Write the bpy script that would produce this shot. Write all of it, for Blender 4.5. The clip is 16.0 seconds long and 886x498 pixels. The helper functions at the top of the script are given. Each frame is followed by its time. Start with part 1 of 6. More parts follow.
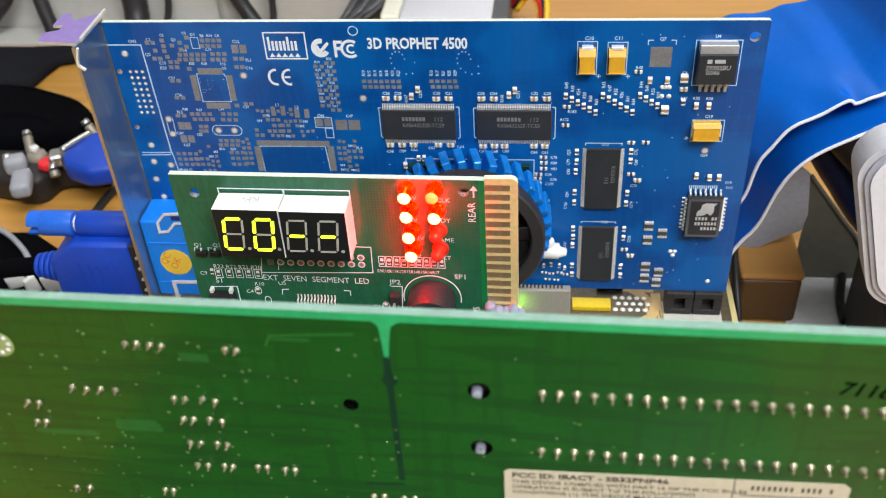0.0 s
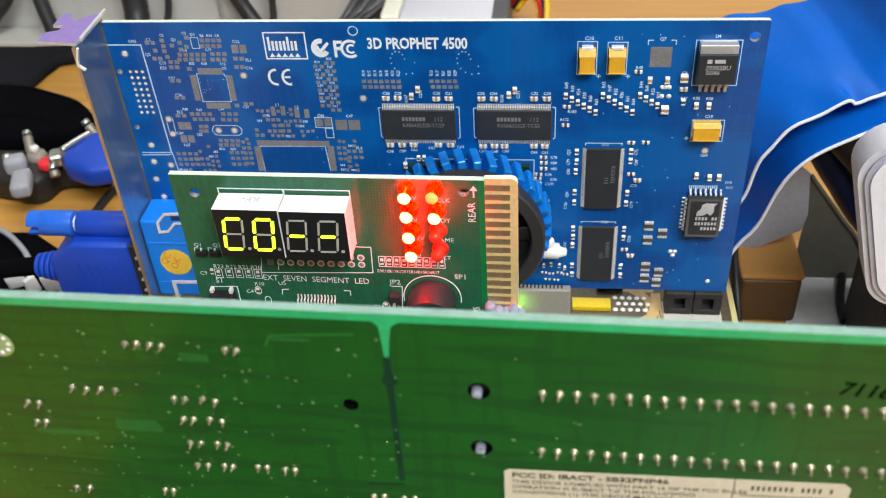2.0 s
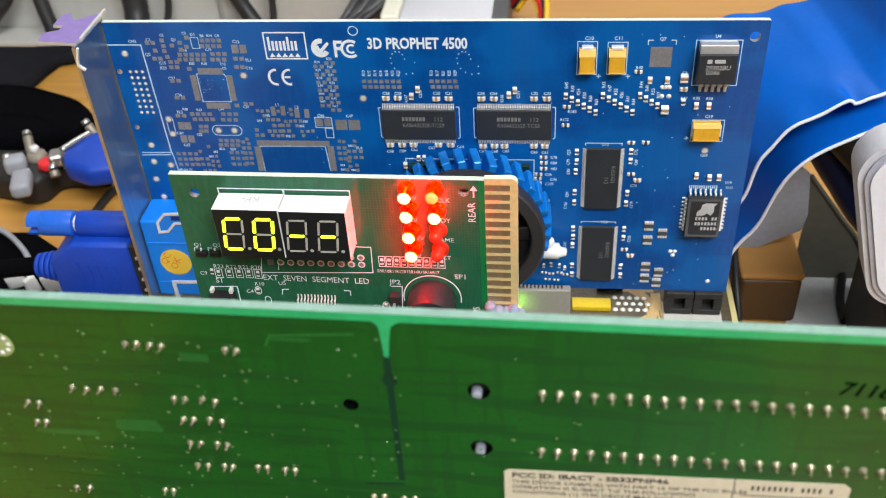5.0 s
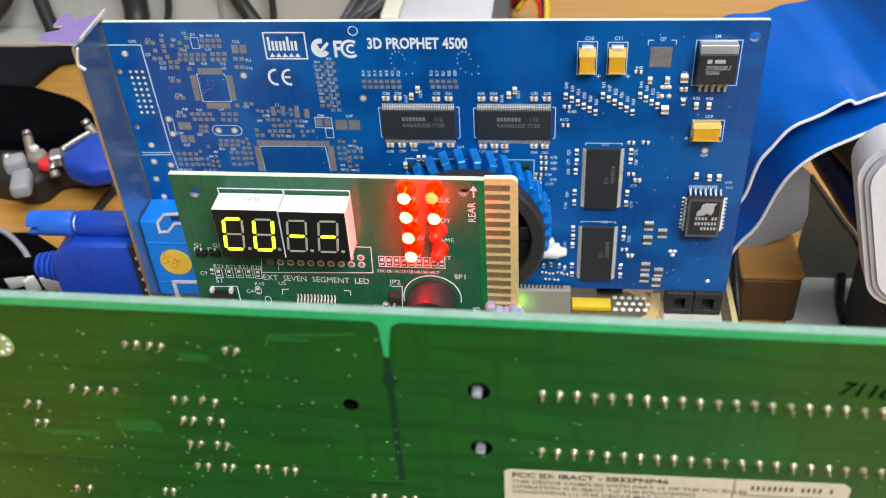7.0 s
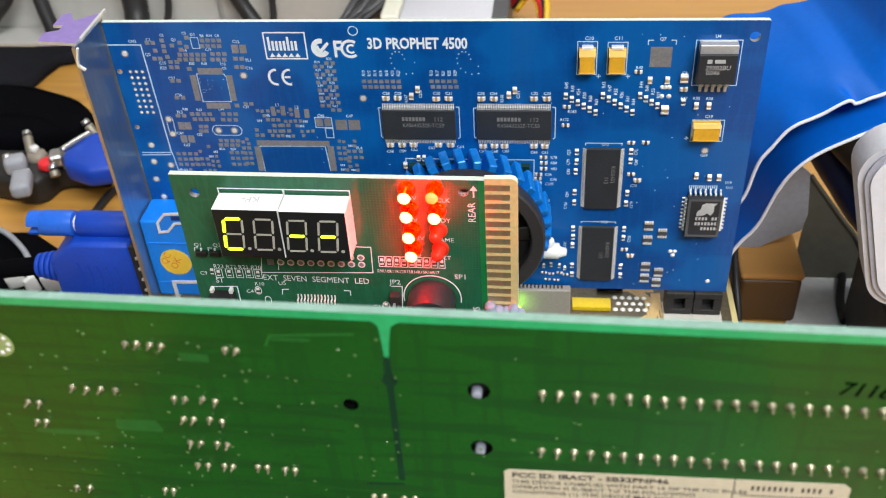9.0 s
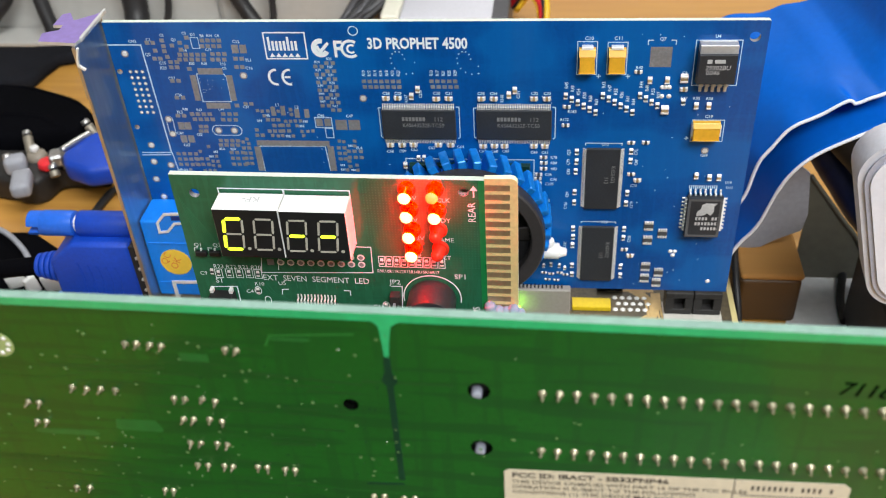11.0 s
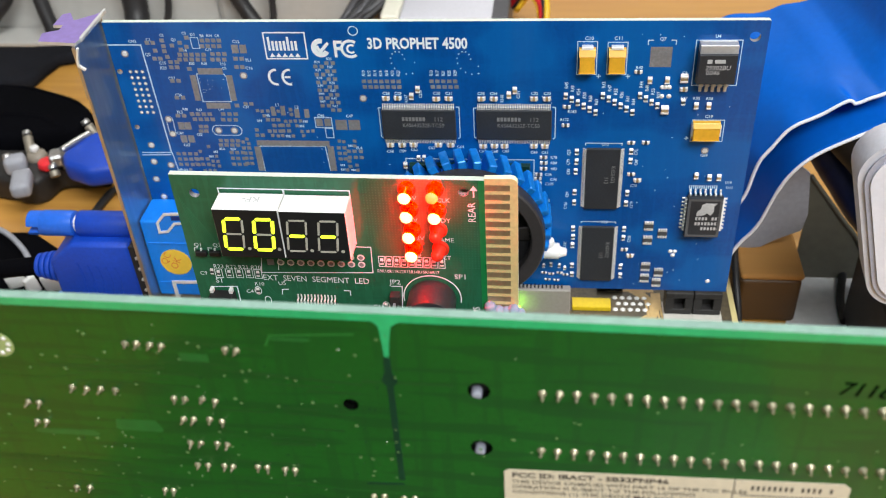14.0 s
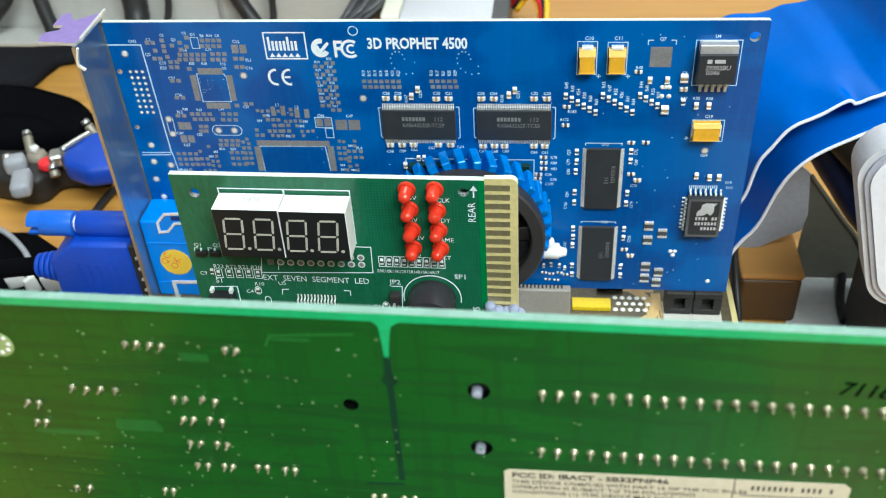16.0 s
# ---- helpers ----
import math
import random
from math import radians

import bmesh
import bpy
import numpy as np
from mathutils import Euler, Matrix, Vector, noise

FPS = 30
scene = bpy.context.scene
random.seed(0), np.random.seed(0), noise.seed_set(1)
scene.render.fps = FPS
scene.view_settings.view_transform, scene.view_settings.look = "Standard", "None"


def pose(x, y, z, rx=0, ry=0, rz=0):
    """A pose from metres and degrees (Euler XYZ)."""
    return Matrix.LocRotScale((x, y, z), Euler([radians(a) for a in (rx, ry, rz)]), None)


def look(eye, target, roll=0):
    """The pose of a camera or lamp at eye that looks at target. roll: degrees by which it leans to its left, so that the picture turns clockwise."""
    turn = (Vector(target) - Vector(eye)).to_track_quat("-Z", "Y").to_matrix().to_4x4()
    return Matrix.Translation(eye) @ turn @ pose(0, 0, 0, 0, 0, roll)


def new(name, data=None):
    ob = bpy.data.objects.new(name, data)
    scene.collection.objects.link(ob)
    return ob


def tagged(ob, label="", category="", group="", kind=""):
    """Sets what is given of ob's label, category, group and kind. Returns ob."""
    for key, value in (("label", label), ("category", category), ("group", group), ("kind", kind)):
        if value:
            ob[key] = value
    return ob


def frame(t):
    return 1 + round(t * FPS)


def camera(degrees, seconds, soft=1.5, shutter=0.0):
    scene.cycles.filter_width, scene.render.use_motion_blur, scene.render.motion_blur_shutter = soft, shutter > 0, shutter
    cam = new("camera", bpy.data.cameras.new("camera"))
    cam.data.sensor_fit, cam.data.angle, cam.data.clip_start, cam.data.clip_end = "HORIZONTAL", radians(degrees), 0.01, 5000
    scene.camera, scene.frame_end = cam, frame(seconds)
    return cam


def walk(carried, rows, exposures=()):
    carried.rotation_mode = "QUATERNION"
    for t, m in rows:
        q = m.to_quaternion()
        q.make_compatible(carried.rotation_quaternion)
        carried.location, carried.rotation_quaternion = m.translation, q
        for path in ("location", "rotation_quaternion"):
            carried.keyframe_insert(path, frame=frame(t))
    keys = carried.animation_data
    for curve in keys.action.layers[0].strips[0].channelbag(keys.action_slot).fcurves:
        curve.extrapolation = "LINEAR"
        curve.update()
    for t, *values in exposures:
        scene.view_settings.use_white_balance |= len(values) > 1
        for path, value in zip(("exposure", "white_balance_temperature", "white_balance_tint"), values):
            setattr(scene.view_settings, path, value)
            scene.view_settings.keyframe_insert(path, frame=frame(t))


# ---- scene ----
cam = camera(48.44, 16.0, soft=1.0)
cam.data.dof.use_dof = True
cam.data.dof.focus_distance = 0.246
cam.data.dof.aperture_fstop = 30.0
EYE = Vector((0.12986, -0.25041, 0.22817))
AIM = look(EYE, EYE + Vector((-0.10766, 0.77555, -0.62204)), -3.696)
walk(cam, [(0.0, AIM), (16.0, AIM)], exposures=[(0.0, 0.45, 6600, 9), (14.2, 0.45, 6600, 9), (14.5, 0.43, 6380, 3), (15.2, 0.66, 6180, -2), (16.0, 0.66, 6180, -2)])

# ---- light: a closed room with two assumed lamps near its ceiling, both unseen ----
world = bpy.data.worlds.new("room_air")
scene.world = world
world.use_nodes = True
world.node_tree.nodes["Background"].inputs[0].default_value = (0.8, 0.88, 1.0, 1)
world.node_tree.nodes["Background"].inputs[1].default_value = 0.25


def area_lamp(name, eye, target, sx, sy, watts, colour):
    la = bpy.data.lights.new(name, "AREA")
    la.shape, la.size, la.size_y, la.energy, la.color = "RECTANGLE", sx, sy, watts, colour
    ob = new(name, la)
    ob.matrix_world = look(eye, target)
    return ob


area_lamp("unseen_overhead_lamp", (0.72, -1.02, 1.74), (0.12, 0.0, 0.05), 1.3, 0.9, 58, (0.97, 0.99, 1.0))
# added fill from beyond the boards
area_lamp("unseen_overhead_lamp", (0.10, 1.00, 1.80), (0.10, 1.001, 0), 1.2, 0.6, 13, (1.0, 0.98, 0.95))


# ---- materials ----
def mat(name, colour, rough=0.5, metal=0.0, vary=0.15, grain=600.0, blotch=60.0, bump=0.05, coat=0.0, stretch=(1, 1, 1),
        second=None, emit=None, power=0.0, spec=0.5, isle=0.0):
    """Principled surface whose colour varies at two scales, with a fine relief."""
    m = bpy.data.materials.new(name)
    m.use_nodes = True
    nt = m.node_tree
    bs = nt.nodes["Principled BSDF"]
    bs.inputs["Roughness"].default_value = rough
    bs.inputs["Metallic"].default_value = metal
    bs.inputs["Coat Weight"].default_value = coat
    bs.inputs["Coat Roughness"].default_value = 0.07
    bs.inputs["Specular IOR Level"].default_value = spec
    tc = nt.nodes.new("ShaderNodeTexCoord")
    mp = nt.nodes.new("ShaderNodeMapping")
    mp.inputs["Scale"].default_value = stretch
    nt.links.new(tc.outputs["Object"], mp.inputs["Vector"])
    fine = nt.nodes.new("ShaderNodeTexNoise")
    fine.inputs["Scale"].default_value = grain
    fine.inputs["Detail"].default_value = 4
    wide = nt.nodes.new("ShaderNodeTexNoise")
    wide.inputs["Scale"].default_value = blotch
    wide.inputs["Detail"].default_value = 3
    for n in (fine, wide):
        nt.links.new(mp.outputs["Vector"], n.inputs["Vector"])
    mul = nt.nodes.new("ShaderNodeMath")
    mul.operation = "MULTIPLY"
    nt.links.new(fine.outputs["Fac"], mul.inputs[0])
    nt.links.new(wide.outputs["Fac"], mul.inputs[1])
    ramp = nt.nodes.new("ShaderNodeValToRGB")
    ramp.color_ramp.elements[0].position, ramp.color_ramp.elements[1].position = 0.12, 0.42
    lo = second or tuple(c * (1 - vary) for c in colour)
    hi = colour if second else tuple(min(1.0, c * (1 + vary)) for c in colour)
    ramp.color_ramp.elements[0].color = (*lo, 1)
    ramp.color_ramp.elements[1].color = (*hi, 1)
    nt.links.new(mul.outputs[0], ramp.inputs[0])
    out = ramp.outputs["Color"]
    if isle:
        oi = nt.nodes.new("ShaderNodeObjectInfo")
        hsv = nt.nodes.new("ShaderNodeHueSaturation")
        rng = nt.nodes.new("ShaderNodeMapRange")
        rng.inputs["To Min"].default_value, rng.inputs["To Max"].default_value = 1 - isle, 1 + isle
        nt.links.new(oi.outputs["Random"], rng.inputs["Value"])
        nt.links.new(rng.outputs["Result"], hsv.inputs["Value"])
        nt.links.new(out, hsv.inputs["Color"])
        out = hsv.outputs["Color"]
    nt.links.new(out, bs.inputs["Base Color"])
    rr = nt.nodes.new("ShaderNodeMapRange")
    rr.inputs["To Min"].default_value, rr.inputs["To Max"].default_value = max(0.02, rough - 0.1), min(1.0, rough + 0.1)
    nt.links.new(wide.outputs["Fac"], rr.inputs["Value"])
    nt.links.new(rr.outputs["Result"], bs.inputs["Roughness"])
    if bump:
        bn = nt.nodes.new("ShaderNodeBump")
        bn.inputs["Strength"].default_value = bump
        bn.inputs["Distance"].default_value = 0.0003
        nt.links.new(fine.outputs["Fac"], bn.inputs["Height"])
        nt.links.new(bn.outputs["Normal"], bs.inputs["Normal"])
    if emit:
        bs.inputs["Emission Color"].default_value = (*emit, 1)
        bs.inputs["Emission Strength"].default_value = power
    return m


def board_mat(name, mask, copper, scale, amount=0.5, rough=0.3, coat=0.4, up=8.0, across=False, pour=0.25):
    """Solder mask over copper: straight tracks and poured areas show through as a slightly different shade."""
    m = mat(name, mask, rough, 0, 0.12, 900, 35, 0.03, coat, spec=0.26)
    nt = m.node_tree
    bs = nt.nodes["Principled BSDF"]
    tc = nt.nodes.new("ShaderNodeTexCoord")
    bs.inputs["Coat Roughness"].default_value = 0.07
    base = bs.inputs["Base Color"].links[0].from_socket
    last = base
    for sx, sz, lo, hi, fac in ((scale / (up if across else 1), scale / (1 if across else up), 0.52, 0.57, amount), (scale / (1 if across else up), scale / (up if across else 1), 0.57, 0.61, amount * 0.6), (scale / 14, scale / 9, 0.46, 0.55, pour)):
        mp = nt.nodes.new("ShaderNodeMapping")
        mp.inputs["Scale"].default_value = (sx, 1, sz)
        nt.links.new(tc.outputs["Object"], mp.inputs["Vector"])
        no = nt.nodes.new("ShaderNodeTexNoise")
        no.inputs["Scale"].default_value, no.inputs["Detail"].default_value = 1.0, 1.0
        nt.links.new(mp.outputs["Vector"], no.inputs["Vector"])
        rp = nt.nodes.new("ShaderNodeMapRange")
        rp.inputs["From Min"].default_value, rp.inputs["From Max"].default_value = lo, hi
        rp.inputs["To Max"].default_value = fac
        nt.links.new(no.outputs["Fac"], rp.inputs["Value"])
        mx = nt.nodes.new("ShaderNodeMix")
        mx.data_type = "RGBA"
        nt.links.new(rp.outputs["Result"], mx.inputs["Factor"])
        nt.links.new(last, mx.inputs["A"])
        mx.inputs["B"].default_value = (*copper, 1)
        last = mx.outputs["Result"]
    nt.links.new(last, bs.inputs["Base Color"])
    return m


def lens_mat(name, tint, body):
    """Clear tinted epoxy: lets light through, glows softly where light reaches it from inside, and shines."""
    m = bpy.data.materials.new(name)
    m.use_nodes = True
    nt = m.node_tree
    nt.nodes.remove(nt.nodes["Principled BSDF"])
    out = nt.nodes["Material Output"]
    tr = nt.nodes.new("ShaderNodeBsdfTransparent")
    tr.inputs["Color"].default_value = (*tint, 1)
    tl = nt.nodes.new("ShaderNodeBsdfTranslucent")
    tl.inputs["Color"].default_value = (*body, 1)
    df = nt.nodes.new("ShaderNodeBsdfDiffuse")
    df.inputs["Color"].default_value = (*body, 1)
    gl = nt.nodes.new("ShaderNodeBsdfGlossy")
    gl.inputs["Roughness"].default_value = 0.035
    m1, m2, m3 = (nt.nodes.new("ShaderNodeMixShader") for _ in range(3))
    m1.inputs[0].default_value = 0.75
    nt.links.new(tl.outputs[0], m1.inputs[1])
    nt.links.new(df.outputs[0], m1.inputs[2])
    m2.inputs[0].default_value = 0.76
    nt.links.new(tr.outputs[0], m2.inputs[1])
    nt.links.new(m1.outputs[0], m2.inputs[2])
    fr = nt.nodes.new("ShaderNodeFresnel")
    fr.inputs["IOR"].default_value = 1.55
    nt.links.new(fr.outputs[0], m3.inputs[0])
    nt.links.new(m2.outputs[0], m3.inputs[1])
    nt.links.new(gl.outputs[0], m3.inputs[2])
    nt.links.new(m3.outputs[0], out.inputs["Surface"])
    return m


BLUE_PCB = board_mat("blue_solder_mask", (0.0005, 0.070, 0.305), (0.001, 0.125, 0.45), 500, 0.16, 0.34, 0.28, pour=0.6)
GREEN_PCB = board_mat("green_solder_mask", (0.0055, 0.097, 0.0085), (0.004, 0.063, 0.008), 420, 0.7, 0.36, 0.22, 12.0, True)
GREEN_PALE = mat("pale_green_solder_mask", (0.02, 0.42, 0.15), 0.3, 0, 0.15, 500, 40, 0.02, 0.3)
GREEN_DARK = mat("dark_green_bare_strip", (0.005, 0.040, 0.018), 0.4, 0, 0.2, 500, 40, 0.02, 0.0, spec=0.2)
POST_PCB = board_mat("deep_green_solder_mask", (0.014, 0.114, 0.056), (0.018, 0.148, 0.076), 900, 0.4, 0.34, 0.34)
POST_PCB.node_tree.nodes["Principled BSDF"].inputs["Coat IOR"].default_value = 1.58
PALE_EDGE = mat("pale_cut_fibre_edge", (0.60, 0.68, 0.60), 0.7, 0, 0.12, 900, 120, 0.1)
PCB_EDGE = mat("cut_glass_fibre_edge", (0.25, 0.40, 0.34), 0.7, 0, 0.15, 900, 120, 0.1)
FR4 = mat("bare_cream_glass_fibre", (0.66, 0.56, 0.26), 0.5, 0, 0.12, 900, 60, 0.06)
PALE_STRIP = mat("pale_cut_strip_edge", (0.84, 0.80, 0.58), 0.6, 0, 0.1, 900, 120, 0.08)
GOLD = mat("worn_gold_contact", (0.40, 0.34, 0.20), 0.36, 0.6, 0.15, 900, 80, 0.03)
SILK = mat("white_print", (0.80, 0.86, 0.92), 0.55, 0, 0.08, 1500, 200, 0.0)
SILK_BLUE = mat("pale_blue_print", (0.52, 0.70, 0.86), 0.55, 0, 0.1, 1500, 200, 0.0)
TIN = mat("bright_solder", (0.86, 0.86, 0.86), 0.36, 0.3, 0.15, 1200, 200, 0.12)
JOINT_TIN = mat("dull_solder", (0.37, 0.345, 0.24), 0.36, 0.6, 0.2, 1200, 200, 0.15)
LEAD = mat("tinned_lead", (0.78, 0.78, 0.77), 0.4, 0.3, 0.1, 1200, 200, 0.05)
TAB = mat("light_grey_tinned_tab", (0.50, 0.50, 0.52), 0.4, 0.35, 0.12, 900, 80, 0.05)
PAD = mat("tinned_bare_pad", (0.275, 0.275, 0.295), 0.5, 0.3, 0.2, 1200, 150, 0.1)
GPU_SUB = mat("dark_green_chip_substrate", (0.006, 0.035, 0.028), 0.4, 0, 0.2, 900, 60, 0.03)
STEEL = mat("zinc_plated_steel", (0.52, 0.52, 0.52), 0.33, 0.95, 0.12, 500, 30, 0.03, stretch=(1, 1, 0.2))
STEEL_EDGE = mat("bright_cut_steel", (0.66, 0.66, 0.66), 0.4, 0.45, 0.1, 500, 30, 0.03)
WHITE_EDGE = mat("bright_zinc_edge", (0.86, 0.86, 0.84), 0.4, 0.3, 0.06, 500, 30, 0.03)
CHIP = mat("black_epoxy_package", (0.024, 0.028, 0.036), 0.55, 0, 0.2, 1800, 90, 0.12)
CHIP_INK = mat("laser_grey_marking", (0.20, 0.205, 0.21), 0.6, 0, 0.1, 1800, 90, 0.0)
BLACK = mat("black_plastic", (0.014, 0.014, 0.016), 0.45, 0, 0.25, 900, 60, 0.08, spec=0.3)
ROD = mat("dark_resistor_body", (0.07, 0.075, 0.085), 0.45, 0, 0.2, 900, 60, 0.05, isle=0.3)
TAN = mat("tan_ceramic", (0.42, 0.30, 0.16), 0.5, 0, 0.15, 900, 60, 0.05, isle=0.25)
TANTAL = mat("orange_tantalum_case", (0.80, 0.42, 0.03), 0.42, 0, 0.1, 900, 60, 0.04)
TANTAL_LIT = mat("tantalum_lit_top", (0.94, 0.78, 0.28), 0.42, 0, 0.1, 900, 60, 0.04)
WHITE_PL = mat("white_plastic_case", (0.88, 0.88, 0.87), 0.42, 0, 0.04, 900, 60, 0.03)
SEG_OFF = mat("unlit_grey_segment", (0.50, 0.48, 0.42), 0.45, 0, 0.1, 1500, 200, 0.0)
FACE = mat("smoky_display_face", (0.014, 0.014, 0.016), 0.35, 0, 0.2, 900, 60, 0.03, spec=0.4)
SEG_ON = mat("lit_yellow_green_segment", (0.5, 0.7, 0.1), 0.5, 0, 0.02, 900, 60, 0.0, emit=(0.80, 1.0, 0.01), power=1.3)
LED_CORE = mat("lit_red_diode_core", (0.8, 0.2, 0.1), 0.5, 0, 0.02, 900, 60, 0.0, emit=(1.0, 0.095, 0.034), power=19)
LED_DIM = mat("dim_orange_diode_core", (0.8, 0.2, 0.1), 0.5, 0, 0.02, 900, 60, 0.0, emit=(1.0, 0.045, 0.006), power=8)
LED_FILL = mat("red_fill_emission", (0.8, 0.1, 0.05), 0.5, 0, 0.02, 900, 60, 0.0, emit=(1.0, 0.0002, 0.0), power=2200)
LED_LENS = lens_mat("red_epoxy_lens", (1.0, 0.26, 0.14), (1.0, 0.060, 0.028))
MASK_BARE = mat("bright_green_bare_mask", (0.006, 0.20, 0.055), 0.3, 0, 0.12, 900, 60, 0.03, 0.3)
BUZZ = mat("charcoal_buzzer_plastic", (0.030, 0.027, 0.033), 0.38, 0, 0.2, 900, 60, 0.04, spec=0.5)
HEADER = mat("charcoal_header_plastic", (0.026, 0.025, 0.025), 0.55, 0, 0.2, 900, 60, 0.08, spec=0.3)
DULL_W = mat("dull_white_plastic", (0.30, 0.31, 0.35), 0.5, 0, 0.08, 500, 40, 0.04)
HEAT_BLUE = mat("blue_anodised_aluminium", (0.003, 0.20, 0.68), 0.32, 0.2, 0.15, 900, 60, 0.03)
FAN_GREY = mat("dark_grey_fan_plastic", (0.034, 0.031, 0.033), 0.5, 0, 0.15, 900, 60, 0.06)
VGA_CYAN = mat("bright_blue_connector_plastic", (0.005, 0.21, 0.80), 0.35, 0, 0.08, 900, 60, 0.03)
PLUG_BLUE = mat("royal_blue_moulded_plug", (0.001, 0.050, 0.44), 0.5, 0, 0.12, 900, 50, 0.05)
PUTTY = mat("grey_lavender_putty", (0.30, 0.33, 0.47), 0.6, 0, 0.1, 700, 60, 0.1)
MARK = mat("grey_chip_print", (0.55, 0.56, 0.58), 0.6, 0, 0.15, 1500, 90, 0.0)
GREEN_GLOW = mat("lit_green_diode", (0.3, 0.8, 0.1), 0.5, 0, 0.02, 900, 60, 0.0, emit=(0.35, 1.0, 0.01), power=15)
STICKER_Y = mat("yellow_paper_sticker", (0.85, 0.56, 0.06), 0.6, 0, 0.06, 900, 60, 0.03)
STICKER_INK = mat("orange_red_ink", (0.75, 0.20, 0.04), 0.6, 0, 0.1, 900, 60, 0.0)
LABEL_W = mat("cream_paper_label", (0.66, 0.60, 0.46), 0.6, 0, 0.06, 900, 60, 0.04)
INK = mat("dark_print_ink", (0.045, 0.038, 0.03), 0.6, 0, 0.15, 1500, 90, 0.0)
MARKER_AND_SHADE = mat("black_ink_and_hole_shade", (0.003, 0.004, 0.003), 0.9, 0, 0.2, 1500, 90, 0.0, spec=0.0)
MOBO = mat("brown_motherboard_mask", (0.15, 0.115, 0.065), 0.4, 0, 0.2, 700, 40, 0.05, 0.3, second=(0.055, 0.045, 0.028))
SLOT = mat("grey_brown_slot_plastic", (0.34, 0.31, 0.28), 0.5, 0, 0.1, 900, 50, 0.05)
SLOT_W = mat("ivory_slot_plastic", (0.62, 0.60, 0.55), 0.5, 0, 0.08, 900, 50, 0.05)
YELLOW = mat("yellow_connector_plastic", (0.70, 0.50, 0.01), 0.45, 0, 0.1, 900, 50, 0.05)
WOOD = mat("honey_wood_laminate", (0.64, 0.34, 0.075), 0.42, 0, 0.2, 60, 9, 0.04, 0.55, stretch=(0.15, 2.2, 1), second=(0.46, 0.215, 0.040))
SHADED_WOOD = mat("shade_darkened_wood", (0.085, 0.042, 0.012), 0.5, 0, 0.25, 80, 10, 0.05, stretch=(0.2, 2, 1))
RIBBON = mat("blue_ribbon_insulation", (0.001, 0.108, 0.53), 0.33, 0, 0.06, 500, 30, 0.0, 0.0, spec=0.11)
RIBBON_W = mat("white_edge_wire", (0.80, 0.82, 0.88), 0.4, 0, 0.05, 500, 30, 0.02)
RIBBON_G = mat("grey_ribbon_insulation", (0.33, 0.35, 0.41), 0.45, 0, 0.1, 500, 30, 0.03)
WALL_W = mat("white_wall_paint", (0.58, 0.58, 0.57), 0.75, 0, 0.05, 80, 3, 0.05)
FLOOR_M = mat("dark_brown_floor", (0.11, 0.085, 0.06), 0.6, 0, 0.2, 60, 4, 0.05)
CASE_W = mat("off_white_painted_panel", (0.47, 0.465, 0.445), 0.5, 0, 0.05, 200, 12, 0.03)
RUBBER = mat("black_cable_rubber", (0.016, 0.016, 0.018), 0.5, 0, 0.25, 700, 60, 0.05)
GREY_RIM = mat("grey_soft_rim", (0.56, 0.57, 0.64), 0.5, 0, 0.08, 700, 60, 0.04)
LAV = mat("pale_lavender_white_plastic", (0.74, 0.76, 0.86), 0.42, 0, 0.04, 700, 30, 0.03)
OLIVE = mat("dark_olive_grey_sheet", (0.12, 0.118, 0.095), 0.6, 0, 0.12, 300, 20, 0.05)
PAPER = mat("light_grey_paper", (0.80, 0.81, 0.82), 0.7, 0, 0.08, 300, 20, 0.05)
VIOLET = mat("violet_tinted_steel", (0.36, 0.26, 0.66), 0.4, 0.5, 0.1, 500, 40, 0.02)
RED_PL = mat("red_plastic", (0.70, 0.02, 0.03), 0.4, 0, 0.1, 500, 40, 0.03)
CARD_GREY = mat("lavender_grey_label", (0.60, 0.60, 0.66), 0.5, 0, 0.06, 500, 30, 0.03)
DARK_GREY = mat("dark_grey_metal", (0.10, 0.10, 0.11), 0.45, 0.4, 0.12, 500, 30, 0.03)
CREAM = mat("cream_white_plastic", (0.82, 0.80, 0.68), 0.5, 0, 0.05, 500, 30, 0.03)
YEL_WIRE = mat("yellow_wire", (0.80, 0.48, 0.02), 0.4, 0, 0.08, 500, 40, 0.02)


# ---- mesh helpers; lengths in millimetres ----
def box(bm, x0, x1, y0, y1, z0, z1, bev=0.0, seg=1, mi=0):
    r = bmesh.ops.create_cube(bm, size=1.0)
    vs = r["verts"]
    for v in vs:
        v.co = Vector((x0 + (v.co.x + 0.5) * (x1 - x0), y0 + (v.co.y + 0.5) * (y1 - y0), z0 + (v.co.z + 0.5) * (z1 - z0)))
    fs = {f for v in vs for f in v.link_faces}
    for f in fs:
        f.material_index = mi
    if bev:
        es = list({e for v in vs for e in v.link_edges})
        bmesh.ops.bevel(bm, geom=es, offset=bev, segments=seg, affect="EDGES", profile=0.5, material=mi)
    return bm


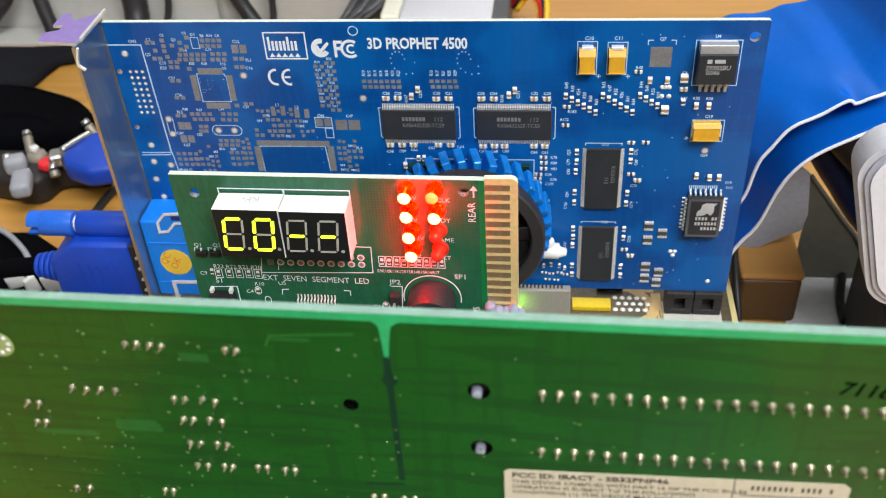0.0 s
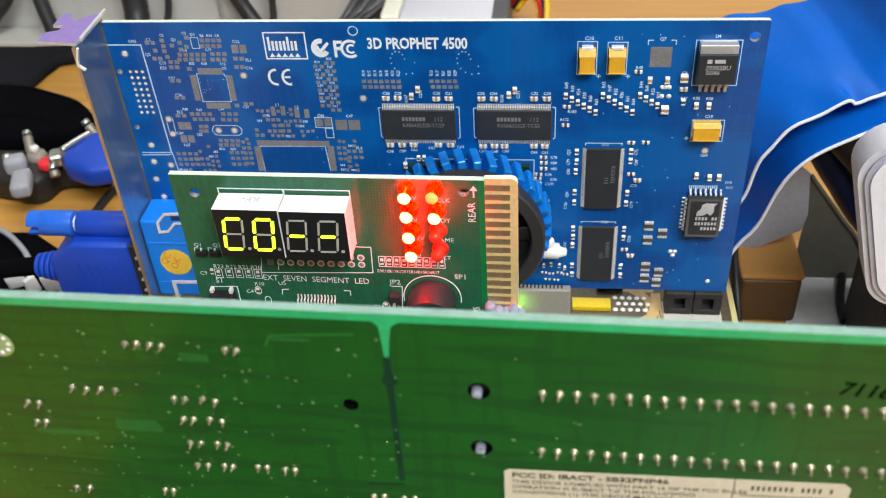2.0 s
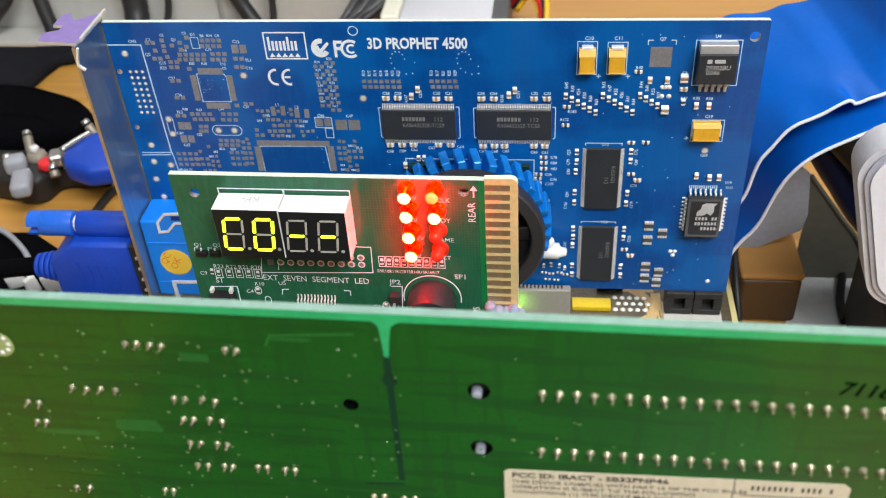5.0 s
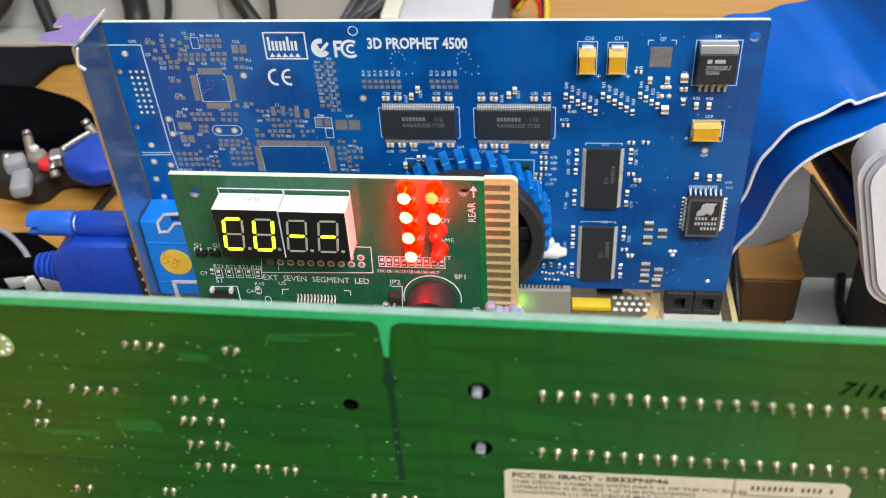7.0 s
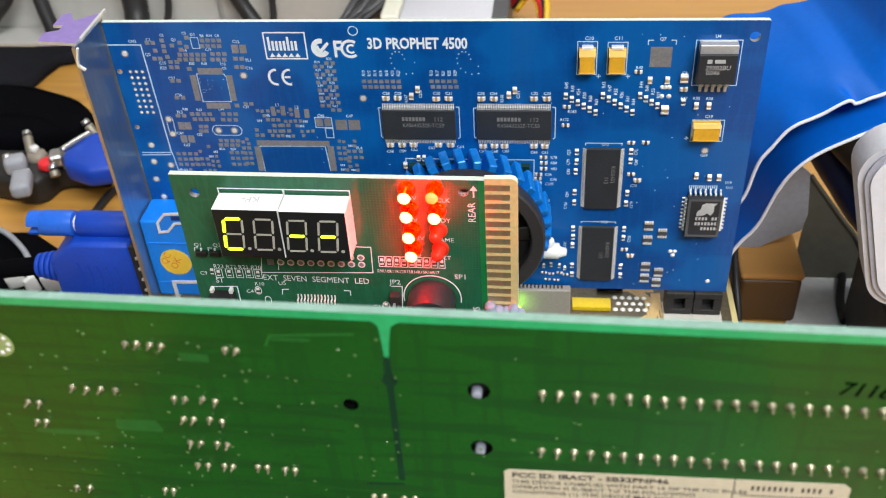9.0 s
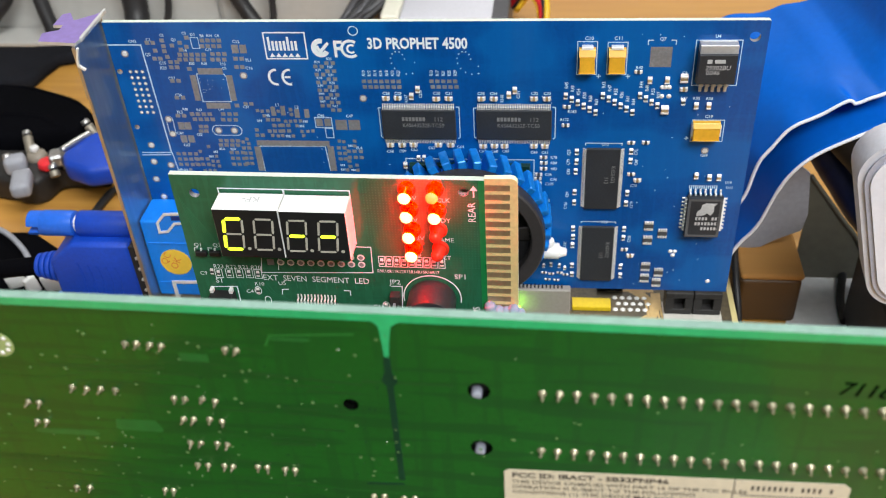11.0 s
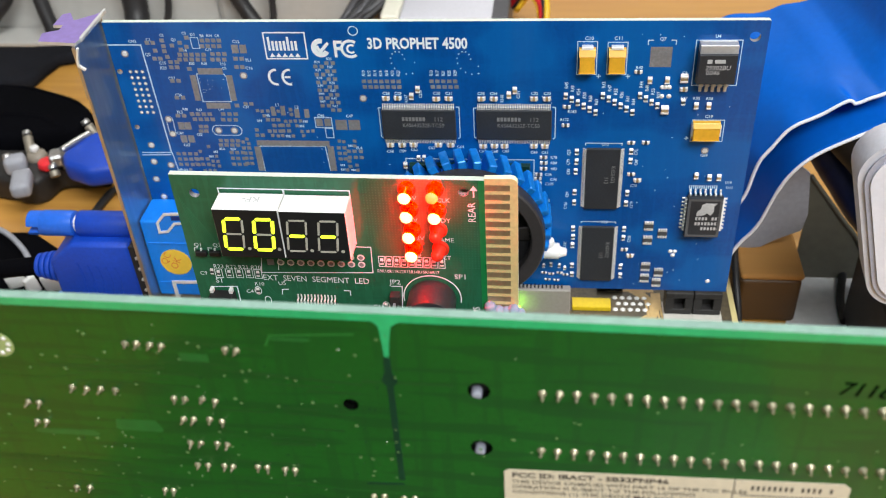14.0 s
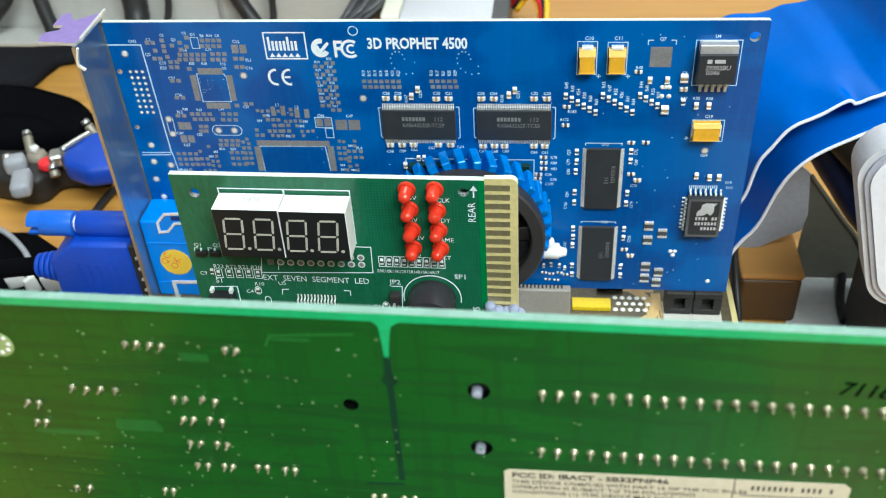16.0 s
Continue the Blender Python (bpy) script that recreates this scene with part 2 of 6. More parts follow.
def cyl(bm, c, axis, r, h, seg=16, r2=None, mi=0, bev=0.0):
    """A cylinder or cone from c along axis ('x', 'y', 'z', with '-' for the other way), h long."""
    turn = {"z": pose(0, 0, 0), "-z": pose(0, 0, 0, 180), "y": pose(0, 0, 0, -90), "-y": pose(0, 0, 0, 90), "x": pose(0, 0, 0, 0, 90), "-x": pose(0, 0, 0, 0, -90)}[axis]
    m = Matrix.Translation(c) @ turn @ Matrix.Translation((0, 0, h / 2))
    ret = bmesh.ops.create_cone(bm, cap_ends=True, segments=seg, radius1=r, radius2=r if r2 is None else r2, depth=h, matrix=m)
    for f in {f for v in ret["verts"] for f in v.link_faces}:
        f.material_index = mi
    if bev:
        caps = [e for e in {e for v in ret["verts"] for e in v.link_edges} if any(len(f.verts) > 4 for f in e.link_faces)]
        bmesh.ops.bevel(bm, geom=caps, offset=bev, segments=2, affect="EDGES", profile=0.5)
    return bm


def prism(bm, pts, y0, y1, mi=0):
    """An outline in x, z, pushed from y0 to y1."""
    a = [bm.verts.new((x, y0, z)) for x, z in pts]
    b = [bm.verts.new((x, y1, z)) for x, z in pts]
    n = len(pts)
    fs = [bm.faces.new(a), bm.faces.new(b[::-1])]
    for i in range(n):
        fs.append(bm.faces.new((a[i], b[i], b[(i + 1) % n], a[(i + 1) % n])))
    for f in fs:
        f.material_index = mi
    bmesh.ops.recalc_face_normals(bm, faces=fs)
    return bm


def strip(bm, pts, w, y0, y1, closed=False):
    """A printed line of width w along points in x, z, mitred at its corners."""
    p = [Vector(q) for q in pts]
    n = len(p)
    left, right = [], []
    for i in range(n):
        a = p[i - 1] if (i or closed) else None
        c = p[(i + 1) % n] if (i < n - 1 or closed) else None
        d0 = (p[i] - a).normalized() if a is not None else None
        d1 = (c - p[i]).normalized() if c is not None else None
        d0 = d0 if d0 is not None else d1
        d1 = d1 if d1 is not None else d0
        n0, n1 = Vector((-d0.y, d0.x)), Vector((-d1.y, d1.x))
        m = (n0 + n1)
        m = m.normalized() if m.length > 1e-6 else n0
        k = w / 2 / max(0.35, m.dot(n0))
        left.append(p[i] + m * k)
        right.append(p[i] - m * k)
    rows = [[bm.verts.new((q.x, y, q.y)) for q in side] for side, y in ((left, y0), (right, y0), (right, y1), (left, y1))]
    fs = []
    for i in range(n if closed else n - 1):
        j = (i + 1) % n
        for k in range(4):
            a, b = rows[k], rows[(k + 1) % 4]
            fs.append(bm.faces.new((a[i], a[j], b[j], b[i])))
    if not closed:
        for i in (0, n - 1):
            fs.append(bm.faces.new([r[i] for r in rows]))
    bmesh.ops.recalc_face_normals(bm, faces=fs)
    return bm


def ring_pts(x, z, r, n=24, r2=None, a0=0.0, a1=360.0):
    r2 = r if r2 is None else r2
    k = n if a1 - a0 >= 360 else n + 1
    return [(x + r * math.cos(radians(a0 + (a1 - a0) * i / n)), z + r2 * math.sin(radians(a0 + (a1 - a0) * i / n))) for i in range(k)]


def tube(bm, path, r, seg=8, mi=0):
    """A round cable along a smooth path."""
    pts = smooth(path)
    rings = []
    side = Vector((0.3, 0.5, 0.81))
    for i, p in enumerate(pts):
        d = (pts[min(i + 1, len(pts) - 1)] - pts[max(i - 1, 0)]).normalized()
        u = d.cross(side).normalized()
        v = d.cross(u)
        rings.append([bm.verts.new(p + (u * math.cos(2 * math.pi * k / seg) + v * math.sin(2 * math.pi * k / seg)) * r) for k in range(seg)])
    for a, b in zip(rings, rings[1:]):
        for k in range(seg):
            f = bm.faces.new((a[k], a[(k + 1) % seg], b[(k + 1) % seg], b[k]))
            f.material_index = mi
            f.smooth = True
    bm.faces.new(rings[0][::-1]).material_index = mi
    bm.faces.new(rings[-1]).material_index = mi
    return bm


def smooth(path, steps=6):
    p = [Vector(q) for q in path]
    p = [p[0] * 2 - p[1]] + p + [p[-1] * 2 - p[-2]]
    out = []
    for i in range(1, len(p) - 2):
        a, b, c, d = p[i - 1:i + 3]
        for k in range(steps):
            t = k / steps
            out.append(0.5 * (2 * b + (c - a) * t + (2 * a - 5 * b + 4 * c - d) * t * t + (3 * b - a - 3 * c + d) * t ** 3))
    out.append(p[-2])
    return out


def letters(bm, text, x, z, size, y=-0.02, turn=0.0, align="LEFT", thick=0.012, squeeze=1.0, mi=0, lean=0.0, bold=0.0):
    """Built-in lettering on a face that looks along -y; x, z is the foot of the first letter; size is the cap height."""
    cu = bpy.data.curves.new("lettering", "FONT")
    cu.body, cu.size, cu.resolution_u, cu.align_x, cu.extrude, cu.offset, cu.shear = text, size / 0.69, 2, align, thick, bold, lean
    tmp = new("lettering", cu)
    me = bpy.data.meshes.new_from_object(tmp)
    bpy.data.objects.remove(tmp)
    me.transform(pose(x, y, z) @ pose(0, 0, 0, 0, -turn, 0) @ pose(0, 0, 0, 90) @ Matrix.Diagonal((squeeze, 1, 1, 1)))
    n0 = len(bm.faces)
    bm.from_mesh(me)
    bm.faces.ensure_lookup_table()
    for f in bm.faces[n0:]:
        f.material_index = mi
    bpy.data.meshes.remove(me)
    return bm


def mesh_of(name, bm, mats):
    bmesh.ops.scale(bm, vec=(0.001, 0.001, 0.001), verts=bm.verts)
    me = bpy.data.meshes.new(name)
    bm.to_mesh(me)
    bm.free()
    for m in (mats if isinstance(mats, (list, tuple)) else [mats]):
        me.materials.append(m)
    return me


def part(name, bm, mats, parent=None, label="", at=None, round_over=0):
    """Links a bmesh (or a ready mesh) as one mesh object under a thing."""
    me = bm if isinstance(bm, bpy.types.Mesh) else mesh_of(name, bm, mats)
    if round_over:
        for p in me.polygons:
            p.use_smooth = True
        me.set_sharp_from_angle(angle=radians(round_over))
    ob = new(name, me)
    if parent:
        ob.parent = parent
    if at is not None:
        ob.matrix_basis = at
    return tagged(ob, label)


def mm(x, y, z, rx=0, ry=0, rz=0):
    return pose(x / 1000, y / 1000, z / 1000, rx, ry, rz)


def drilled(name, bm, mats, holes, y0=-3, y1=6, wall=1):
    """The mesh with round holes bored through it along y."""
    me = mesh_of(name, bm, mats)
    a = new("plate", me)
    cb = bmesh.new()
    for x, z, r in holes:
        cyl(cb, (x, y0, z), "y", r, y1 - y0, 20)
    for f in cb.faces:
        f.material_index = wall
    b = new("cutter", mesh_of("cutter", cb, mats))
    mod = a.modifiers.new("bore", "BOOLEAN")
    mod.object, mod.operation, mod.solver = b, "DIFFERENCE", "EXACT"
    bpy.context.view_layer.update()
    out = bpy.data.meshes.new_from_object(a.evaluated_get(bpy.context.evaluated_depsgraph_get()))
    bpy.data.objects.remove(a)
    bpy.data.objects.remove(b)
    out.name = name
    return out


def thing(name, m, label, category, group=""):
    ob = new(name)
    ob.empty_display_size = 0.01
    ob.matrix_world = m
    return tagged(ob, label, category, group)


# ---- the room and the table ----
TABLE = -20.0
table = thing("table", mm(0, 0, 0), "honey-coloured wood laminate table carrying the boards", "table")
part("table_top", box(bmesh.new(), -620, 700, -480, 560, TABLE - 24, TABLE, 2.0, 2), WOOD, table)
FLOOR = TABLE - 750
for x, y in ((-590, -450), (670, -450), (-590, 530), (670, 530)):
    part("leg", box(bmesh.new(), x - 25, x + 25, y - 25, y + 25, FLOOR, TABLE - 24, 2), WOOD, table)
tagged(part("floor", box(bmesh.new(), -2000, 2000, -2000, 2000, FLOOR - 60, FLOOR), FLOOR_M), "plain dark brown floor", "floor", kind="structure")
tagged(part("ceiling", box(bmesh.new(), -2000, 2000, -2000, 2000, 1850, 1900), WALL_W), "plain white ceiling", "ceiling", kind="structure")
for nm, b in (("wall_north", (-2000, 2000, 2000, 2060)), ("wall_south", (-2000, 2000, -2060, -2000)), ("wall_east", (2000, 2060, -2000, 2000)), ("wall_west", (-2060, -2000, -2000, 2000))):
    tagged(part(nm, box(bmesh.new(), *b, FLOOR, 1850), WALL_W), "plain white painted wall", "wall", kind="structure")


# ---- motherboard and its slots ----
mobo = thing("motherboard", mm(0, 0, 0), "brown printed motherboard lying on the table", "motherboard")
part("board", box(bmesh.new(), -4, 193, -330, 60, -1.6, 0, 0.2), MOBO, mobo)
for i, (x, y) in enumerate(((10, -320), (180, -320), (10, 50), (180, 50))):
    part("standoff", cyl(bmesh.new(), (x, y, TABLE), "z", 3.0, -1.6 - TABLE, 12), STEEL, mobo)


def card_slot(label, x0, x1, y, h, m, teeth=True):
    s = thing("card_slot", mm(0, y, 0), label, "connector", "card slots")
    part("housing", box(bmesh.new(), x0, x1, -4.2, -1.2, 0, h, 0.3), m, s)
    part("housing", box(bmesh.new(), x0, x1, 2.6, 5.6, 0, h, 0.3), m, s)
    part("floor_block", box(bmesh.new(), x0, x1, -1.2, 2.6, 0, h - 9, 0), m, s)
    if teeth:
        bm = bmesh.new()
        k = 0
        while x0 + 2 + k * 1.27 < x1 - 2:
            box(bm, x0 + 2 + k * 1.27, x0 + 2.55 + k * 1.27, -3.2, -1.15, h - 1.0, h + 0.05)
            k += 1
        tagged(part("contacts", bm, BLACK, s), kind="stuff")
    return s


card_slot("grey-brown plastic slot holding the blue card", 62, 137, 0, 14.2, SLOT)
card_slot("ivory plastic slot holding the diagnostic card", 45, 130, -67.4, 11.5, SLOT_W, False)
card_slot("black plastic slot holding the green sound card", 55, 195, -148.5, 11.5, BLACK, False)

# ---- the blue graphics card ----
blue = thing("graphics_card", mm(0, 0, 0), "blue graphics card standing in a motherboard slot", "graphics card")
bm = prism(bmesh.new(), [(0.4, 12), (64, 12), (64, 5), (135, 5), (135, 12), (187.5, 12), (187.5, 107.6), (187.1, 108), (0.4, 108)], 0, 1.6)
for f in bm.faces:
    f.normal_update()
    f.material_index = 0 if abs(f.normal.y) > 0.5 else 1
holes = [(183.9, 103.2, 1.5), (1.8, 92.2, 0.85), (2.3, 73.0, 0.8)]
part("board", drilled("board", bm, [BLUE_PCB, PALE_EDGE, PAD], holes, wall=2), None, blue)

# bracket: an upright plate at the card's end, with a bent tab on top
bm = bmesh.new()
box(bm, -0.9, 0.0, -17.6, 2.0, 2, 109.4, 0.15)
part("bracket", bm, STEEL, blue, "zinc-plated steel bracket")
bm = prism(bmesh.new(), [(-0.95, 2), (0.05, 2), (0.05, 88), (-0.95, 88)], -17.9, -17.6)
prism(bm, [(-0.95, 93), (0.05, 93), (0.05, 109), (-0.95, 109)], -18.0, -17.6)
part("bracket_edge", bm, STEEL, blue)
part("bent_lug", strip(bmesh.new(), [(1.2, 109.4), (0.2, 105.6), (0.1, 104.1), (1.7, 102.8)], 0.6, -19.1, -18.3), WHITE_EDGE, blue, "bright bent lug")
bm = bmesh.new()
tab = [(0.7, -12.0), (-0, -17), (-11, -16), (-12, -11), (-8, -9), (-8, -6), (-11, -6), (-11, 1), (-9, 2), (-6, -3), (-1, 1), (0.7, 4.0)][::-1]
a = [bm.verts.new((x, y, 109.2)) for x, y in tab]
b = [bm.verts.new((x, y, 110.1)) for x, y in tab]
bm.faces.new(a[::-1])
bm.faces.new(b)
for i in range(len(tab)):
    f = bm.faces.new((a[i], a[(i + 1) % len(tab)], b[(i + 1) % len(tab)], b[i]))
    f.material_index = 1
part("bracket_tab", bm, [VIOLET, STEEL_EDGE], blue, "violet-tinted bent steel tab")
part("tab_bend", box(bmesh.new(), -0.1, 0.8, -14.3, 4.4, 109.0, 110.35, 0.3, 2), STEEL_EDGE, blue)


def leads_mesh(n, pitch, reach, h):
    """A row of gull-wing leads along x, from the package at z = 0 down to the pads at z = -reach."""
    bm = bmesh.new()
    w = pitch * 0.6
    for i in range(n):
        x = (i - (n - 1) / 2) * pitch
        box(bm, x - w / 2, x + w / 2, -h * 0.62, -h * 0.42, -reach * 0.35, 0.05)
        box(bm, x - w / 2, x + w / 2, -h * 0.62, -0.02, -reach * 0.48, -reach * 0.33)
        box(bm, x - w / 2, x + w / 2, -0.22, -0.02, -reach, -reach * 0.40)
    return mesh_of("lead_frame", bm, LEAD)


def package(bm, x0, x1, z0, z1, h, stand=0.1, slope=0.25):
    """A moulded chip body with drafted sides, standing h off the board."""
    lv = ((-stand, slope), (-(stand + (h - stand) * 0.5), 0.0), (-h, slope * 0.9))
    rings = [[bm.verts.new((x, y, z)) for x, z in ((x0 + s, z0 + s), (x1 - s, z0 + s), (x1 - s, z1 - s), (x0 + s, z1 - s))] for y, s in lv]
    for p, q in zip(rings, rings[1:]):
        for i in range(4):
            bm.faces.new((p[i], p[(i + 1) % 4], q[(i + 1) % 4], q[i]))
    bm.faces.new(rings[0][::-1])
    bm.faces.new(rings[-1])
    bmesh.ops.recalc_face_normals(bm, faces=bm.faces)
    return bm


LEAD43 = leads_mesh(43, 0.5, 1.7, 1.1)
LEAD43U = leads_mesh(43, 0.5, 1.05, 1.1)


def memory_chip(x0, z0, upright, marks):
    """Memory chip 22.2 by 10.2 mm; x0, z0 is its upper left corner."""
    w, h = (10.16, 22.22) if upright else (22.22, 10.16)
    bm = package(bmesh.new(), x0, x0 + w, z0 - h, z0, 1.15)
    ch = part("memory_chip", bm, CHIP, blue, "black memory chip with fine leads")
    cx, cz = x0 + w / 2, z0 - h / 2
    if upright:
        part("lead_frame", LEAD43U, None, ch, at=mm(x0, 0, cz, 0, 90))
        part("lead_frame", LEAD43U, None, ch, at=mm(x0 + w, 0, cz, 0, -90))
    else:
        part("lead_frame", LEAD43, None, ch, at=mm(cx, 0, z0, 0, 180))
        part("lead_frame", LEAD43, None, ch, at=mm(cx, 0, z0 - h))
    bm = bmesh.new()
    if upright:
        for k, (s, o) in enumerate(marks):
            letters(bm, s, cx + 0.6 + k * 2.0, z0 - 6 - o, 1.2, -1.165, -90)
    else:
        # maker's name as a plain bar, then the readable code
        for k in range(7):
            box(bm, x0 + 6.2 + k * 1.02, x0 + 6.95 + k * 1.02, -1.17, -1.14, z0 - 3.6, z0 - 2.3)
        letters(bm, "112", x0 + 15.6, z0 - 3.6, 1.3, -1.165)
        letters(bm, "K4S643232E-TC50", x0 + 6.2, z0 - 5.7, 1.3, -1.165, squeeze=0.86)
    part("marking", bm, CHIP_INK, ch, "grey laser marking")
    return ch


memory_chip(79.3, 80.2, False, ())
memory_chip(107.5, 80.3, False, ())
memory_chip(140.1, 67.5, True, (("112", 4.0), ("K4S6432", 0.0)))
memory_chip(139.9, 38.4, True, (("112", 4.0), ("K4S6432", 0.0)))

# heat sink with its fan, in front of the graphics chip
HX, HZ = 105.0, 43.2
sink = part("heat_sink", cyl(bmesh.new(), (HX, -2.0, HZ), "-y", 19.5, 3.0, 48), HEAT_BLUE, blue, "round blue anodised heat sink")
part("chip_package", package(bmesh.new(), HX - 18.5, HX + 18.5, HZ - 18.5, HZ + 18.5, 2.0), GPU_SUB, blue, "dark green graphics chip under the heat sink")
fin = bmesh.new()
box(fin, 14.0, 25.3, -10.5, -2.6, -1.25, 1.25, 0.3)
FIN = mesh_of("fin", fin, HEAT_BLUE)
for k in range(33):
    part("fin", FIN, None, sink, at=mm(HX, 0, HZ, 0, k * 360 / 33 + 3, 0) @ mm(0, -7, 0) @ pose(0, 0, 0, 16) @ mm(0, 7, 0))
bm = bmesh.new()
prof = [(20.2, -10.6), (23.1, -10.6), (23.5, -11.2), (23.5, -15.4), (23.0, -16.0), (19.7, -16.0), (19.2, -15.5), (19.2, -11.0)]
n = 64
rings = []
for k in range(n):
    a = 2 * math.pi * k / n
    rings.append([bm.verts.new((HX + r * math.cos(a), y, HZ + r * math.sin(a))) for r, y in prof])
for k in range(n):
    p, q = rings[k], rings[(k + 1) % n]
    for i in range(len(prof)):
        bm.faces.new((p[i], p[(i + 1) % len(prof)], q[(i + 1) % len(prof)], q[i]))
bmesh.ops.recalc_face_normals(bm, faces=bm.faces)
part("fan_ring", bm, FAN_GREY, sink, "dark grey plastic fan ring", round_over=35)
# black disc added to stand for the shade behind the blades
part("fan_plate", cyl(bmesh.new(), (HX, -10.7, HZ), "-y", 20.4, 0.5, 40), BLACK, sink)
part("fan_hub", cyl(bmesh.new(), (HX, -11.2, HZ), "-y", 8.5, 4.2, 32, bev=0.8), FAN_GREY, sink)
bm = bmesh.new()
for k in range(7):
    a = radians(k * 360 / 7)
    u, t = Vector((math.cos(a), 0, math.sin(a))), Vector((-math.sin(a), 0, math.cos(a)))
    q = [Vector((HX, -12, HZ)) + u * 8.0 - t * 2, Vector((HX, -15, HZ)) + u * 8.0 + t * 3, Vector((HX, -15, HZ)) + u * 18.6 + t * 5, Vector((HX, -12, HZ)) + u * 18.6 - t * 2]
    top = [bm.verts.new(v) for v in q]
    bot = [bm.verts.new(v + Vector((0, 0.8, 0))) for v in q]
    bm.faces.new(top)
    bm.faces.new(bot[::-1])
    for i in range(4):
        bm.faces.new((top[i], bot[i], bot[(i + 1) % 4], top[(i + 1) % 4]))
part("fan_blades", bm, FAN_GREY, sink)

# analogue monitor socket on the card, with a round inspection sticker
sock = part("monitor_socket", box(bmesh.new(), 0.2, 18.0, -12.5, -0.02, 15.0, 46.0, 0.8, 2), VGA_CYAN, blue, "bright blue monitor socket")
bm = prism(bmesh.new(), ring_pts(8.9, 29.5, 5.2, 32), -12.62, -12.5)
st = part("sticker", bm, STICKER_Y, sock, "round yellow inspection sticker")
bm = letters(bmesh.new(), "OK", 8.6, 26.2, 2.5, -12.63, 62)
letters(bm, "QC", 5.6, 28.2, 2.3, -12.63, 62)
part("lettering", bm, STICKER_INK, st)
bm = strip(bmesh.new(), [(6.4, 41.9), (6.5, 45.6), (9.3, 48.9), (16.5, 49.4), (17.6, 46.0), (12.0, 45.4), (9.2, 42.3)], 0.75, -13.0, -12.3, True)
part("shield_clip", bm, TIN, sock, "bright tinned clip round an opening")
part("clip_face", prism(bmesh.new(), [(6.9, 42.2), (7.0, 45.4), (9.6, 48.4), (16.2, 48.9), (17.2, 46.3), (11.8, 45.8), (9.0, 42.7)], -12.62, -12.4), VGA_CYAN, sock)
# navy block on the face; the slot's shade is put into its colour
part("clip_slot", box(bmesh.new(), 11.2, 16.6, -12.75, -12.5, 46.6, 48.2, 0.1), mat("navy_slot_shade", (0.002, 0.02, 0.16), 0.5, 0, 0.1, 500, 40, 0.02), sock)
for z_ in (20.5, 37.0):
    part("rib", box(bmesh.new(), 0.9, 17.6, -12.75, -12.3, z_, z_ + 0.6, 0.15), VGA_CYAN, sock)
bm = strip(bmesh.new(), [(6.2, 10.5), (6.2, 21.0), (18.5, 21.4)], 1.1, -12.9, -11.6)
part("shield_clip", bm, TIN, sock, "bright tinned lower clip")
part("shield_clip", box(bmesh.new(), 3, 20, -11.5, -1, 12.2, 16.2, 0.4), STEEL, sock)

# ---- diagnostic card ----
POST_Y, POST_YAW = -67.4, -0.0095
post = thing("diagnostic_card", mm(0, POST_Y, 0, 0, 0, math.degrees(POST_YAW)), "small dark green diagnostic card with digits and red lights", "circuit board")
bm = prism(bmesh.new(), [(41.0, 14), (50, 14), (50, 5), (112, 5), (112, 14), (114.9, 14), (114.9, 102.2), (41.0, 102.2)], 0, 1.6)
for f in bm.faces:
    f.normal_update()
    f.material_index = 0 if abs(f.normal.y) > 0.5 else 1
holes = [(46.3, 97.0, 1.25), (110.1, 98.9, 1.25)]
part("board", drilled("board", bm, [POST_PCB, PALE_EDGE, PAD], holes, wall=2), None, post)
bm = prism(bmesh.new(), [(114.9, 14), (121.4, 14), (122.5, 16), (122.45, 101.2), (122.25, 101.95), (121.8, 102.5), (121.1, 102.75), (114.9, 102.6)], 0, 1.6)
for f in bm.faces:
    f.normal_update()
    f.material_index = 0 if abs(f.normal.y) > 0.5 else 1
part("bare_mask_strip", box(bmesh.new(), 113.5, 114.88, -0.02, 0.01, 14.2, 102.1), MASK_BARE, post)
finger_strip = part("finger_strip", bm, [FR4, PALE_STRIP], post, "cream bare edge strip with gold fingers")
fb = bmesh.new()
box(fb, 114.95, 120.68, -0.06, 0.01, -0.78, 0.78)
FINGER = mesh_of("gold_finger", fb, GOLD)
for k in range(33):
    part("gold_finger", FINGER, None, finger_strip, at=mm(0.0, 0, 100.2 - 2.555 * k))

# two-digit display blocks
SEGS = {"a": ((-1.95, 4.45), (1.95, 4.45)), "b": ((2.2, 4.2), (2.2, 0.27)), "c": ((2.2, -0.27), (2.2, -4.2)), "d": ((-1.95, -4.45), (1.95, -4.45)),
        "e": ((-2.2, -0.27), (-2.2, -4.2)), "f": ((-2.2, 4.2), (-2.2, 0.27)), "g": ((-1.9, 0.0), (1.9, 0.0))}
LEAN = 0.10


def seg_mesh(name, key, y0, y1, m, w=0.9):
    (ax, az), (bx, bz) = SEGS[key]
    a, b = Vector((ax, az)), Vector((bx, bz))
    d = (b - a).normalized()
    q = Vector((-d.y, d.x)) * w / 2
    pts = [a, a + d * w * 0.45 + q, b - d * w * 0.45 + q, b, b - d * w * 0.45 - q, a + d * w * 0.45 - q]
    return mesh_of(name, prism(bmesh.new(), [(p.x + LEAN * p.y, p.y) for p in pts], y0, y1), m)


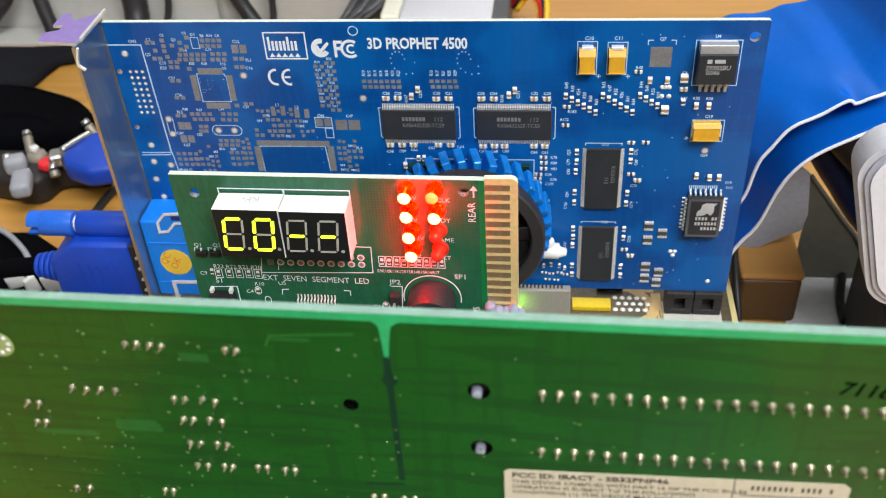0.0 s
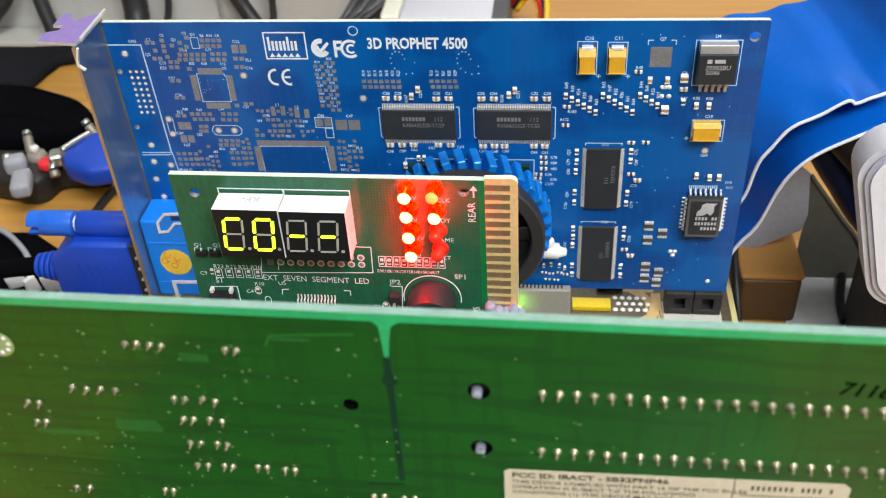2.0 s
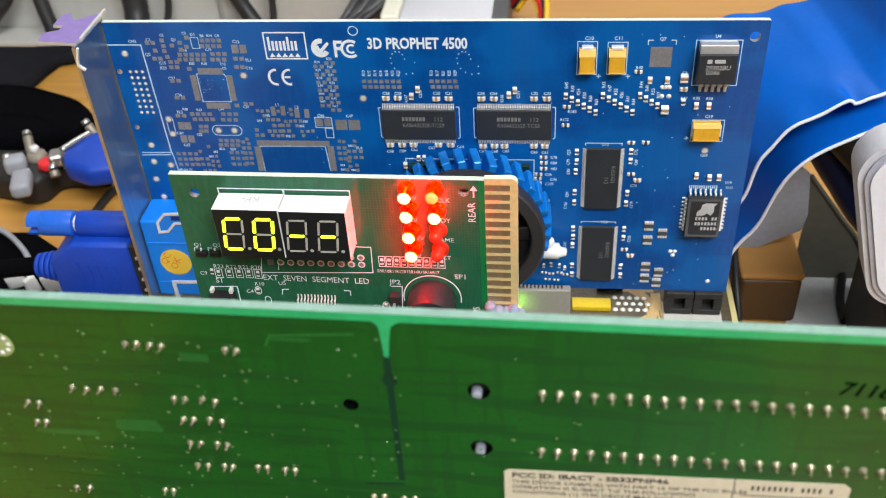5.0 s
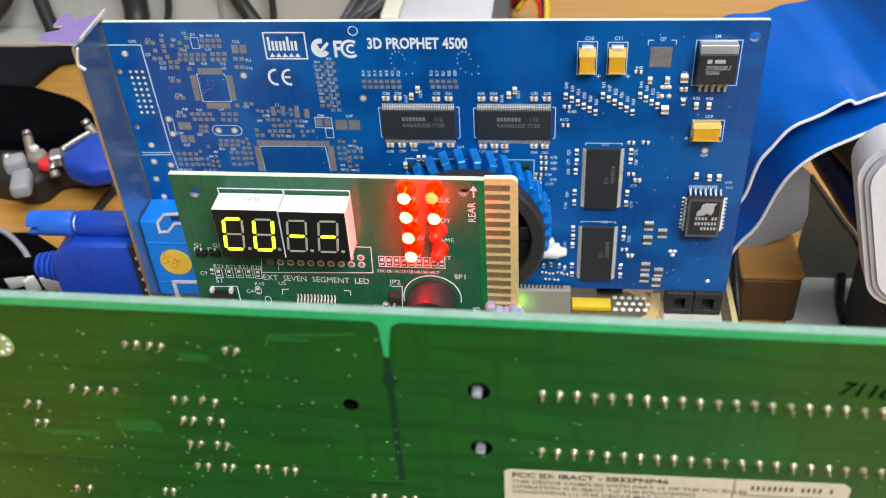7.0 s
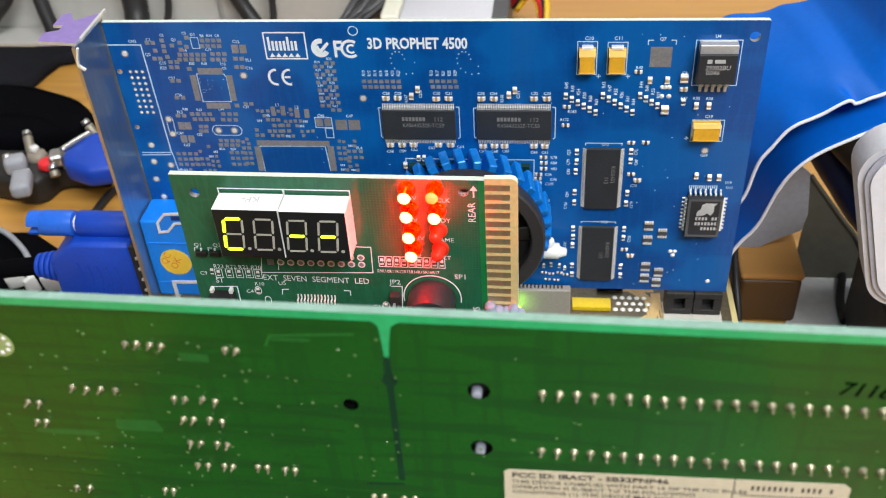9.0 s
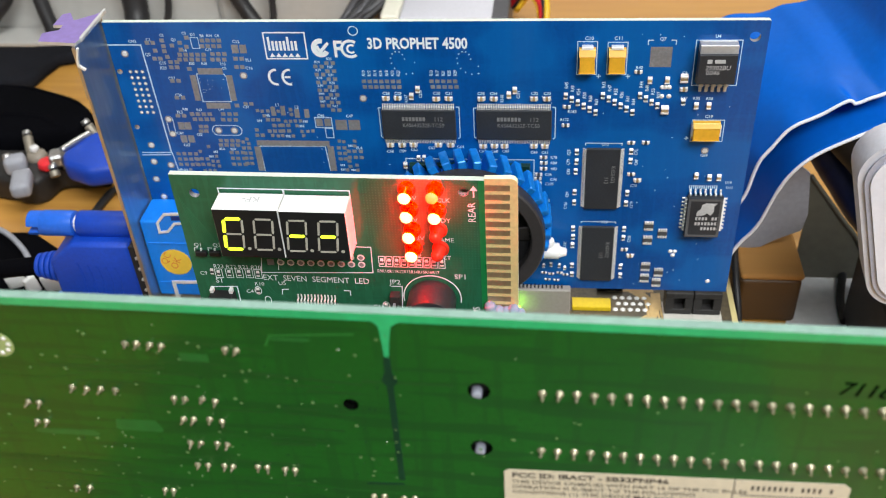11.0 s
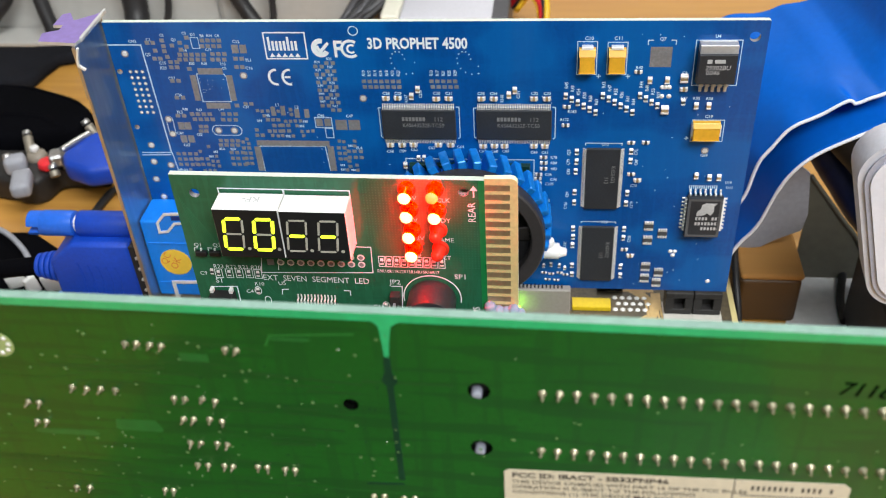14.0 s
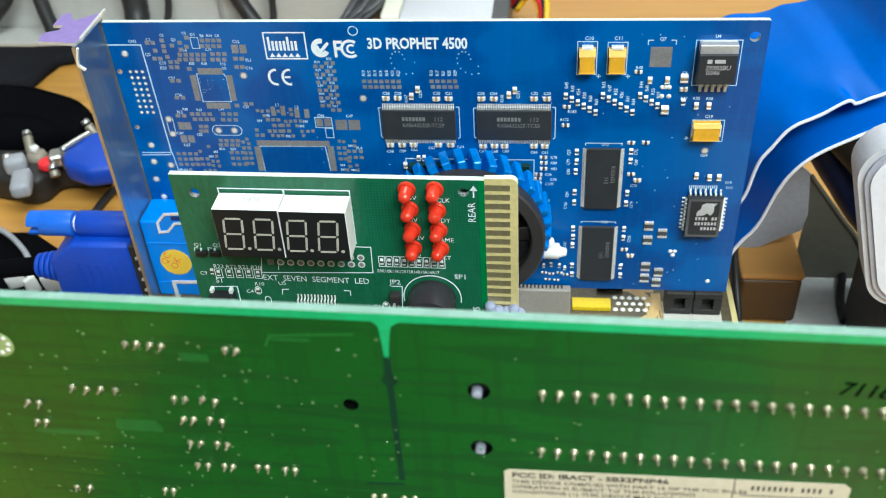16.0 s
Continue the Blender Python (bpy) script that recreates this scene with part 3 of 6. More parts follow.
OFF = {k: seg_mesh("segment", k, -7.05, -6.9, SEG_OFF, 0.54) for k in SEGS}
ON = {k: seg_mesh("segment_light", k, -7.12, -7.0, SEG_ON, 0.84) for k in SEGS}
digit_lights = []
shown = (("afed", 56.7), ("abcdef", 63.9), ("g", 71.75), ("g", 79.1))
for k in range(2):
    x0 = 52.5 + 15.75 * k
    dz = -0.2 * k
    bm = box(bmesh.new(), x0, x0 + 15.55, -6.9, -0.3, 83.6 + dz, 97.6 + dz, 0.12)
    blk = part("display_block", bm, WHITE_PL, post, "white two-digit display block")
    face = part("display_face", box(bmesh.new(), x0 + 0.12, x0 + 15.43, -7.0, -6.88, 83.72 + dz, 97.48 + dz), FACE, blk, "black display face")
    if k == 0:
        bm = letters(bmesh.new(), "KP-", 0, 0, 2.0, 0)
        part("marking", bm, MARK, blk, at=mm(x0 + 10.5, -2.0, 97.64 + dz) @ pose(0, 0, 0, -90, 0, 180))
    part("print", strip(bmesh.new(), [(x0, 83.0), (x0 - 0.2, 98.6), (x0 + 15.4, 98.6), (x0 + 15.4, 83.0)], 0.3, -0.05, 0), SILK, post)
    for j in range(2):
        keys, cx = shown[2 * k + j]
        cz = 90.55 + dz * 0.6
        for s in SEGS:
            part("segment", OFF[s], None, face, at=mm(cx, 0, cz))
        part("decimal_point", cyl(bmesh.new(), (cx + 3.05, -6.9, cz - 4.2), "-y", 0.45, 0.14, 12), SEG_OFF, face)
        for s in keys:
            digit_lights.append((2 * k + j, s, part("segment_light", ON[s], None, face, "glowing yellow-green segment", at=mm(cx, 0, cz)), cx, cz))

# red indicator lights: domed lenses on a flange, pointing away from the board
bm = bmesh.new()
prof = [(2.0, -0.5), (2.1, -0.65), (2.1, -1.3), (2.0, -1.45), (1.58, -1.55), (1.50, -3.7)] + [(1.50 * math.cos(radians(a)), -3.7 - 1.5 * math.sin(radians(a))) for a in range(12, 90, 13)]
n = 24
rings = [[bm.verts.new((r * math.cos(2 * math.pi * k / n), y, r * math.sin(2 * math.pi * k / n))) for k in range(n)] for r, y in prof]
for p, q in zip(rings, rings[1:]):
    for k in range(n):
        bm.faces.new((p[k], p[(k + 1) % n], q[(k + 1) % n], q[k]))
bm.faces.new(rings[0][::-1])
bm.faces.new(rings[-1])
bmesh.ops.recalc_face_normals(bm, faces=bm.faces)
LENS = mesh_of("lens", bm, LED_LENS)
for p in LENS.polygons:
    p.use_smooth = True
LENS.set_sharp_from_angle(angle=radians(35))
bm = bmesh.new()
core = [(1.46, -3.95)] + [(1.48 * math.cos(radians(a)), -4.1 - 1.18 * math.sin(radians(a))) for a in range(0, 90, 15)] + [(0.12, -5.28)]
rings = [[bm.verts.new((r * math.cos(2 * math.pi * k / 20), y, r * math.sin(2 * math.pi * k / 20))) for k in range(20)] for r, y in core]
for p, q in zip(rings, rings[1:]):
    for k in range(20):
        bm.faces.new((p[k], p[(k + 1) % 20], q[(k + 1) % 20], q[k])).smooth = True
bm.faces.new(rings[0][::-1])
bm.faces.new(rings[-1])
bmesh.ops.recalc_face_normals(bm, faces=bm.faces)
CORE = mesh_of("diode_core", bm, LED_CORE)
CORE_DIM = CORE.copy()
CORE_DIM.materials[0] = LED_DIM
cup = cyl(bmesh.new(), (0, -3.6, 0), "-y", 0.45, 0.5, 14, 0.6)
CUP = mesh_of("reflector_cup", cup, WHITE_EDGE)
# extra red emitter inside the lens, added to redden the board around it
bm = bmesh.new()
bmesh.ops.create_uvsphere(bm, u_segments=14, v_segments=8, radius=1.2, matrix=Matrix.Translation((0, -2.1, 0)) @ Matrix.Diagonal((1, 0.42, 1, 1)))
RED_FILL = mesh_of("diode_chip", bm, LED_FILL)
bm = box(bmesh.new(), -0.9, -0.4, -2.6, 0.5, -0.25, 0.25)
box(bm, 0.3, 0.8, -2.2, 0.5, -0.25, 0.25)
LEGS = mesh_of("lead_pair", bm, TIN)
leds = []
spots = ((97.3, 100.1, -3), (97.8, 94.5, -9), (98.0, 88.5, -10), (97.8, 83.2, -4), (103.8, 100.2, -6), (104.1, 94.4, -7), (104.2, 88.7, -9), (104.4, 83.1, -11))
for x, z, t in spots:
    led = part("indicator_light", LENS, None, post, "red domed indicator light", at=mm(x, 0, z, 3 + (t + 7) * 0.6, 0, t))
    part("lead_pair", LEGS, None, led)
    part("reflector_cup", CUP, None, led)
    leds.append((part("diode_core", CORE_DIM if len(leds) == 4 else CORE, None, led, "glowing diode core"), part("diode_chip", RED_FILL, None, led, "added red emitter that reddens the board nearby")))

# buzzer
bm = cyl(bmesh.new(), (101.2, 0, 66.5), "-y", 6.0, 8.6, 48, bev=0.35)
bz = part("buzzer", bm, BUZZ, post, "black cylindrical buzzer", round_over=35)
# flat black disc painted in for the dark inside of the sound hole
part("buzzer_hole", cyl(bmesh.new(), (101.2, -8.55, 66.5), "-y", 0.9, 0.08, 16), MARKER_AND_SHADE, bz)

# ---- green sound card in front ----
GREEN_Y, GREEN_YAW = -145.84, -0.0233
green = thing("sound_card", mm(0, GREEN_Y, 0, 0, 0, math.degrees(GREEN_YAW)), "long green sound card seen from its solder side", "sound card")
bm = prism(bmesh.new(), [(22, 14), (60, 14), (60, 5), (190, 5), (190, 14), (212, 14), (212, 134.2), (22, 134.2)], 0, 1.6)
for f in bm.faces:
    f.normal_update()
    f.material_index = 0 if abs(f.normal.y) > 0.5 else 1
# bore walls are coloured black for the deep shade inside the holes
holes = [(99.7, 114.8, 1.25), (119.8, 119.4, 1.75), (119.9, 106.5, 1.75)]
part("board", drilled("board", bm, [GREEN_PCB, PCB_EDGE, MARKER_AND_SHADE], holes, wall=2), None, green)


# ---- small parts on the blue card ----
def smd_mesh(name, length, width, height, body):
    bm = box(bmesh.new(), -width / 2, width / 2, -height, -0.05, -length * 0.24, length * 0.24, 0.06, 1, 0)
    for s in (-1, 1):
        a, b = sorted((s * length * 0.17, s * length * 0.5))
        box(bm, -width * 0.54, width * 0.54, -height * 1.06, -0.02, a, b, 0.12, 1, 1)
        a, b = sorted((s * length * 0.48, s * length * 0.66))
        box(bm, -width * 0.55, width * 0.55, -height * 0.45, -0.01, a, b, 0.1, 1, 1)
    return mesh_of(name, bm, [body, TIN])


SMD = {"resistor": smd_mesh("resistor", 1.75, 1.1, 0.5, ROD), "capacitor": smd_mesh("capacitor", 1.8, 1.2, 0.8, TAN), "big_capacitor": smd_mesh("capacitor", 2.2, 2.0, 1.0, TAN), "small_resistor": smd_mesh("resistor", 1.5, 0.8, 0.4, ROD)}


def smd(card, kind, x, z, flat=False, tilt=0.0):
    return part(kind.replace("big_", "").replace("small_", ""), SMD[kind], None, card, at=mm(x, 0, z, 0, (90 if flat else 0) + tilt))


print_b = bmesh.new()      # all the fine white print of the blue card
pads_b = bmesh.new()       # bare pads of parts that were never fitted


taken = []


def pad(x, z, w=1.25, h=1.15):
    taken.append((x, z, w, h))
    box(pads_b, x - w / 2, x + w / 2, -0.045 - 0.004 * (len(taken) % 5), 0.0, z - h / 2, z + h / 2)


def scatter_pads(a, b, share):
    # loose pairs of small pads between two corners, clear of what is there
    x = a[0]
    while x < b[0]:
        z = a[1]
        while z > b[1]:
            px, pz = x + random.uniform(-0.2, 0.2), z + random.uniform(-0.15, 0.15)
            if random.random() < share and not any(abs(px - u) < 0.75 + w / 2 and abs(pz - v) < 0.7 + h / 2 for u, v, w, h in taken):
                pad(px, pz, 1.05, 1.05)
            elif random.random() < 0.30 and not any(abs(px - u) < 0.8 + w / 2 and abs(pz - v) < 0.7 + h / 2 for u, v, w, h in taken):
                for j in range(3):
                    box(print_b, px - 0.75 + j * 0.52, px - 0.4 + j * 0.52, -0.03, 0, pz - 0.4, pz + 0.4)
            z -= 1.75
        x += 1.6


def note(text, x, z, size=1.15, turn=0.0):
    lag = 0.055 * len(text) * size
    letters(print_b, text, x + lag * math.cos(radians(turn)), z + lag * math.sin(radians(turn)), size * 0.82, -0.02, turn, squeeze=0.92, bold=0.03)


def slanted_row(first, last, names):
    """Upright resistors stepping down in a slant, each with its number above."""
    n = len(names)
    for i, nm in enumerate(names):
        t = i / (n - 1)
        x, z = first[0] + (last[0] - first[0]) * t, first[1] + (last[1] - first[1]) * t
        smd(blue, "resistor", x, z, tilt=random.uniform(-2, 2))
        note(nm, x + 0.6, z + 2.2, 1.2, 90)


slanted_row((133.5, 84.7), (142.2, 79.3), "R45 R49 R54 R50 R60 R63".split())
slanted_row((144.0, 84.9), (152.7, 79.4), "R43 R47 R52 R56 R61 R64".split())
slanted_row((154.5, 85.0), (159.6, 81.7), "R44 R48 R53 R57".split())
for kind, flat, spots in (
    ("resistor", True, ((133.9, 81.2), (153.5, 92.6), (153.1, 69.2), (157.3, 69.3), (127.4, 63.7), (127.5, 61.7), (127.5, 59.6), (126.0, 57.5), (125.8, 55.9), (125.8, 54.2), (153.8, 58.0), (153.6, 28.9))),
    ("capacitor", True, ((81.1, 83.8), (84.6, 83.9), (96.0, 83.7), (99.6, 83.8), (109.2, 83.8), (112.8, 83.8), (124.4, 83.9), (128.1, 83.9), (81.1, 67.6), (84.7, 67.6), (88.2, 67.7), (95.8, 67.8), (99.5, 67.8))),
    ("capacitor", True, ((109.3, 67.5), (112.7, 67.6), (115.7, 67.6), (124.5, 67.7), (127.7, 67.7), (155.8, 55.9), (155.6, 26.6), (166.5, 87.2))),
    ("capacitor", False, ((88.7, 84.4), (90.7, 86.7), (117.2, 85.0), (118.9, 86.5), (85.2, 60.2), (156.9, 89.9), (161.7, 89.9), (170.5, 81.8), (174.0, 81.8), (173.1, 57.7), (177.0, 57.1), (179.8, 57.2))),
    ("resistor", False, ((137.3, 65.7), (137.3, 62.2), (137.2, 58.7), (137.1, 51.0), (137.1, 47.1), (153.3, 66.1), (153.3, 62.7), (153.1, 50.9), (153.0, 47.0), (166.8, 82.9))),
    ("resistor", False, ((137.1, 36.9), (137.2, 33.5), (137.1, 30.1), (137.2, 21.8), (137.3, 18.0), (153.0, 37.1), (153.0, 33.5), (152.8, 21.8), (152.9, 18.0), (89.4, 62.8), (91.1, 62.8), (96.7, 62.9), (102.6, 63.0)))):
    for x, z in spots:
        smd(blue, kind, x, z, flat, random.uniform(-3, 3))
for x, z in ((166.3, 90.6), (161.8, 80.4)):
    smd(blue, "big_capacitor", x, z)

# small parts between the fan and the tall chips
for kind, flat, spots in (("small_resistor", False, ((128.0, 21.4), (130.4, 21.9), (133.1, 21.5), (134.9, 20.6))), ("small_resistor", True, ((128.2, 18.5), (130.6, 18.1), (133.2, 18.6), (135.2, 17.9), (129.4, 15.6), (132.2, 15.4)))):
    for x, z in spots:
        smd(blue, kind, x, z, flat, random.uniform(-4, 4))
smd(blue, "resistor", 133.7, 75.0, True)
note("R172", 131.8, 76.4, 1.1)
note("C113", 123.6, 50.0, 1.1)
note("C114", 125.0, 44.0, 1.1)
for k in range(14):
    box(print_b, 171.4 + k * 0.62, 171.75 + k * 0.62, -0.03, 0, 52.9, 54.2)
note("U10", 181.6, 54.9, 1.1)
note("U11", 182.2, 53.0, 1.1)

# four-fold resistor packs
bm = box(bmesh.new(), -1.45, 1.45, -0.6, -0.05, -0.8, 0.8, 0.06, 1, 0)
for k in range(4):
    for s in (-1, 1):
        box(bm, -1.38 + k * 0.73, -0.81 + k * 0.73, -0.62, -0.02, min(s * 0.75, s * 1.7), max(s * 0.75, s * 1.7), 0.06, 1, 1)
PACK = mesh_of("resistor_pack", bm, [mat("grey_pack_body", (0.06, 0.062, 0.07), 0.5, 0, 0.15, 900, 60, 0.05), LEAD])
for x, z in ((160.6, 38.6), (160.6, 33.0), (165.0, 35.8), (160.8, 22.1), (160.8, 17.3), (165.1, 19.8), (164.7, 15.5)):
    part("resistor_pack", PACK, None, blue, at=mm(x, 0, z))
for x, z in ((168.1, 28.4), (169.5, 28.4), (169.0, 26.8), (181.1, 16.3), (160.5, 87.6), (161.4, 87.6), (162.4, 87.6), (160.6, 84.7), (162.6, 84.7)):
    part("solder_dot", cyl(bmesh.new(), (x, 0, z), "-y", 0.75, 0.35, 12, 0.35), TIN, blue)


# tantalum capacitors
def tantalum(frame_lo, frame_hi, lo, hi, flat, plus):
    """Moulded case from lo to hi (its front face) with tin ends, inside a printed frame."""
    h = 2.8
    drop = 0.9 if flat else 1.5
    (x0, z0), (x1, z1) = lo, hi
    bm = prism(bmesh.new(), [(-h, z0 + 0.1), (-0.1, z0), (-0.1, z1), (-h * 0.62, z1), (-h, z1 - drop)], x0, x1)
    for v in bm.verts:
        v.co = Vector((v.co.y, v.co.x, v.co.z))
    bmesh.ops.bevel(bm, geom=list(bm.edges), offset=0.18, segments=2, affect="EDGES", profile=0.5)
    bmesh.ops.recalc_face_normals(bm, faces=bm.faces)
    # upward faces take a paler yellow: light from above put into the colour
    for f in bm.faces:
        f.normal_update()
        f.material_index = 1 if f.normal.z > 0.3 else 0
    c = part("tantalum_capacitor", bm, [TANTAL, TANTAL_LIT], blue, "orange moulded tantalum capacitor, its upward faces painted as lit")
    if flat:
        for xa, xb in ((x0 - 0.5, x0 + 0.02), (x1 - 0.02, x1 + 0.5)):
            part("terminal", box(bmesh.new(), xa, xb, -1.9, -0.03, z0 + 0.9, z1 - 0.9, 0.1), TIN, c)
    else:
        part("terminal", box(bmesh.new(), x0 + 0.5, x1 - 0.5, -1.9, -0.03, z1 - 0.02, z1 + 0.85, 0.15), TIN, c)
        part("terminal", box(bmesh.new(), x0 + 0.5, x1 - 0.5, -1.9, -0.03, z0 - 0.5, z0 + 0.02, 0.12), TIN, c)
    (a0_, b0_), (a1_, b1_) = frame_lo, frame_hi
    strip(print_b, [(a0_, b0_), (a1_, b0_), (a1_, b1_), (a0_, b1_)], 0.24, -0.03, 0, True)
    px_, pz_ = plus
    strip(print_b, [(px_ - 0.65, pz_), (px_ + 0.65, pz_)], 0.26, -0.03, 0)
    strip(print_b, [(px_, pz_ - 0.65), (px_, pz_ + 0.65)], 0.26, -0.04, -0.031)


tantalum((136.4, 91.6), (141.8, 101.8), (137.0, 93.3), (141.2, 100.1), False, (142.5, 91.1))
tantalum((144.7, 91.6), (150.1, 101.6), (145.1, 93.3), (149.5, 100.1), False, (150.7, 91.1))
tantalum((170.0, 69.8), (179.1, 77.0), (170.3, 71.6), (177.7, 76.8), True, (168.8, 70.8))
note("C10", 138.1, 102.3, 1.3)
note("C11", 146.1, 102.3, 1.3)
note("C19", 173.2, 77.7, 1.2)

# voltage regulator with its metal tab and five legs
r0, r1 = (168.5, 88.3), (180.8, 102.2)
strip(print_b, [(r0[0], r0[1]), (r1[0], r0[1]), (r1[0], r1[1]), (r0[0], r1[1])], 0.25, -0.03, 0, True)
g0, g1 = (169.0, 90.7), (179.6, 99.7)
bm = package(bmesh.new(), g0[0], g1[0], g0[1], g1[1] + 0.2, 4.3, 0.1, 0.3)
reg = part("regulator", bm, CHIP, blue, "black voltage regulator with metal tab")
part("metal_tab", box(bmesh.new(), g0[0] + 0.3, g1[0] - 0.1, -3.3, -0.1, g1[1] - 0.3, (173.6, 102.2)[1], 0.15), TAB, reg, "tinned steel tab")
part("solder_fillet", box(bmesh.new(), r0[0] + 1.4, r1[0] - 1.4, -0.9, -0.02, r1[1] - 0.6, r1[1] + 0.1, 0.3, 2), TIN, reg)
for k in range(5):
    x = g0[0] + 1.9 + 1.72 * k
    bm = box(bmesh.new(), x - 0.42, x + 0.42, -2.4, -1.9, g0[1] - 1.2, g0[1] + 0.3, 0.06)
    box(bm, x - 0.42, x + 0.42, -2.4, -0.4, g0[1] - 1.7, g0[1] - 1.15, 0.06)
    box(bm, x - 0.42, x + 0.42, -0.6, -0.05, g0[1] - 4.2, g0[1] - 1.6, 0.1)
    part("leg", bm, LEAD, reg)
bm = letters(bmesh.new(), "29302BU", 171.0, 95.4, 1.3, -4.33, squeeze=0.95, lean=0.15)
letters(bm, "0046", 171.2, 93.9, 1.3, -4.33, lean=0.15)
m0 = (171.4, 97.3)
box(bm, m0[0], m0[0] + 1.3, -4.34, -4.3, m0[1], m0[1] + 1.2)
box(bm, m0[0] + 2.0, m0[0] + 4.8, -4.34, -4.3, m0[1] + 0.1, m0[1] + 1.2)
part("marking", bm, MARK, reg, "white printed type number")
note("U4", 173.2, 102.9, 1.2)
note("Q7", 158.5, 102.1, 1.2)
k0, k1 = (156.4, 94.0), (162.3, 100.2)
pad((k0[0] + k1[0]) / 2, (k0[1] + k1[1]) / 2, k1[0] - k0[0], k1[1] - k0[1])
for s in (0, 1):
    x = (k0[0] - 0.8, k1[0] + 0.8)[s]
    strip(print_b, [(x, k1[1] + 0.6), (x, k1[1] + 2.0), (x + (1.4, -1.4)[s], k1[1] + 2.0)], 0.28, -0.03, 0)

# flash chip in its square package with legs on four sides
f0, f1 = (170.8, 36.1), (182.1, 51.7)
bm = package(bmesh.new(), f0[0] + 0.4, f1[0] - 0.2, f0[1] + 0.2, f1[1] - 0.4, 2.8, 0.4, 0.3)
fl = part("flash_chip", bm, CHIP, blue, "square black chip with legs on four sides")
jb = box(bmesh.new(), -0.27, 0.27, -1.6, -0.05, -0.7, 0.1, 0.1)
box(jb, -0.3, 0.3, -0.35, -0.02, -1.5, -0.6, 0.08)
JLEG = mesh_of("leg", jb, LEAD)
fw, fh = f1[0] - f0[0], f1[1] - f0[1]
for k in range(7):
    part("leg", JLEG, None, fl, at=mm(f0[0] + fw / 2 + (k - 3) * 1.5, 0, f1[1] - 0.3, 0, 180))
    part("leg", JLEG, None, fl, at=mm(f0[0] + fw / 2 + (k - 3) * 1.5, 0, f0[1] + 0.2))
for k in range(9):
    part("leg", JLEG, None, fl, at=mm(f0[0] + 0.5, 0, f0[1] + fh / 2 + (k - 4) * 1.4, 0, 90))
    part("leg", JLEG, None, fl, at=mm(f1[0] - 0.3, 0, f0[1] + fh / 2 + (k - 4) * 1.4, 0, -90))
# lighter grey line painted round the top for the light on the bevel
rim_ = [(f0[0] + 1.05, f0[1] + 0.95), (f1[0] - 0.85, f0[1] + 0.95), (f1[0] - 0.85, f1[1] - 1.15), (f0[0] + 1.05, f1[1] - 1.15)]
part("bevel_light", strip(bmesh.new(), rim_, 0.75, -2.86, -2.76, True), mat("lit_bevel_grey", (0.10, 0.105, 0.115), 0.5, 0, 0.2, 1800, 90, 0.1), fl)
bm = prism(bmesh.new(), [(f0[0] + 3.4, f0[1] + 8.6), (f0[0] + 3.5, f0[1] + 10.2), (f0[0] + 4.6, f0[1] + 11.2), (f0[0] + 4.8, f0[1] + 12.8), (f0[0] + 6.0, f0[1] + 13.4), (f0[0] + 9.2, f0[1] + 13.3), (f0[0] + 8.4, f0[1] + 12.2), (f0[0] + 8.5, f0[1] + 10.2), (f0[0] + 7.6, f0[1] + 8.8), (f0[0] + 6.6, f0[1] + 9.6), (f0[0] + 5.2, f0[1] + 8.7)], -2.84, -2.78)
for r in range(3):
    for k in range(8):
        if random.random() < 0.85:
            box(bm, f0[0] + 3.2 + k * 0.98, f0[0] + 3.85 + k * 0.98, -2.83, -2.78, f0[1] + 3.2 + r * 1.9, f0[1] + 4.3 + r * 1.9)
part("marking", bm, MARK, fl, "white printed maker's mark and code lines")

# the large print along the top of the blue card
bm = letters(bmesh.new(), "3D PROPHET 4500", 77.1, 99.7, 3.3, -0.03, align="LEFT", squeeze=0.74, thick=0.02, bold=0.14)
part("lettering", bm, SILK, blue, "bold white product lettering")
# maker's badge: a frame with plain upright bars and a row of teeth
b0, b1 = (47.4, 96.5), (58.8, 104.7)
bm = strip(bmesh.new(), [(b0[0], b0[1]), (b1[0] + 0.6, b0[1]), (b1[0] + 0.6, b1[1]), (b0[0], b1[1])], 0.42, -0.03, 0, True)
for k in range(8):
    x = b0[0] + 0.9 + k * 1.12
    box(bm, x, x + 0.7, -0.03, 0, b0[1] + 2.6, b0[1] + (6.9 if k in (0, 5) else 5.6))
for k in range(5):
    x = b0[0] + 0.9 + k * 1.85
    prism(bm, [(x, b0[1] + 0.5), (x + 1.8, b0[1] + 0.5), (x + 0.9, b0[1] + 1.8)], -0.03, 0)
part("badge", bm, SILK, blue, "white framed badge with bars")
# tick mark disc and approval letters
bm = bmesh.new()
strip(bm, ring_pts(63.6, 99.9, 2.0, 18, 2.2, 70, 330), 1.5, -0.03, 0)
strip(bm, [(62.5, 100.5), (63.4, 98.7), (65.9, 101.5)], 0.9, -0.05, 0)
part("approval_mark", bm, SILK, blue, "white tick mark in a ring")
bm = letters(bmesh.new(), "F", 67.1, 97.1, 5.0, -0.03, squeeze=0.85, thick=0.02, bold=0.15)
strip(bm, ring_pts(72.2, 99.6, 2.5, 16, 2.5, 50, 310), 0.85, -0.03, 0)
strip(bm, ring_pts(72.5, 99.6, 1.2, 12, 1.2, 50, 310), 0.6, -0.03, 0)
part("approval_mark", bm, SILK, blue, "white approval letters F C")
bm = strip(bmesh.new(), ring_pts(49.1, 90.5, 2.1, 14, 2.4, 80, 280), 0.75, -0.03, 0)
strip(bm, ring_pts(53.2, 90.5, 2.1, 14, 2.4, 80, 280), 0.75, -0.03, 0)
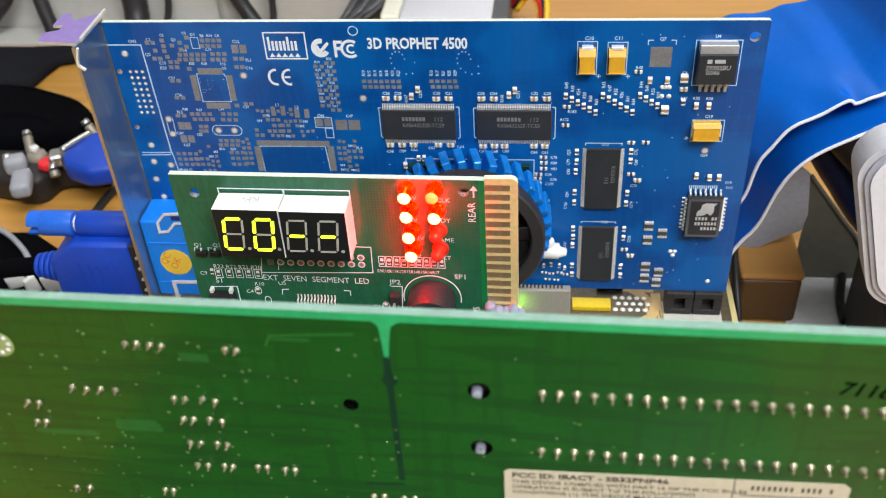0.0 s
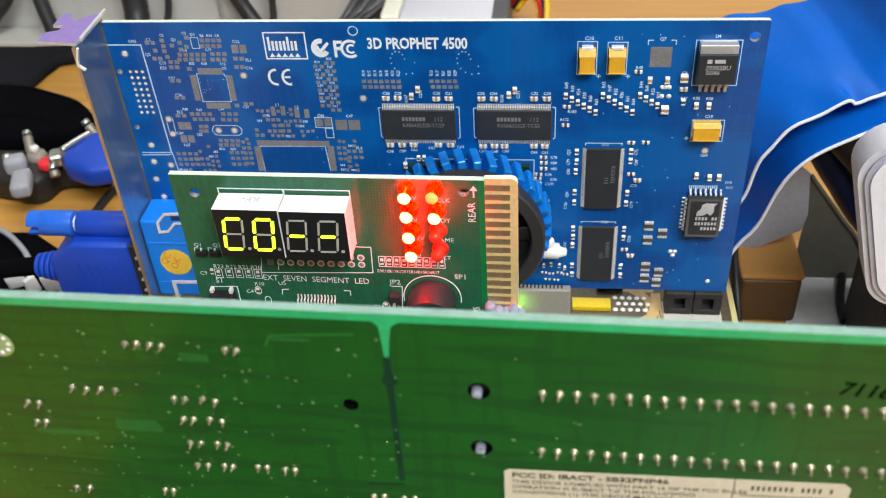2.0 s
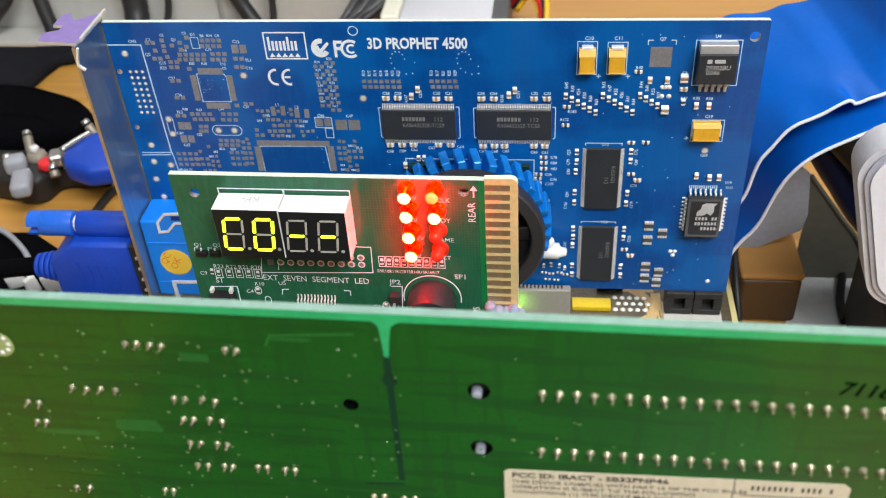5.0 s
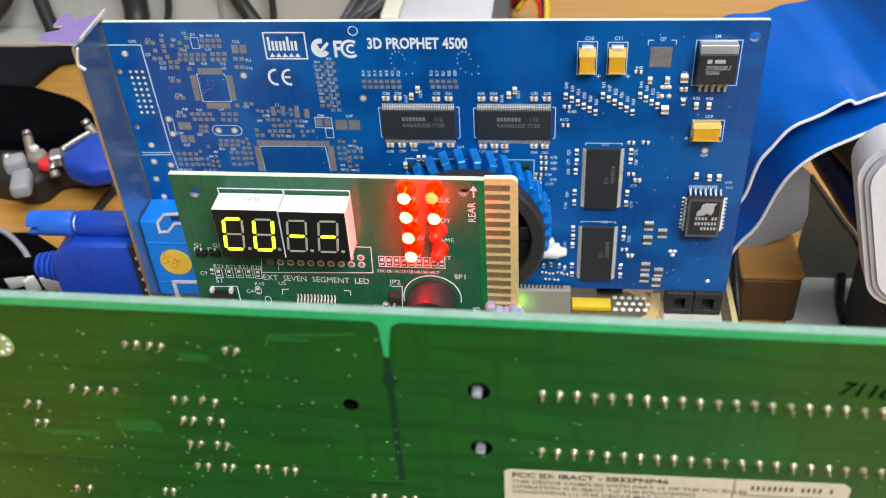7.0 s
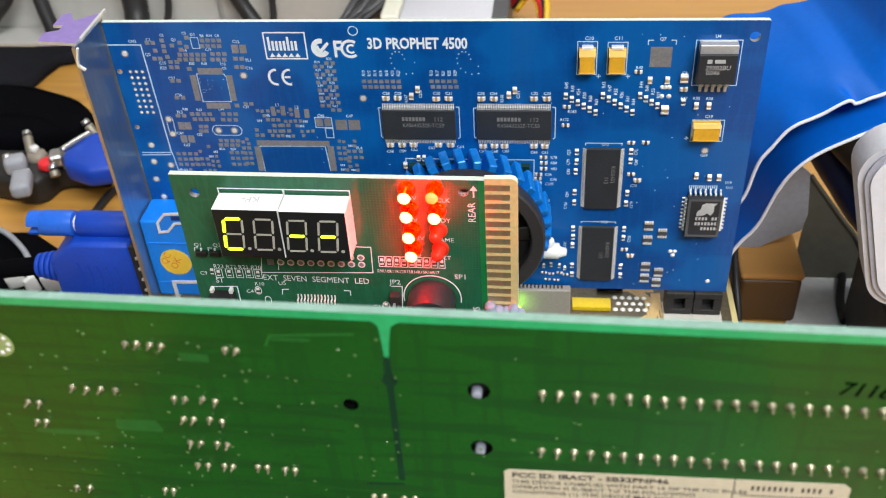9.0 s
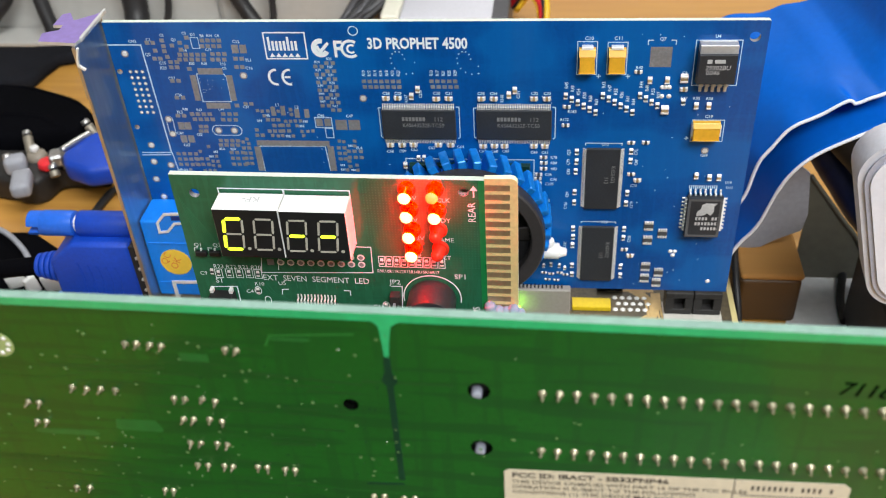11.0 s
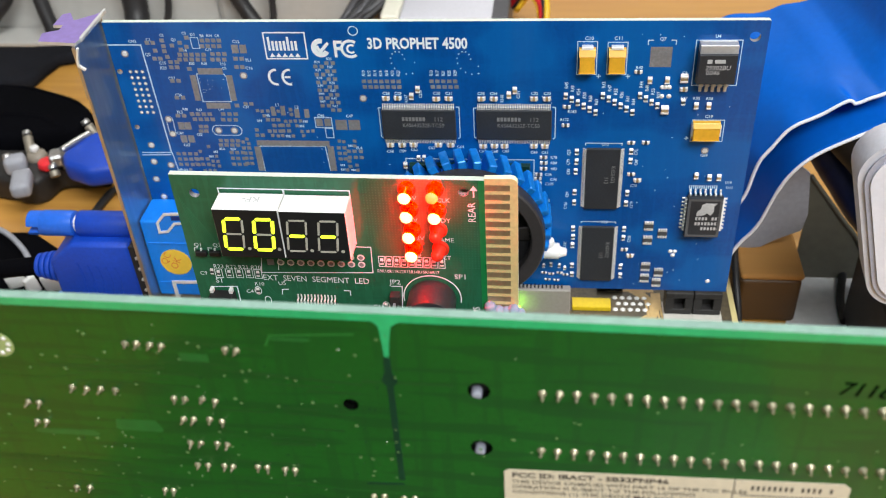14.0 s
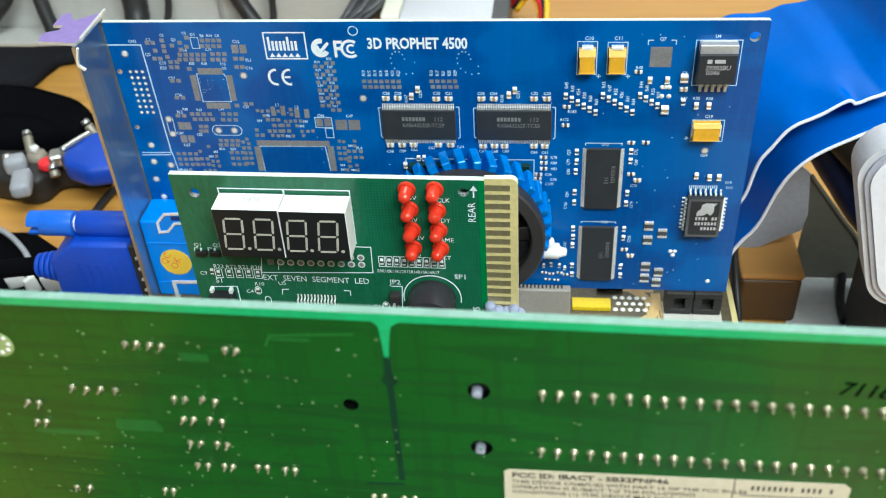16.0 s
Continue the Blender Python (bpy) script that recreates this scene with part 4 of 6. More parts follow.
strip(bm, [(51.7, 90.5), (53.4, 90.5)], 0.7, -0.03, 0)
part("approval_mark", bm, SILK, blue, "white approval letters C E")
strip(print_b, ring_pts(73.5, 105.2, 1.35, 24), 0.3, -0.03, 0, True)

# frames and outlines printed on the board
strip(print_b, [(0.3, 100.9), (10.4, 100.9), (11.2, 64.2)], 0.4, -0.03, 0)
strip(print_b, [(1.6, 63.7), (11.4, 63.8), (12.0, 57.2)], 0.3, -0.03, 0)
strip(print_b, [(1.4, 62.8), (10.7, 63.0)], 0.3, -0.03, 0)
for c, r1_, r2_ in (((30.8, 72.1), 2.9, 1.75), ((13.3, 73.3), -1.0, 2.6)):
    x, z = c
    if r1_ > 0:
        pts = ring_pts(x + r1_, z, r2_, 10, None, -90, 90) + ring_pts(x - r1_, z, r2_, 10, None, 90, 270)
    else:
        pts = ring_pts(x, z + r2_, 1.0, 10, None, 0, 180) + ring_pts(x, z - r2_, 1.0, 10, None, 180, 360)
    strip(print_b, pts, 0.25, -0.03, 0, True)
strip(print_b, [(25.2, 91.5), (33.5, 91.5), (34.1, 90.4), (34.1, 82.2), (25.3, 82.2)], 0.28, -0.03, 0, True)
strip(print_b, [(40.1, 66.5), (60.8, 66.7), (61.4, 57.6)], 0.28, -0.03, 0)
strip(print_b, [(40.1, 66.5), (40.4, 57.2)], 0.28, -0.03, 0)
strip(print_b, [(58.8, 73.4), (63.9, 73.4), (63.9, 76.9), (58.8, 76.9)], 0.24, -0.03, 0, True)
strip(print_b, [(61.6, 69.8), (63.9, 69.8), (63.9, 73.1), (61.6, 73.1)], 0.24, -0.03, 0, True)
strip(print_b, [(25.7, 103.2), (28.0, 103.2), (28.0, 99.8), (25.8, 99.8)], 0.22, -0.03, 0, True)
for c in ((79.3, 80.2), (107.5, 80.3)):
    strip(print_b, [(c[0] + 0.6, c[1] - 10.8), (c[0] - 0.7, c[1] - 9.8), (c[0] - 0.7, c[1] + 0.2), (c[0] + 0.1, c[1] + 0.2)], 0.28, -0.03, 0)
    strip(print_b, [(c[0] + 22.3, c[1] + 0.6), (c[0] + 23.2, c[1] + 0.6), (c[0] + 23.2, c[1] - 9.8), (c[0] + 22.6, c[1] - 10.2)], 0.28, -0.03, 0)
for c in ((140.1, 67.5), (139.9, 38.4)):
    strip(print_b, [(c[0] - 0.3, c[1] + 0.5), (c[0] - 0.3, c[1] + 1.3), (c[0] + 10.4, c[1] + 1.3), (c[0] + 10.4, c[1] + 0.5)], 0.28, -0.03, 0)

# numbers beside the parts
for text, x, z in (("C28", 80.0, 84.8), ("C29", 83.5, 84.8), ("C30", 94.9, 84.9), ("C31", 98.5, 84.9), ("C35", 107.9, 84.9), ("C34", 111.5, 84.9), ("C32", 123.3, 85.0), ("C33", 127.0, 85.0),
                   ("C58", 79.6, 64.7), ("C59", 83.4, 64.8), ("C62", 87.0, 65.4), ("C63", 92.4, 66.1), ("C64", 101.2, 66.6), ("C67", 107.8, 65.1), ("C68", 111.4, 65.1), ("C65", 114.8, 65.2),
                   ("C60", 123.3, 64.9), ("C61", 126.6, 64.9)):
    note(text, x, z)
for text, x, z in (("R78", 129.3, 63.1), ("R80", 129.3, 61.1), ("R83", 129.4, 59.0), ("C95", 127.7, 56.9), ("C96", 129.3, 55.1), ("C101", 127.7, 53.4), ("C115", 126.6, 47.1), ("R163", 133.9, 79.1),
                   ("R40", 152.5, 93.4), ("C9", 165.4, 91.7), ("R37", 165.7, 83.6), ("R35", 169.2, 83.6), ("R36", 172.8, 83.6), ("U12", 144.4, 67.9), ("U13", 145.5, 39.2), ("C71", 153.6, 53.2), ("C89", 173.3, 64.5)):
    note(text, x, z)
for text, x, z in (("C73", 135.4, 64.2), ("C79", 135.3, 60.8), ("C88", 135.4, 57.3), ("C99", 135.3, 48.8), ("C106", 134.9, 44.2), ("C72", 155.2, 64.5), ("C80", 155.5, 60.9), ("C217", 120.3, 83.5), ("C216", 91.8, 83.5), ("R167", 87.5, 82.0), ("R168", 115.6, 82.2), ("C119", 155.1, 44.9), ("C128", 155.3, 31.5), ("C141", 135.1, 28.6)):
    note(text, x, z, 1.1, 90)
for text, x, z in (("CN3", 6.7, 101.6), ("C1", 12.2, 102.1), ("Q1", 19.7, 102.1), ("Q2", 10.9, 97.4), ("D1", 25.8, 103.7), ("C12", 37.8, 101.5), ("FL1", 40.7, 95.6), ("C16", 40.2, 93.0), ("C15", 14.4, 94.6), ("R23", 14.3, 93.0), ("C27", 16.0, 89.6),
                   ("C36", 16.9, 83.9), ("FL3", 16.1, 78.0), ("C49", 14.4, 70.5), ("C57", 15.6, 66.2), ("L1", 47.2, 80.7), ("L2", 53.0, 80.0), ("C45", 42.8, 77.0), ("C46", 59.5, 77.1), ("C47", 68.2, 77.0), ("FL4", 70.2, 65.8)):
    note(text, x, z)

# bare pads: two rows of pairs, columns of pairs, and the loose clusters
for k in range(7):
    for dy in ((75.1, 89.2), (75.2, 87.4)):
        pad(dy[0] + k * 1.70, dy[1])
    note("R%d" % (10 + 2 * k), (75.6, 90.7)[0] + k * 1.70, (75.6, 90.7)[1], 1.1, 90)
for k in range(5):
    for dy in ((94.9, 89.3), (95.2, 87.5)):
        pad(dy[0] + k * 1.72, dy[1])
    note("R%d" % (13 + 4 * k), (95.4, 90.8)[0] + k * 1.72, (95.4, 90.8)[1], 1.1, 90)
c0, c1 = (61.3, 94.0), (61.8, 81.0)
for k in range(6):
    t = k / 5
    for dx in (0.0, 1.9):
        pad(c0[0] + (c1[0] - c0[0]) * t + dx, c0[1] + (c1[1] - c0[1]) * t)
    note("R%d" % (24 + 5 * k), c0[0] - 0.3, c0[1] + (c1[1] - c0[1]) * t + 1.1, 0.95)
c0, c1 = (64.7, 95.1), (64.8, 79.5)
for k in range(7):
    t = k / 6
    for dx in (0.0, 1.9):
        pad(c0[0] + (c1[0] - c0[0]) * t + dx, c0[1] + (c1[1] - c0[1]) * t)
    note("R%d" % (23 + 4 * k), c0[0] - 0.1, c0[1] + (c1[1] - c0[1]) * t + 1.0, 0.95)
for x, z, w, h in ((46.4, 79.0, 1.4, 3.2), (49.4, 79.2, 1.4, 3.2), (53.6, 78.3, 1.5, 3.0), (56.6, 78.3, 1.5, 3.0), (51.8, 79.6, 1.1, 1.2), (51.8, 77.9, 1.1, 1.2), (66.7, 74.4, 3.5, 3.5), (70.7, 74.4, 3.5, 3.5), (60.1, 75.2, 2.0, 2.6), (62.6, 75.2, 2.0, 2.6), (38.4, 99.6, 2.0, 2.7), (40.8, 99.6, 2.0, 2.7),
                   (16.6, 73.6, 2.0, 2.6), (18.7, 73.6, 2.0, 2.6), (16.4, 68.9, 2.0, 2.6), (18.8, 68.9, 2.0, 2.6)):
    pad(x, z, w, h)
p0, p1 = (25.8, 92.4), (33.3, 92.5)
pad((p0[0] + p1[0]) / 2, p0[1], p1[0] - p0[0], 2.0)
p0, p1 = (26.1, 80.8), (33.5, 80.9)
pad((p0[0] + p1[0]) / 2, p0[1], p1[0] - p0[0], 2.0)
for px_, pz_ in ((23.9, 86.8), (35.0, 86.8)):
    pad(px_, pz_, 1.8, 8.6)
p0, p1 = (39.4, 67.7), (62.2, 68.0)
pad((p0[0] + p1[0]) / 2, p0[1], p1[0] - p0[0], 1.9)
for px_, pz_ in ((39.3, 61.9), (62.4, 62.2)):
    pad(px_, pz_, 2.0, 9.0)
# clusters of bare pads: centre of the first, step across, columns, rows
for x, z, n_, dx in ((29.1, 102.3, 4, 1.68), (28.8, 100.5, 4, 1.69), (31.4, 98.0, 3, 1.77), (31.0, 96.2, 3, 1.78), (21.5, 97.8, 5, 1.79), (21.1, 96.2, 5, 1.83), (12.5, 101.6, 2, 1.7), (17.1, 102.3, 1, 0), (17.2, 100.5, 1, 0), (17.1, 98.9, 1, 0),
                     (17.6, 97.1, 1, 0), (19.8, 100.7, 1, 0), (14.4, 99.1, 1, 0), (13.6, 96.5, 2, 1.72), (24.7, 103.2, 1, 0), (24.1, 100.3, 1, 0), (22.3, 101.6, 1, 0), (22.2, 99.4, 1, 0)):
    for i in range(n_):
        pad(x + i * dx, z, 1.3, 1.22)
for x, z, n_, dx in ((18.2, 95.4, 2, 1.89), (18.0, 93.7, 2, 1.81), (17.3, 89.2, 2, 1.91), (17.4, 83.5, 2, 1.94), (38.0, 96.5, 2, 1.85), (37.8, 93.8, 2, 1.7), (16.3, 77.2, 2, 1.97), (20.9, 77.8, 4, 1.84), (21.4, 76.0, 4, 1.87),
                     (30.7, 77.9, 3, 1.94), (30.3, 75.9, 3, 1.96), (22.8, 73.4, 2, 1.62), (22.5, 71.8, 2, 1.62), (28.1, 68.4, 4, 1.8), (27.8, 66.8, 4, 1.81), (23.4, 93.2, 1, 0), (35.5, 80.9, 1, 0)):
    for i in range(n_):
        pad(x + i * dx, z, 1.35, 1.22)
for text, x, z in (("C2", 16.6, 103.6), ("C3", 23.4, 104.2), ("R8", 28.6, 103.4), ("R14", 30.5, 103.4), ("C8", 33.0, 103.4), ("R16", 22.0, 98.8), ("C13", 29.3, 99.0), ("R20", 23.4, 94.5), ("R18", 27.2, 94.5), ("R13", 32.8, 94.4), ("C5", 33.2, 93.0), ("C37", 37.2, 80.0),
                   ("R40", 18.0, 79.1), ("R53", 22.4, 78.9), ("C44", 29.2, 79.1), ("R54", 26.8, 64.9), ("R59", 30.4, 64.9), ("C52", 20.6, 70.1)):
    note(text, x, z, 1.0)
for x, z, nx, nz, dx, dz in ((38.3, 81.5, 2, 1, 1.8, 0), (40.1, 72.4, 2, 2, 1.7, -1.9), (44.2, 76.0, 3, 3, 1.7, -2.0), (48.5, 74.1, 2, 2, 1.7, -2.0), (13.4, 63.4, 4, 3, 1.9, -2.0), (18.7, 61.6, 3, 2, 1.9, -2.1),
                             (30.7, 64.1, 3, 3, 1.8, -2.2), (35.0, 65.8, 2, 4, 1.7, -1.9), (68.0, 65.0, 3, 2, 1.8, -2.2), (65.0, 66.2, 2, 3, 1.7, -2.0), (67.8, 61.4, 2, 2, 1.8, -2.0)):
    for i in range(nx):
        for j in range(nz):
            if random.random() < 0.93:
                pad(x + i * dx + random.uniform(-0.1, 0.1), z + j * dz)
taken += [(30.8, 72.1, 10, 4), (13.3, 73.3, 3, 8), (29.6, 86.8, 8, 8)]
for a, b, share in (((20.5, 75.0), (36.4, 65.8), 0.12), ((12.8, 64.3), (27.2, 57.2), 0.6), ((30.2, 69.0), (36.7, 57.4), 0.6), ((41.6, 79.1), (58.3, 69.3), 0.5), ((65.3, 68.6), (71.2, 57.9), 0.5)):
    scatter_pads(a, b, share)
tagged(part("pad_finish", pads_b, PAD, blue), kind="stuff")
strip(print_b, [(HX - 19.6, HZ + 12), (HX - 19.6, HZ + 19.4), (HX + 19.6, HZ + 19.4), (HX + 19.6, HZ - 19.4)], 0.3, -0.03, 0)
tagged(part("print", print_b, SILK_BLUE, blue), kind="stuff")

# plated holes and pins of the unfitted connector
via = cyl(bmesh.new(), (0, 0, 0), "-y", 0.6, 0.1, 12)
cyl(via, (0, -0.1, 0), "-y", 0.42, 0.14, 12, 0.3, 1)
PIN = mesh_of("plated_hole", via, [PAD, LEAD])
d0, d1, d2 = (5.1, 92.2), (8.8, 92.2), (5.1, 78.3)
for i in range(3):
    for j in range(8):
        part("plated_hole", PIN, None, blue, at=mm(d0[0] + (d1[0] - d0[0]) * i / 2 + (d2[0] - d0[0]) * j / 7, 0, d0[1] + (d2[1] - d0[1]) * j / 7))
bm = cyl(bmesh.new(), (0, 0, 0), "-y", 1.15, 0.12, 20)
cyl(bm, (0, -0.12, 0), "-y", 0.8, 0.1, 14, 0.7, 1)
BIGPIN = mesh_of("plated_hole", bm, [PAD, LEAD])
for x, z in ((4.9, 98.1), (5.3, 66.5), (4.7, 60.3), (3.8, 53.6), (4.8, 46.7), (28.1, 72.1), (33.1, 72.1), (13.1, 76.0), (13.2, 70.7), (74.3, 83.6), (39.4, 91.0), (10.0, 59.1), (174.6, 66.6)):
    part("plated_hole", BIGPIN, None, blue, at=mm(x, 0, z))
vb = bmesh.new()
for cx_ in (84.5, 103.5):
    for k in range(11):
        a = radians(20 + k * 27)
        cyl(vb, (cx_ + 3.2 * math.cos(a) + 0.4 * k, 0, 95.2 + 3.6 * math.sin(a)), "-y", 0.2, 0.05, 6)
for k in range(8):
    cyl(vb, (157.5 + k * 1.75, 0, 14.4 + k * 0.9), "-y", 0.2, 0.05, 6)
for k in range(13):
    cyl(vb, (25.6 + random.uniform(0, 7.6), 0, 82.8 + random.uniform(0, 8)), "-y", 0.13, 0.05, 6)
for k in range(70):
    x, z = random.uniform(40, 182), random.uniform(16, 104)
    if 96 < x < 135 and 22 < z < 78 or (x > 139 and x < 151 and z < 68) or z > 96 and x < 130:
        continue
    cyl(vb, (x, 0, z), "-y", random.uniform(0.12, 0.19), 0.05, 6)
tagged(part("via_pattern", vb, SILK_BLUE, blue), kind="stuff")
# white fan plug beside the heat sink
pl = part("fan_plug", cyl(bmesh.new(), (127.8, -6.0, 32.4), "x", 2.6, 5.2, 20, bev=0.6), WHITE_PL, blue, "small white fan plug", round_over=40)
part("plug_tip", cyl(bmesh.new(), (132.8, -6.0, 32.0), "x", 1.9, 2.4, 16, 1.1), WHITE_PL, pl, round_over=40)
part("plug_lug", cyl(bmesh.new(), (129.6, -6.6, 35.0), "z", 1.7, 2.4, 16, bev=0.5), WHITE_PL, pl, round_over=40)

# ---- small parts on the diagnostic card ----
pr = bmesh.new()
letters(pr, "EXT  SEVEN  SEGMENT  LED", 58.6, 70.7, 1.75, -0.03, turn=-0.6, squeeze=0.86)
letters(pr, "REAR", 112.7, 90.3, 1.75, -0.03, turn=90, squeeze=0.95)
letters(pr, "SP1", 106.9, 72.9, 1.5, -0.03)
letters(pr, "JP2", 90.8, 70.6, 1.5, -0.03)
letters(pr, "S1", 46.1, 69.3, 1.5, -0.03)
letters(pr, "Q1", 42.8, 80.9, 1.1, -0.03)
letters(pr, "Q2", 47.6, 80.9, 1.1, -0.03)
letters(pr, "R23 R22 R21 R20", 46.4, 74.1, 1.2, -0.03, squeeze=0.98)
letters(pr, "C9", 42.5, 71.8, 1.1, -0.03)
letters(pr, "R10", 56.1, 68.8, 1.1, -0.03)
letters(pr, "C4", 53.5, 66.2, 1.1, -0.03)
letters(pr, "U5", 62.3, 69.2, 1.2, -0.03)
letters(pr, "C11", 85.9, 62.5, 1.1, -0.03)
letters(pr, "BUS", 112.9, 59.75, 1.75, -0.03, turn=90)
letters(pr, "R9R10R11R12R13R14R15R16R17", 88.0, 74.3, 0.95, -0.03, squeeze=0.8)
for text, x, z in (("5V", 97.3, 96.4), ("-5V", 96.6, 90.0), ("12V", 97.5, 84.7), ("-12V", 95.9, 79.2), ("CLK", 103.7, 95.9), ("RDY", 103.4, 90.1), ("FRAME", 102.1, 84.3), ("RESET", 101.8, 78.9)):
    letters(pr, text, x, z, 1.2, -0.03)
a0 = (112.4, 97.4)
strip(pr, [(a0[0], a0[1]), (a0[0], a0[1] + 2.4)], 0.35, -0.04, 0)
prism(pr, [(a0[0] - 0.9, a0[1] + 1.9), (a0[0] + 0.9, a0[1] + 1.9), (a0[0], a0[1] + 3.3)], -0.04, 0)
strip(pr, [(59.3, 77.7), (58.6, 73.1), (86.9, 74.1), (87.1, 82.1), (82.9, 82.1)], 0.25, -0.04, 0)
strip(pr, [(63.1, 74.1), (63.6, 77.7)], 0.25, -0.04, 0)
strip(pr, ring_pts(101.2, 66.5, 7.2, 30, None, -10, 190), 0.3, -0.04, 0)
strip(pr, [(62.8, 66.0), (63.1, 67.7), (64.7, 67.8)], 0.25, -0.04, 0)
strip(pr, [(78.9, 68.0), (80.5, 67.9), (80.5, 66.4)], 0.25, -0.04, 0)
strip(pr, [(91.1, 69.9), (93.8, 70.0), (93.4, 62.8)], 0.25, -0.04, 0)
strip(pr, [(43.9, 65.8), (44.5, 67.9), (51.4, 68.2), (51.4, 63.2)], 0.25, -0.04, 0)
for x, z in ((56.7, 67.1), (89.3, 63.4), (58.8, 63.9)):
    strip(pr, ring_pts(x, z, 0.85, 14, 1.3), 0.2, -0.04, 0, True)
fram = ((88.5, 77.7), (105.0, 77.1))
nine = []
for k in range(9):
    x = fram[0][0] + (fram[1][0] - fram[0][0]) * (k + 0.5) / 9
    nine.append((x, (fram[0][1] + fram[1][1]) / 2 + 0.4))
    strip(pr, [(x - 0.75, nine[-1][1] - 1.6), (x + 0.75, nine[-1][1] - 1.6), (x + 0.75, nine[-1][1] + 1.6), (x - 0.75, nine[-1][1] + 1.6)], 0.18, -0.04, 0, True)
four = [(47.4, 72.5), (50.2, 72.6), (52.8, 72.7), (55.3, 72.8), (57.6, 72.7)]
for x, z in four:
    strip(pr, [(x - 0.9, z - 1.55), (x + 0.9, z - 1.55), (x + 0.9, z + 1.3), (x - 0.9, z + 1.3)], 0.18, -0.04, 0, True)
tagged(part("print", pr, SILK, post), kind="stuff")
hatch = bmesh.new()
for k in range(38):
    box(hatch, 84.7 + k * 0.75, 85.0 + k * 0.75, -0.02, 0, 101.55, 101.85)
for i in range(36):
    for j in range(34):
        hx, hz = 86.8 + i * 0.75, 101.2 - j * 0.75
        if hz > 77.5 or hx > 96 and hz > 63 and (hx - 101.2) ** 2 + (hz - 66.5) ** 2 > 60:
            vs_ = [hatch.verts.new((hx + a_, -0.006, hz + b_)) for a_, b_ in ((-0.16, -0.16), (0.16, -0.16), (0.16, 0.16), (-0.16, 0.16))]
            hatch.faces.new(vs_)
tagged(part("hatch_pattern", hatch, mat("lighter_green_mask_dots", (0.010, 0.150, 0.078), 0.34, 0, 0.1, 900, 60, 0.0), post), kind="stuff")
runs = bmesh.new()
for k in range(9):
    strip(runs, [(52.0 + k * 0.9, 70.0), (53.0 + k * 1.0, 66.5), (56.5 + k * 1.15, 63.4), (57.5 + k * 1.15, 58)], 0.16, -0.008, 0)
    strip(runs, [(63 + k * 2.5, 76.0), (64.2 + k * 2.5, 74.6), (64.6 + k * 2.5, 68.4)], 0.14, -0.008, 0)
    strip(runs, [(42.2 + k * 0.5, 96 - k), (44 + k * 0.5, 84), (50 + k * 0.4, 76 - k * 0.3)], 0.13, -0.008, 0)
tagged(part("track_pattern", runs, mat("covered_copper_run", (0.010, 0.150, 0.072), 0.34, 0, 0.1, 900, 60, 0.0), post), kind="stuff")
for x, z in nine + four + [(56.7, 67.1), (89.3, 63.4), (45.8, 73.0)]:
    smd(post, "small_resistor", x, z, tilt=random.uniform(-3, 3))
bm = cyl(bmesh.new(), (0, 0, 0), "-y", 0.95, 0.1, 18)
cyl(bm, (0, -0.1, 0), "-y", 0.55, 0.06, 14, None, 1)
EYELET = mesh_of("plated_hole", bm, [TIN, PAD])
h0 = (64.0, 76.6)
for k in range(9):
    part("plated_hole", EYELET, None, post, at=mm(h0[0] + 2.54 * k, 0, h0[1]))
for k in range(7, 9):
    part("plated_hole", EYELET, None, post, at=mm(h0[0] + 2.54 * k, 0, h0[1] + 2.2))
part("square_pad", box(bmesh.new(), h0[0] - 3.4, h0[0] - 1.7, -0.1, 0, h0[1] - 0.9, h0[1] + 0.9), PAD, post)
# slide-in chip above the green card's edge
u0, u1 = (66.2, 62.3), (77.1, 62.3)
ic = part("logic_chip", package(bmesh.new(), u0[0], u1[0], u0[1] - 9.0, u0[1] + 1.9, 2.0), CHIP, post, "black logic chip with bent leads")
lb = box(bmesh.new(), -0.18, 0.18, -1.3, -0.9, -0.2, 0.8, 0.05)
box(lb, -0.18, 0.18, -1.3, -0.1, 0.7, 1.1, 0.05)
box(lb, -0.18, 0.18, -0.3, -0.02, 1.0, 2.2, 0.05)
ICLEAD = mesh_of("lead", lb, LEAD)
for k in range(12):
    part("lead", ICLEAD, None, ic, at=mm(u0[0] + 0.7 + k * (u1[0] - u0[0] - 1.4) / 11, 0, u0[1] + 1.9))
# push button
s0 = (47.5, 65.2)
sw = part("push_button", box(bmesh.new(), s0[0] - 3, s0[0] + 3.2, -3.6, -0.1, s0[1] - 4.5, s0[1] + 1.8, 0.25, 2), BLACK, post, "black push button with tin legs")
for dx in (-2.6, 2.4):
    part("leg", box(bmesh.new(), s0[0] + dx - 0.5, s0[0] + dx + 0.5, -1.6, -0.05, s0[1] + 1.6, s0[1] + 2.9, 0.25, 2), TIN, sw)
part("cap", box(bmesh.new(), s0[0] - 2.9, s0[0] + 1.8, -4.0, -3.55, s0[1] - 4.0, s0[1] - 0.9, 0.2, 2), STEEL, sw)
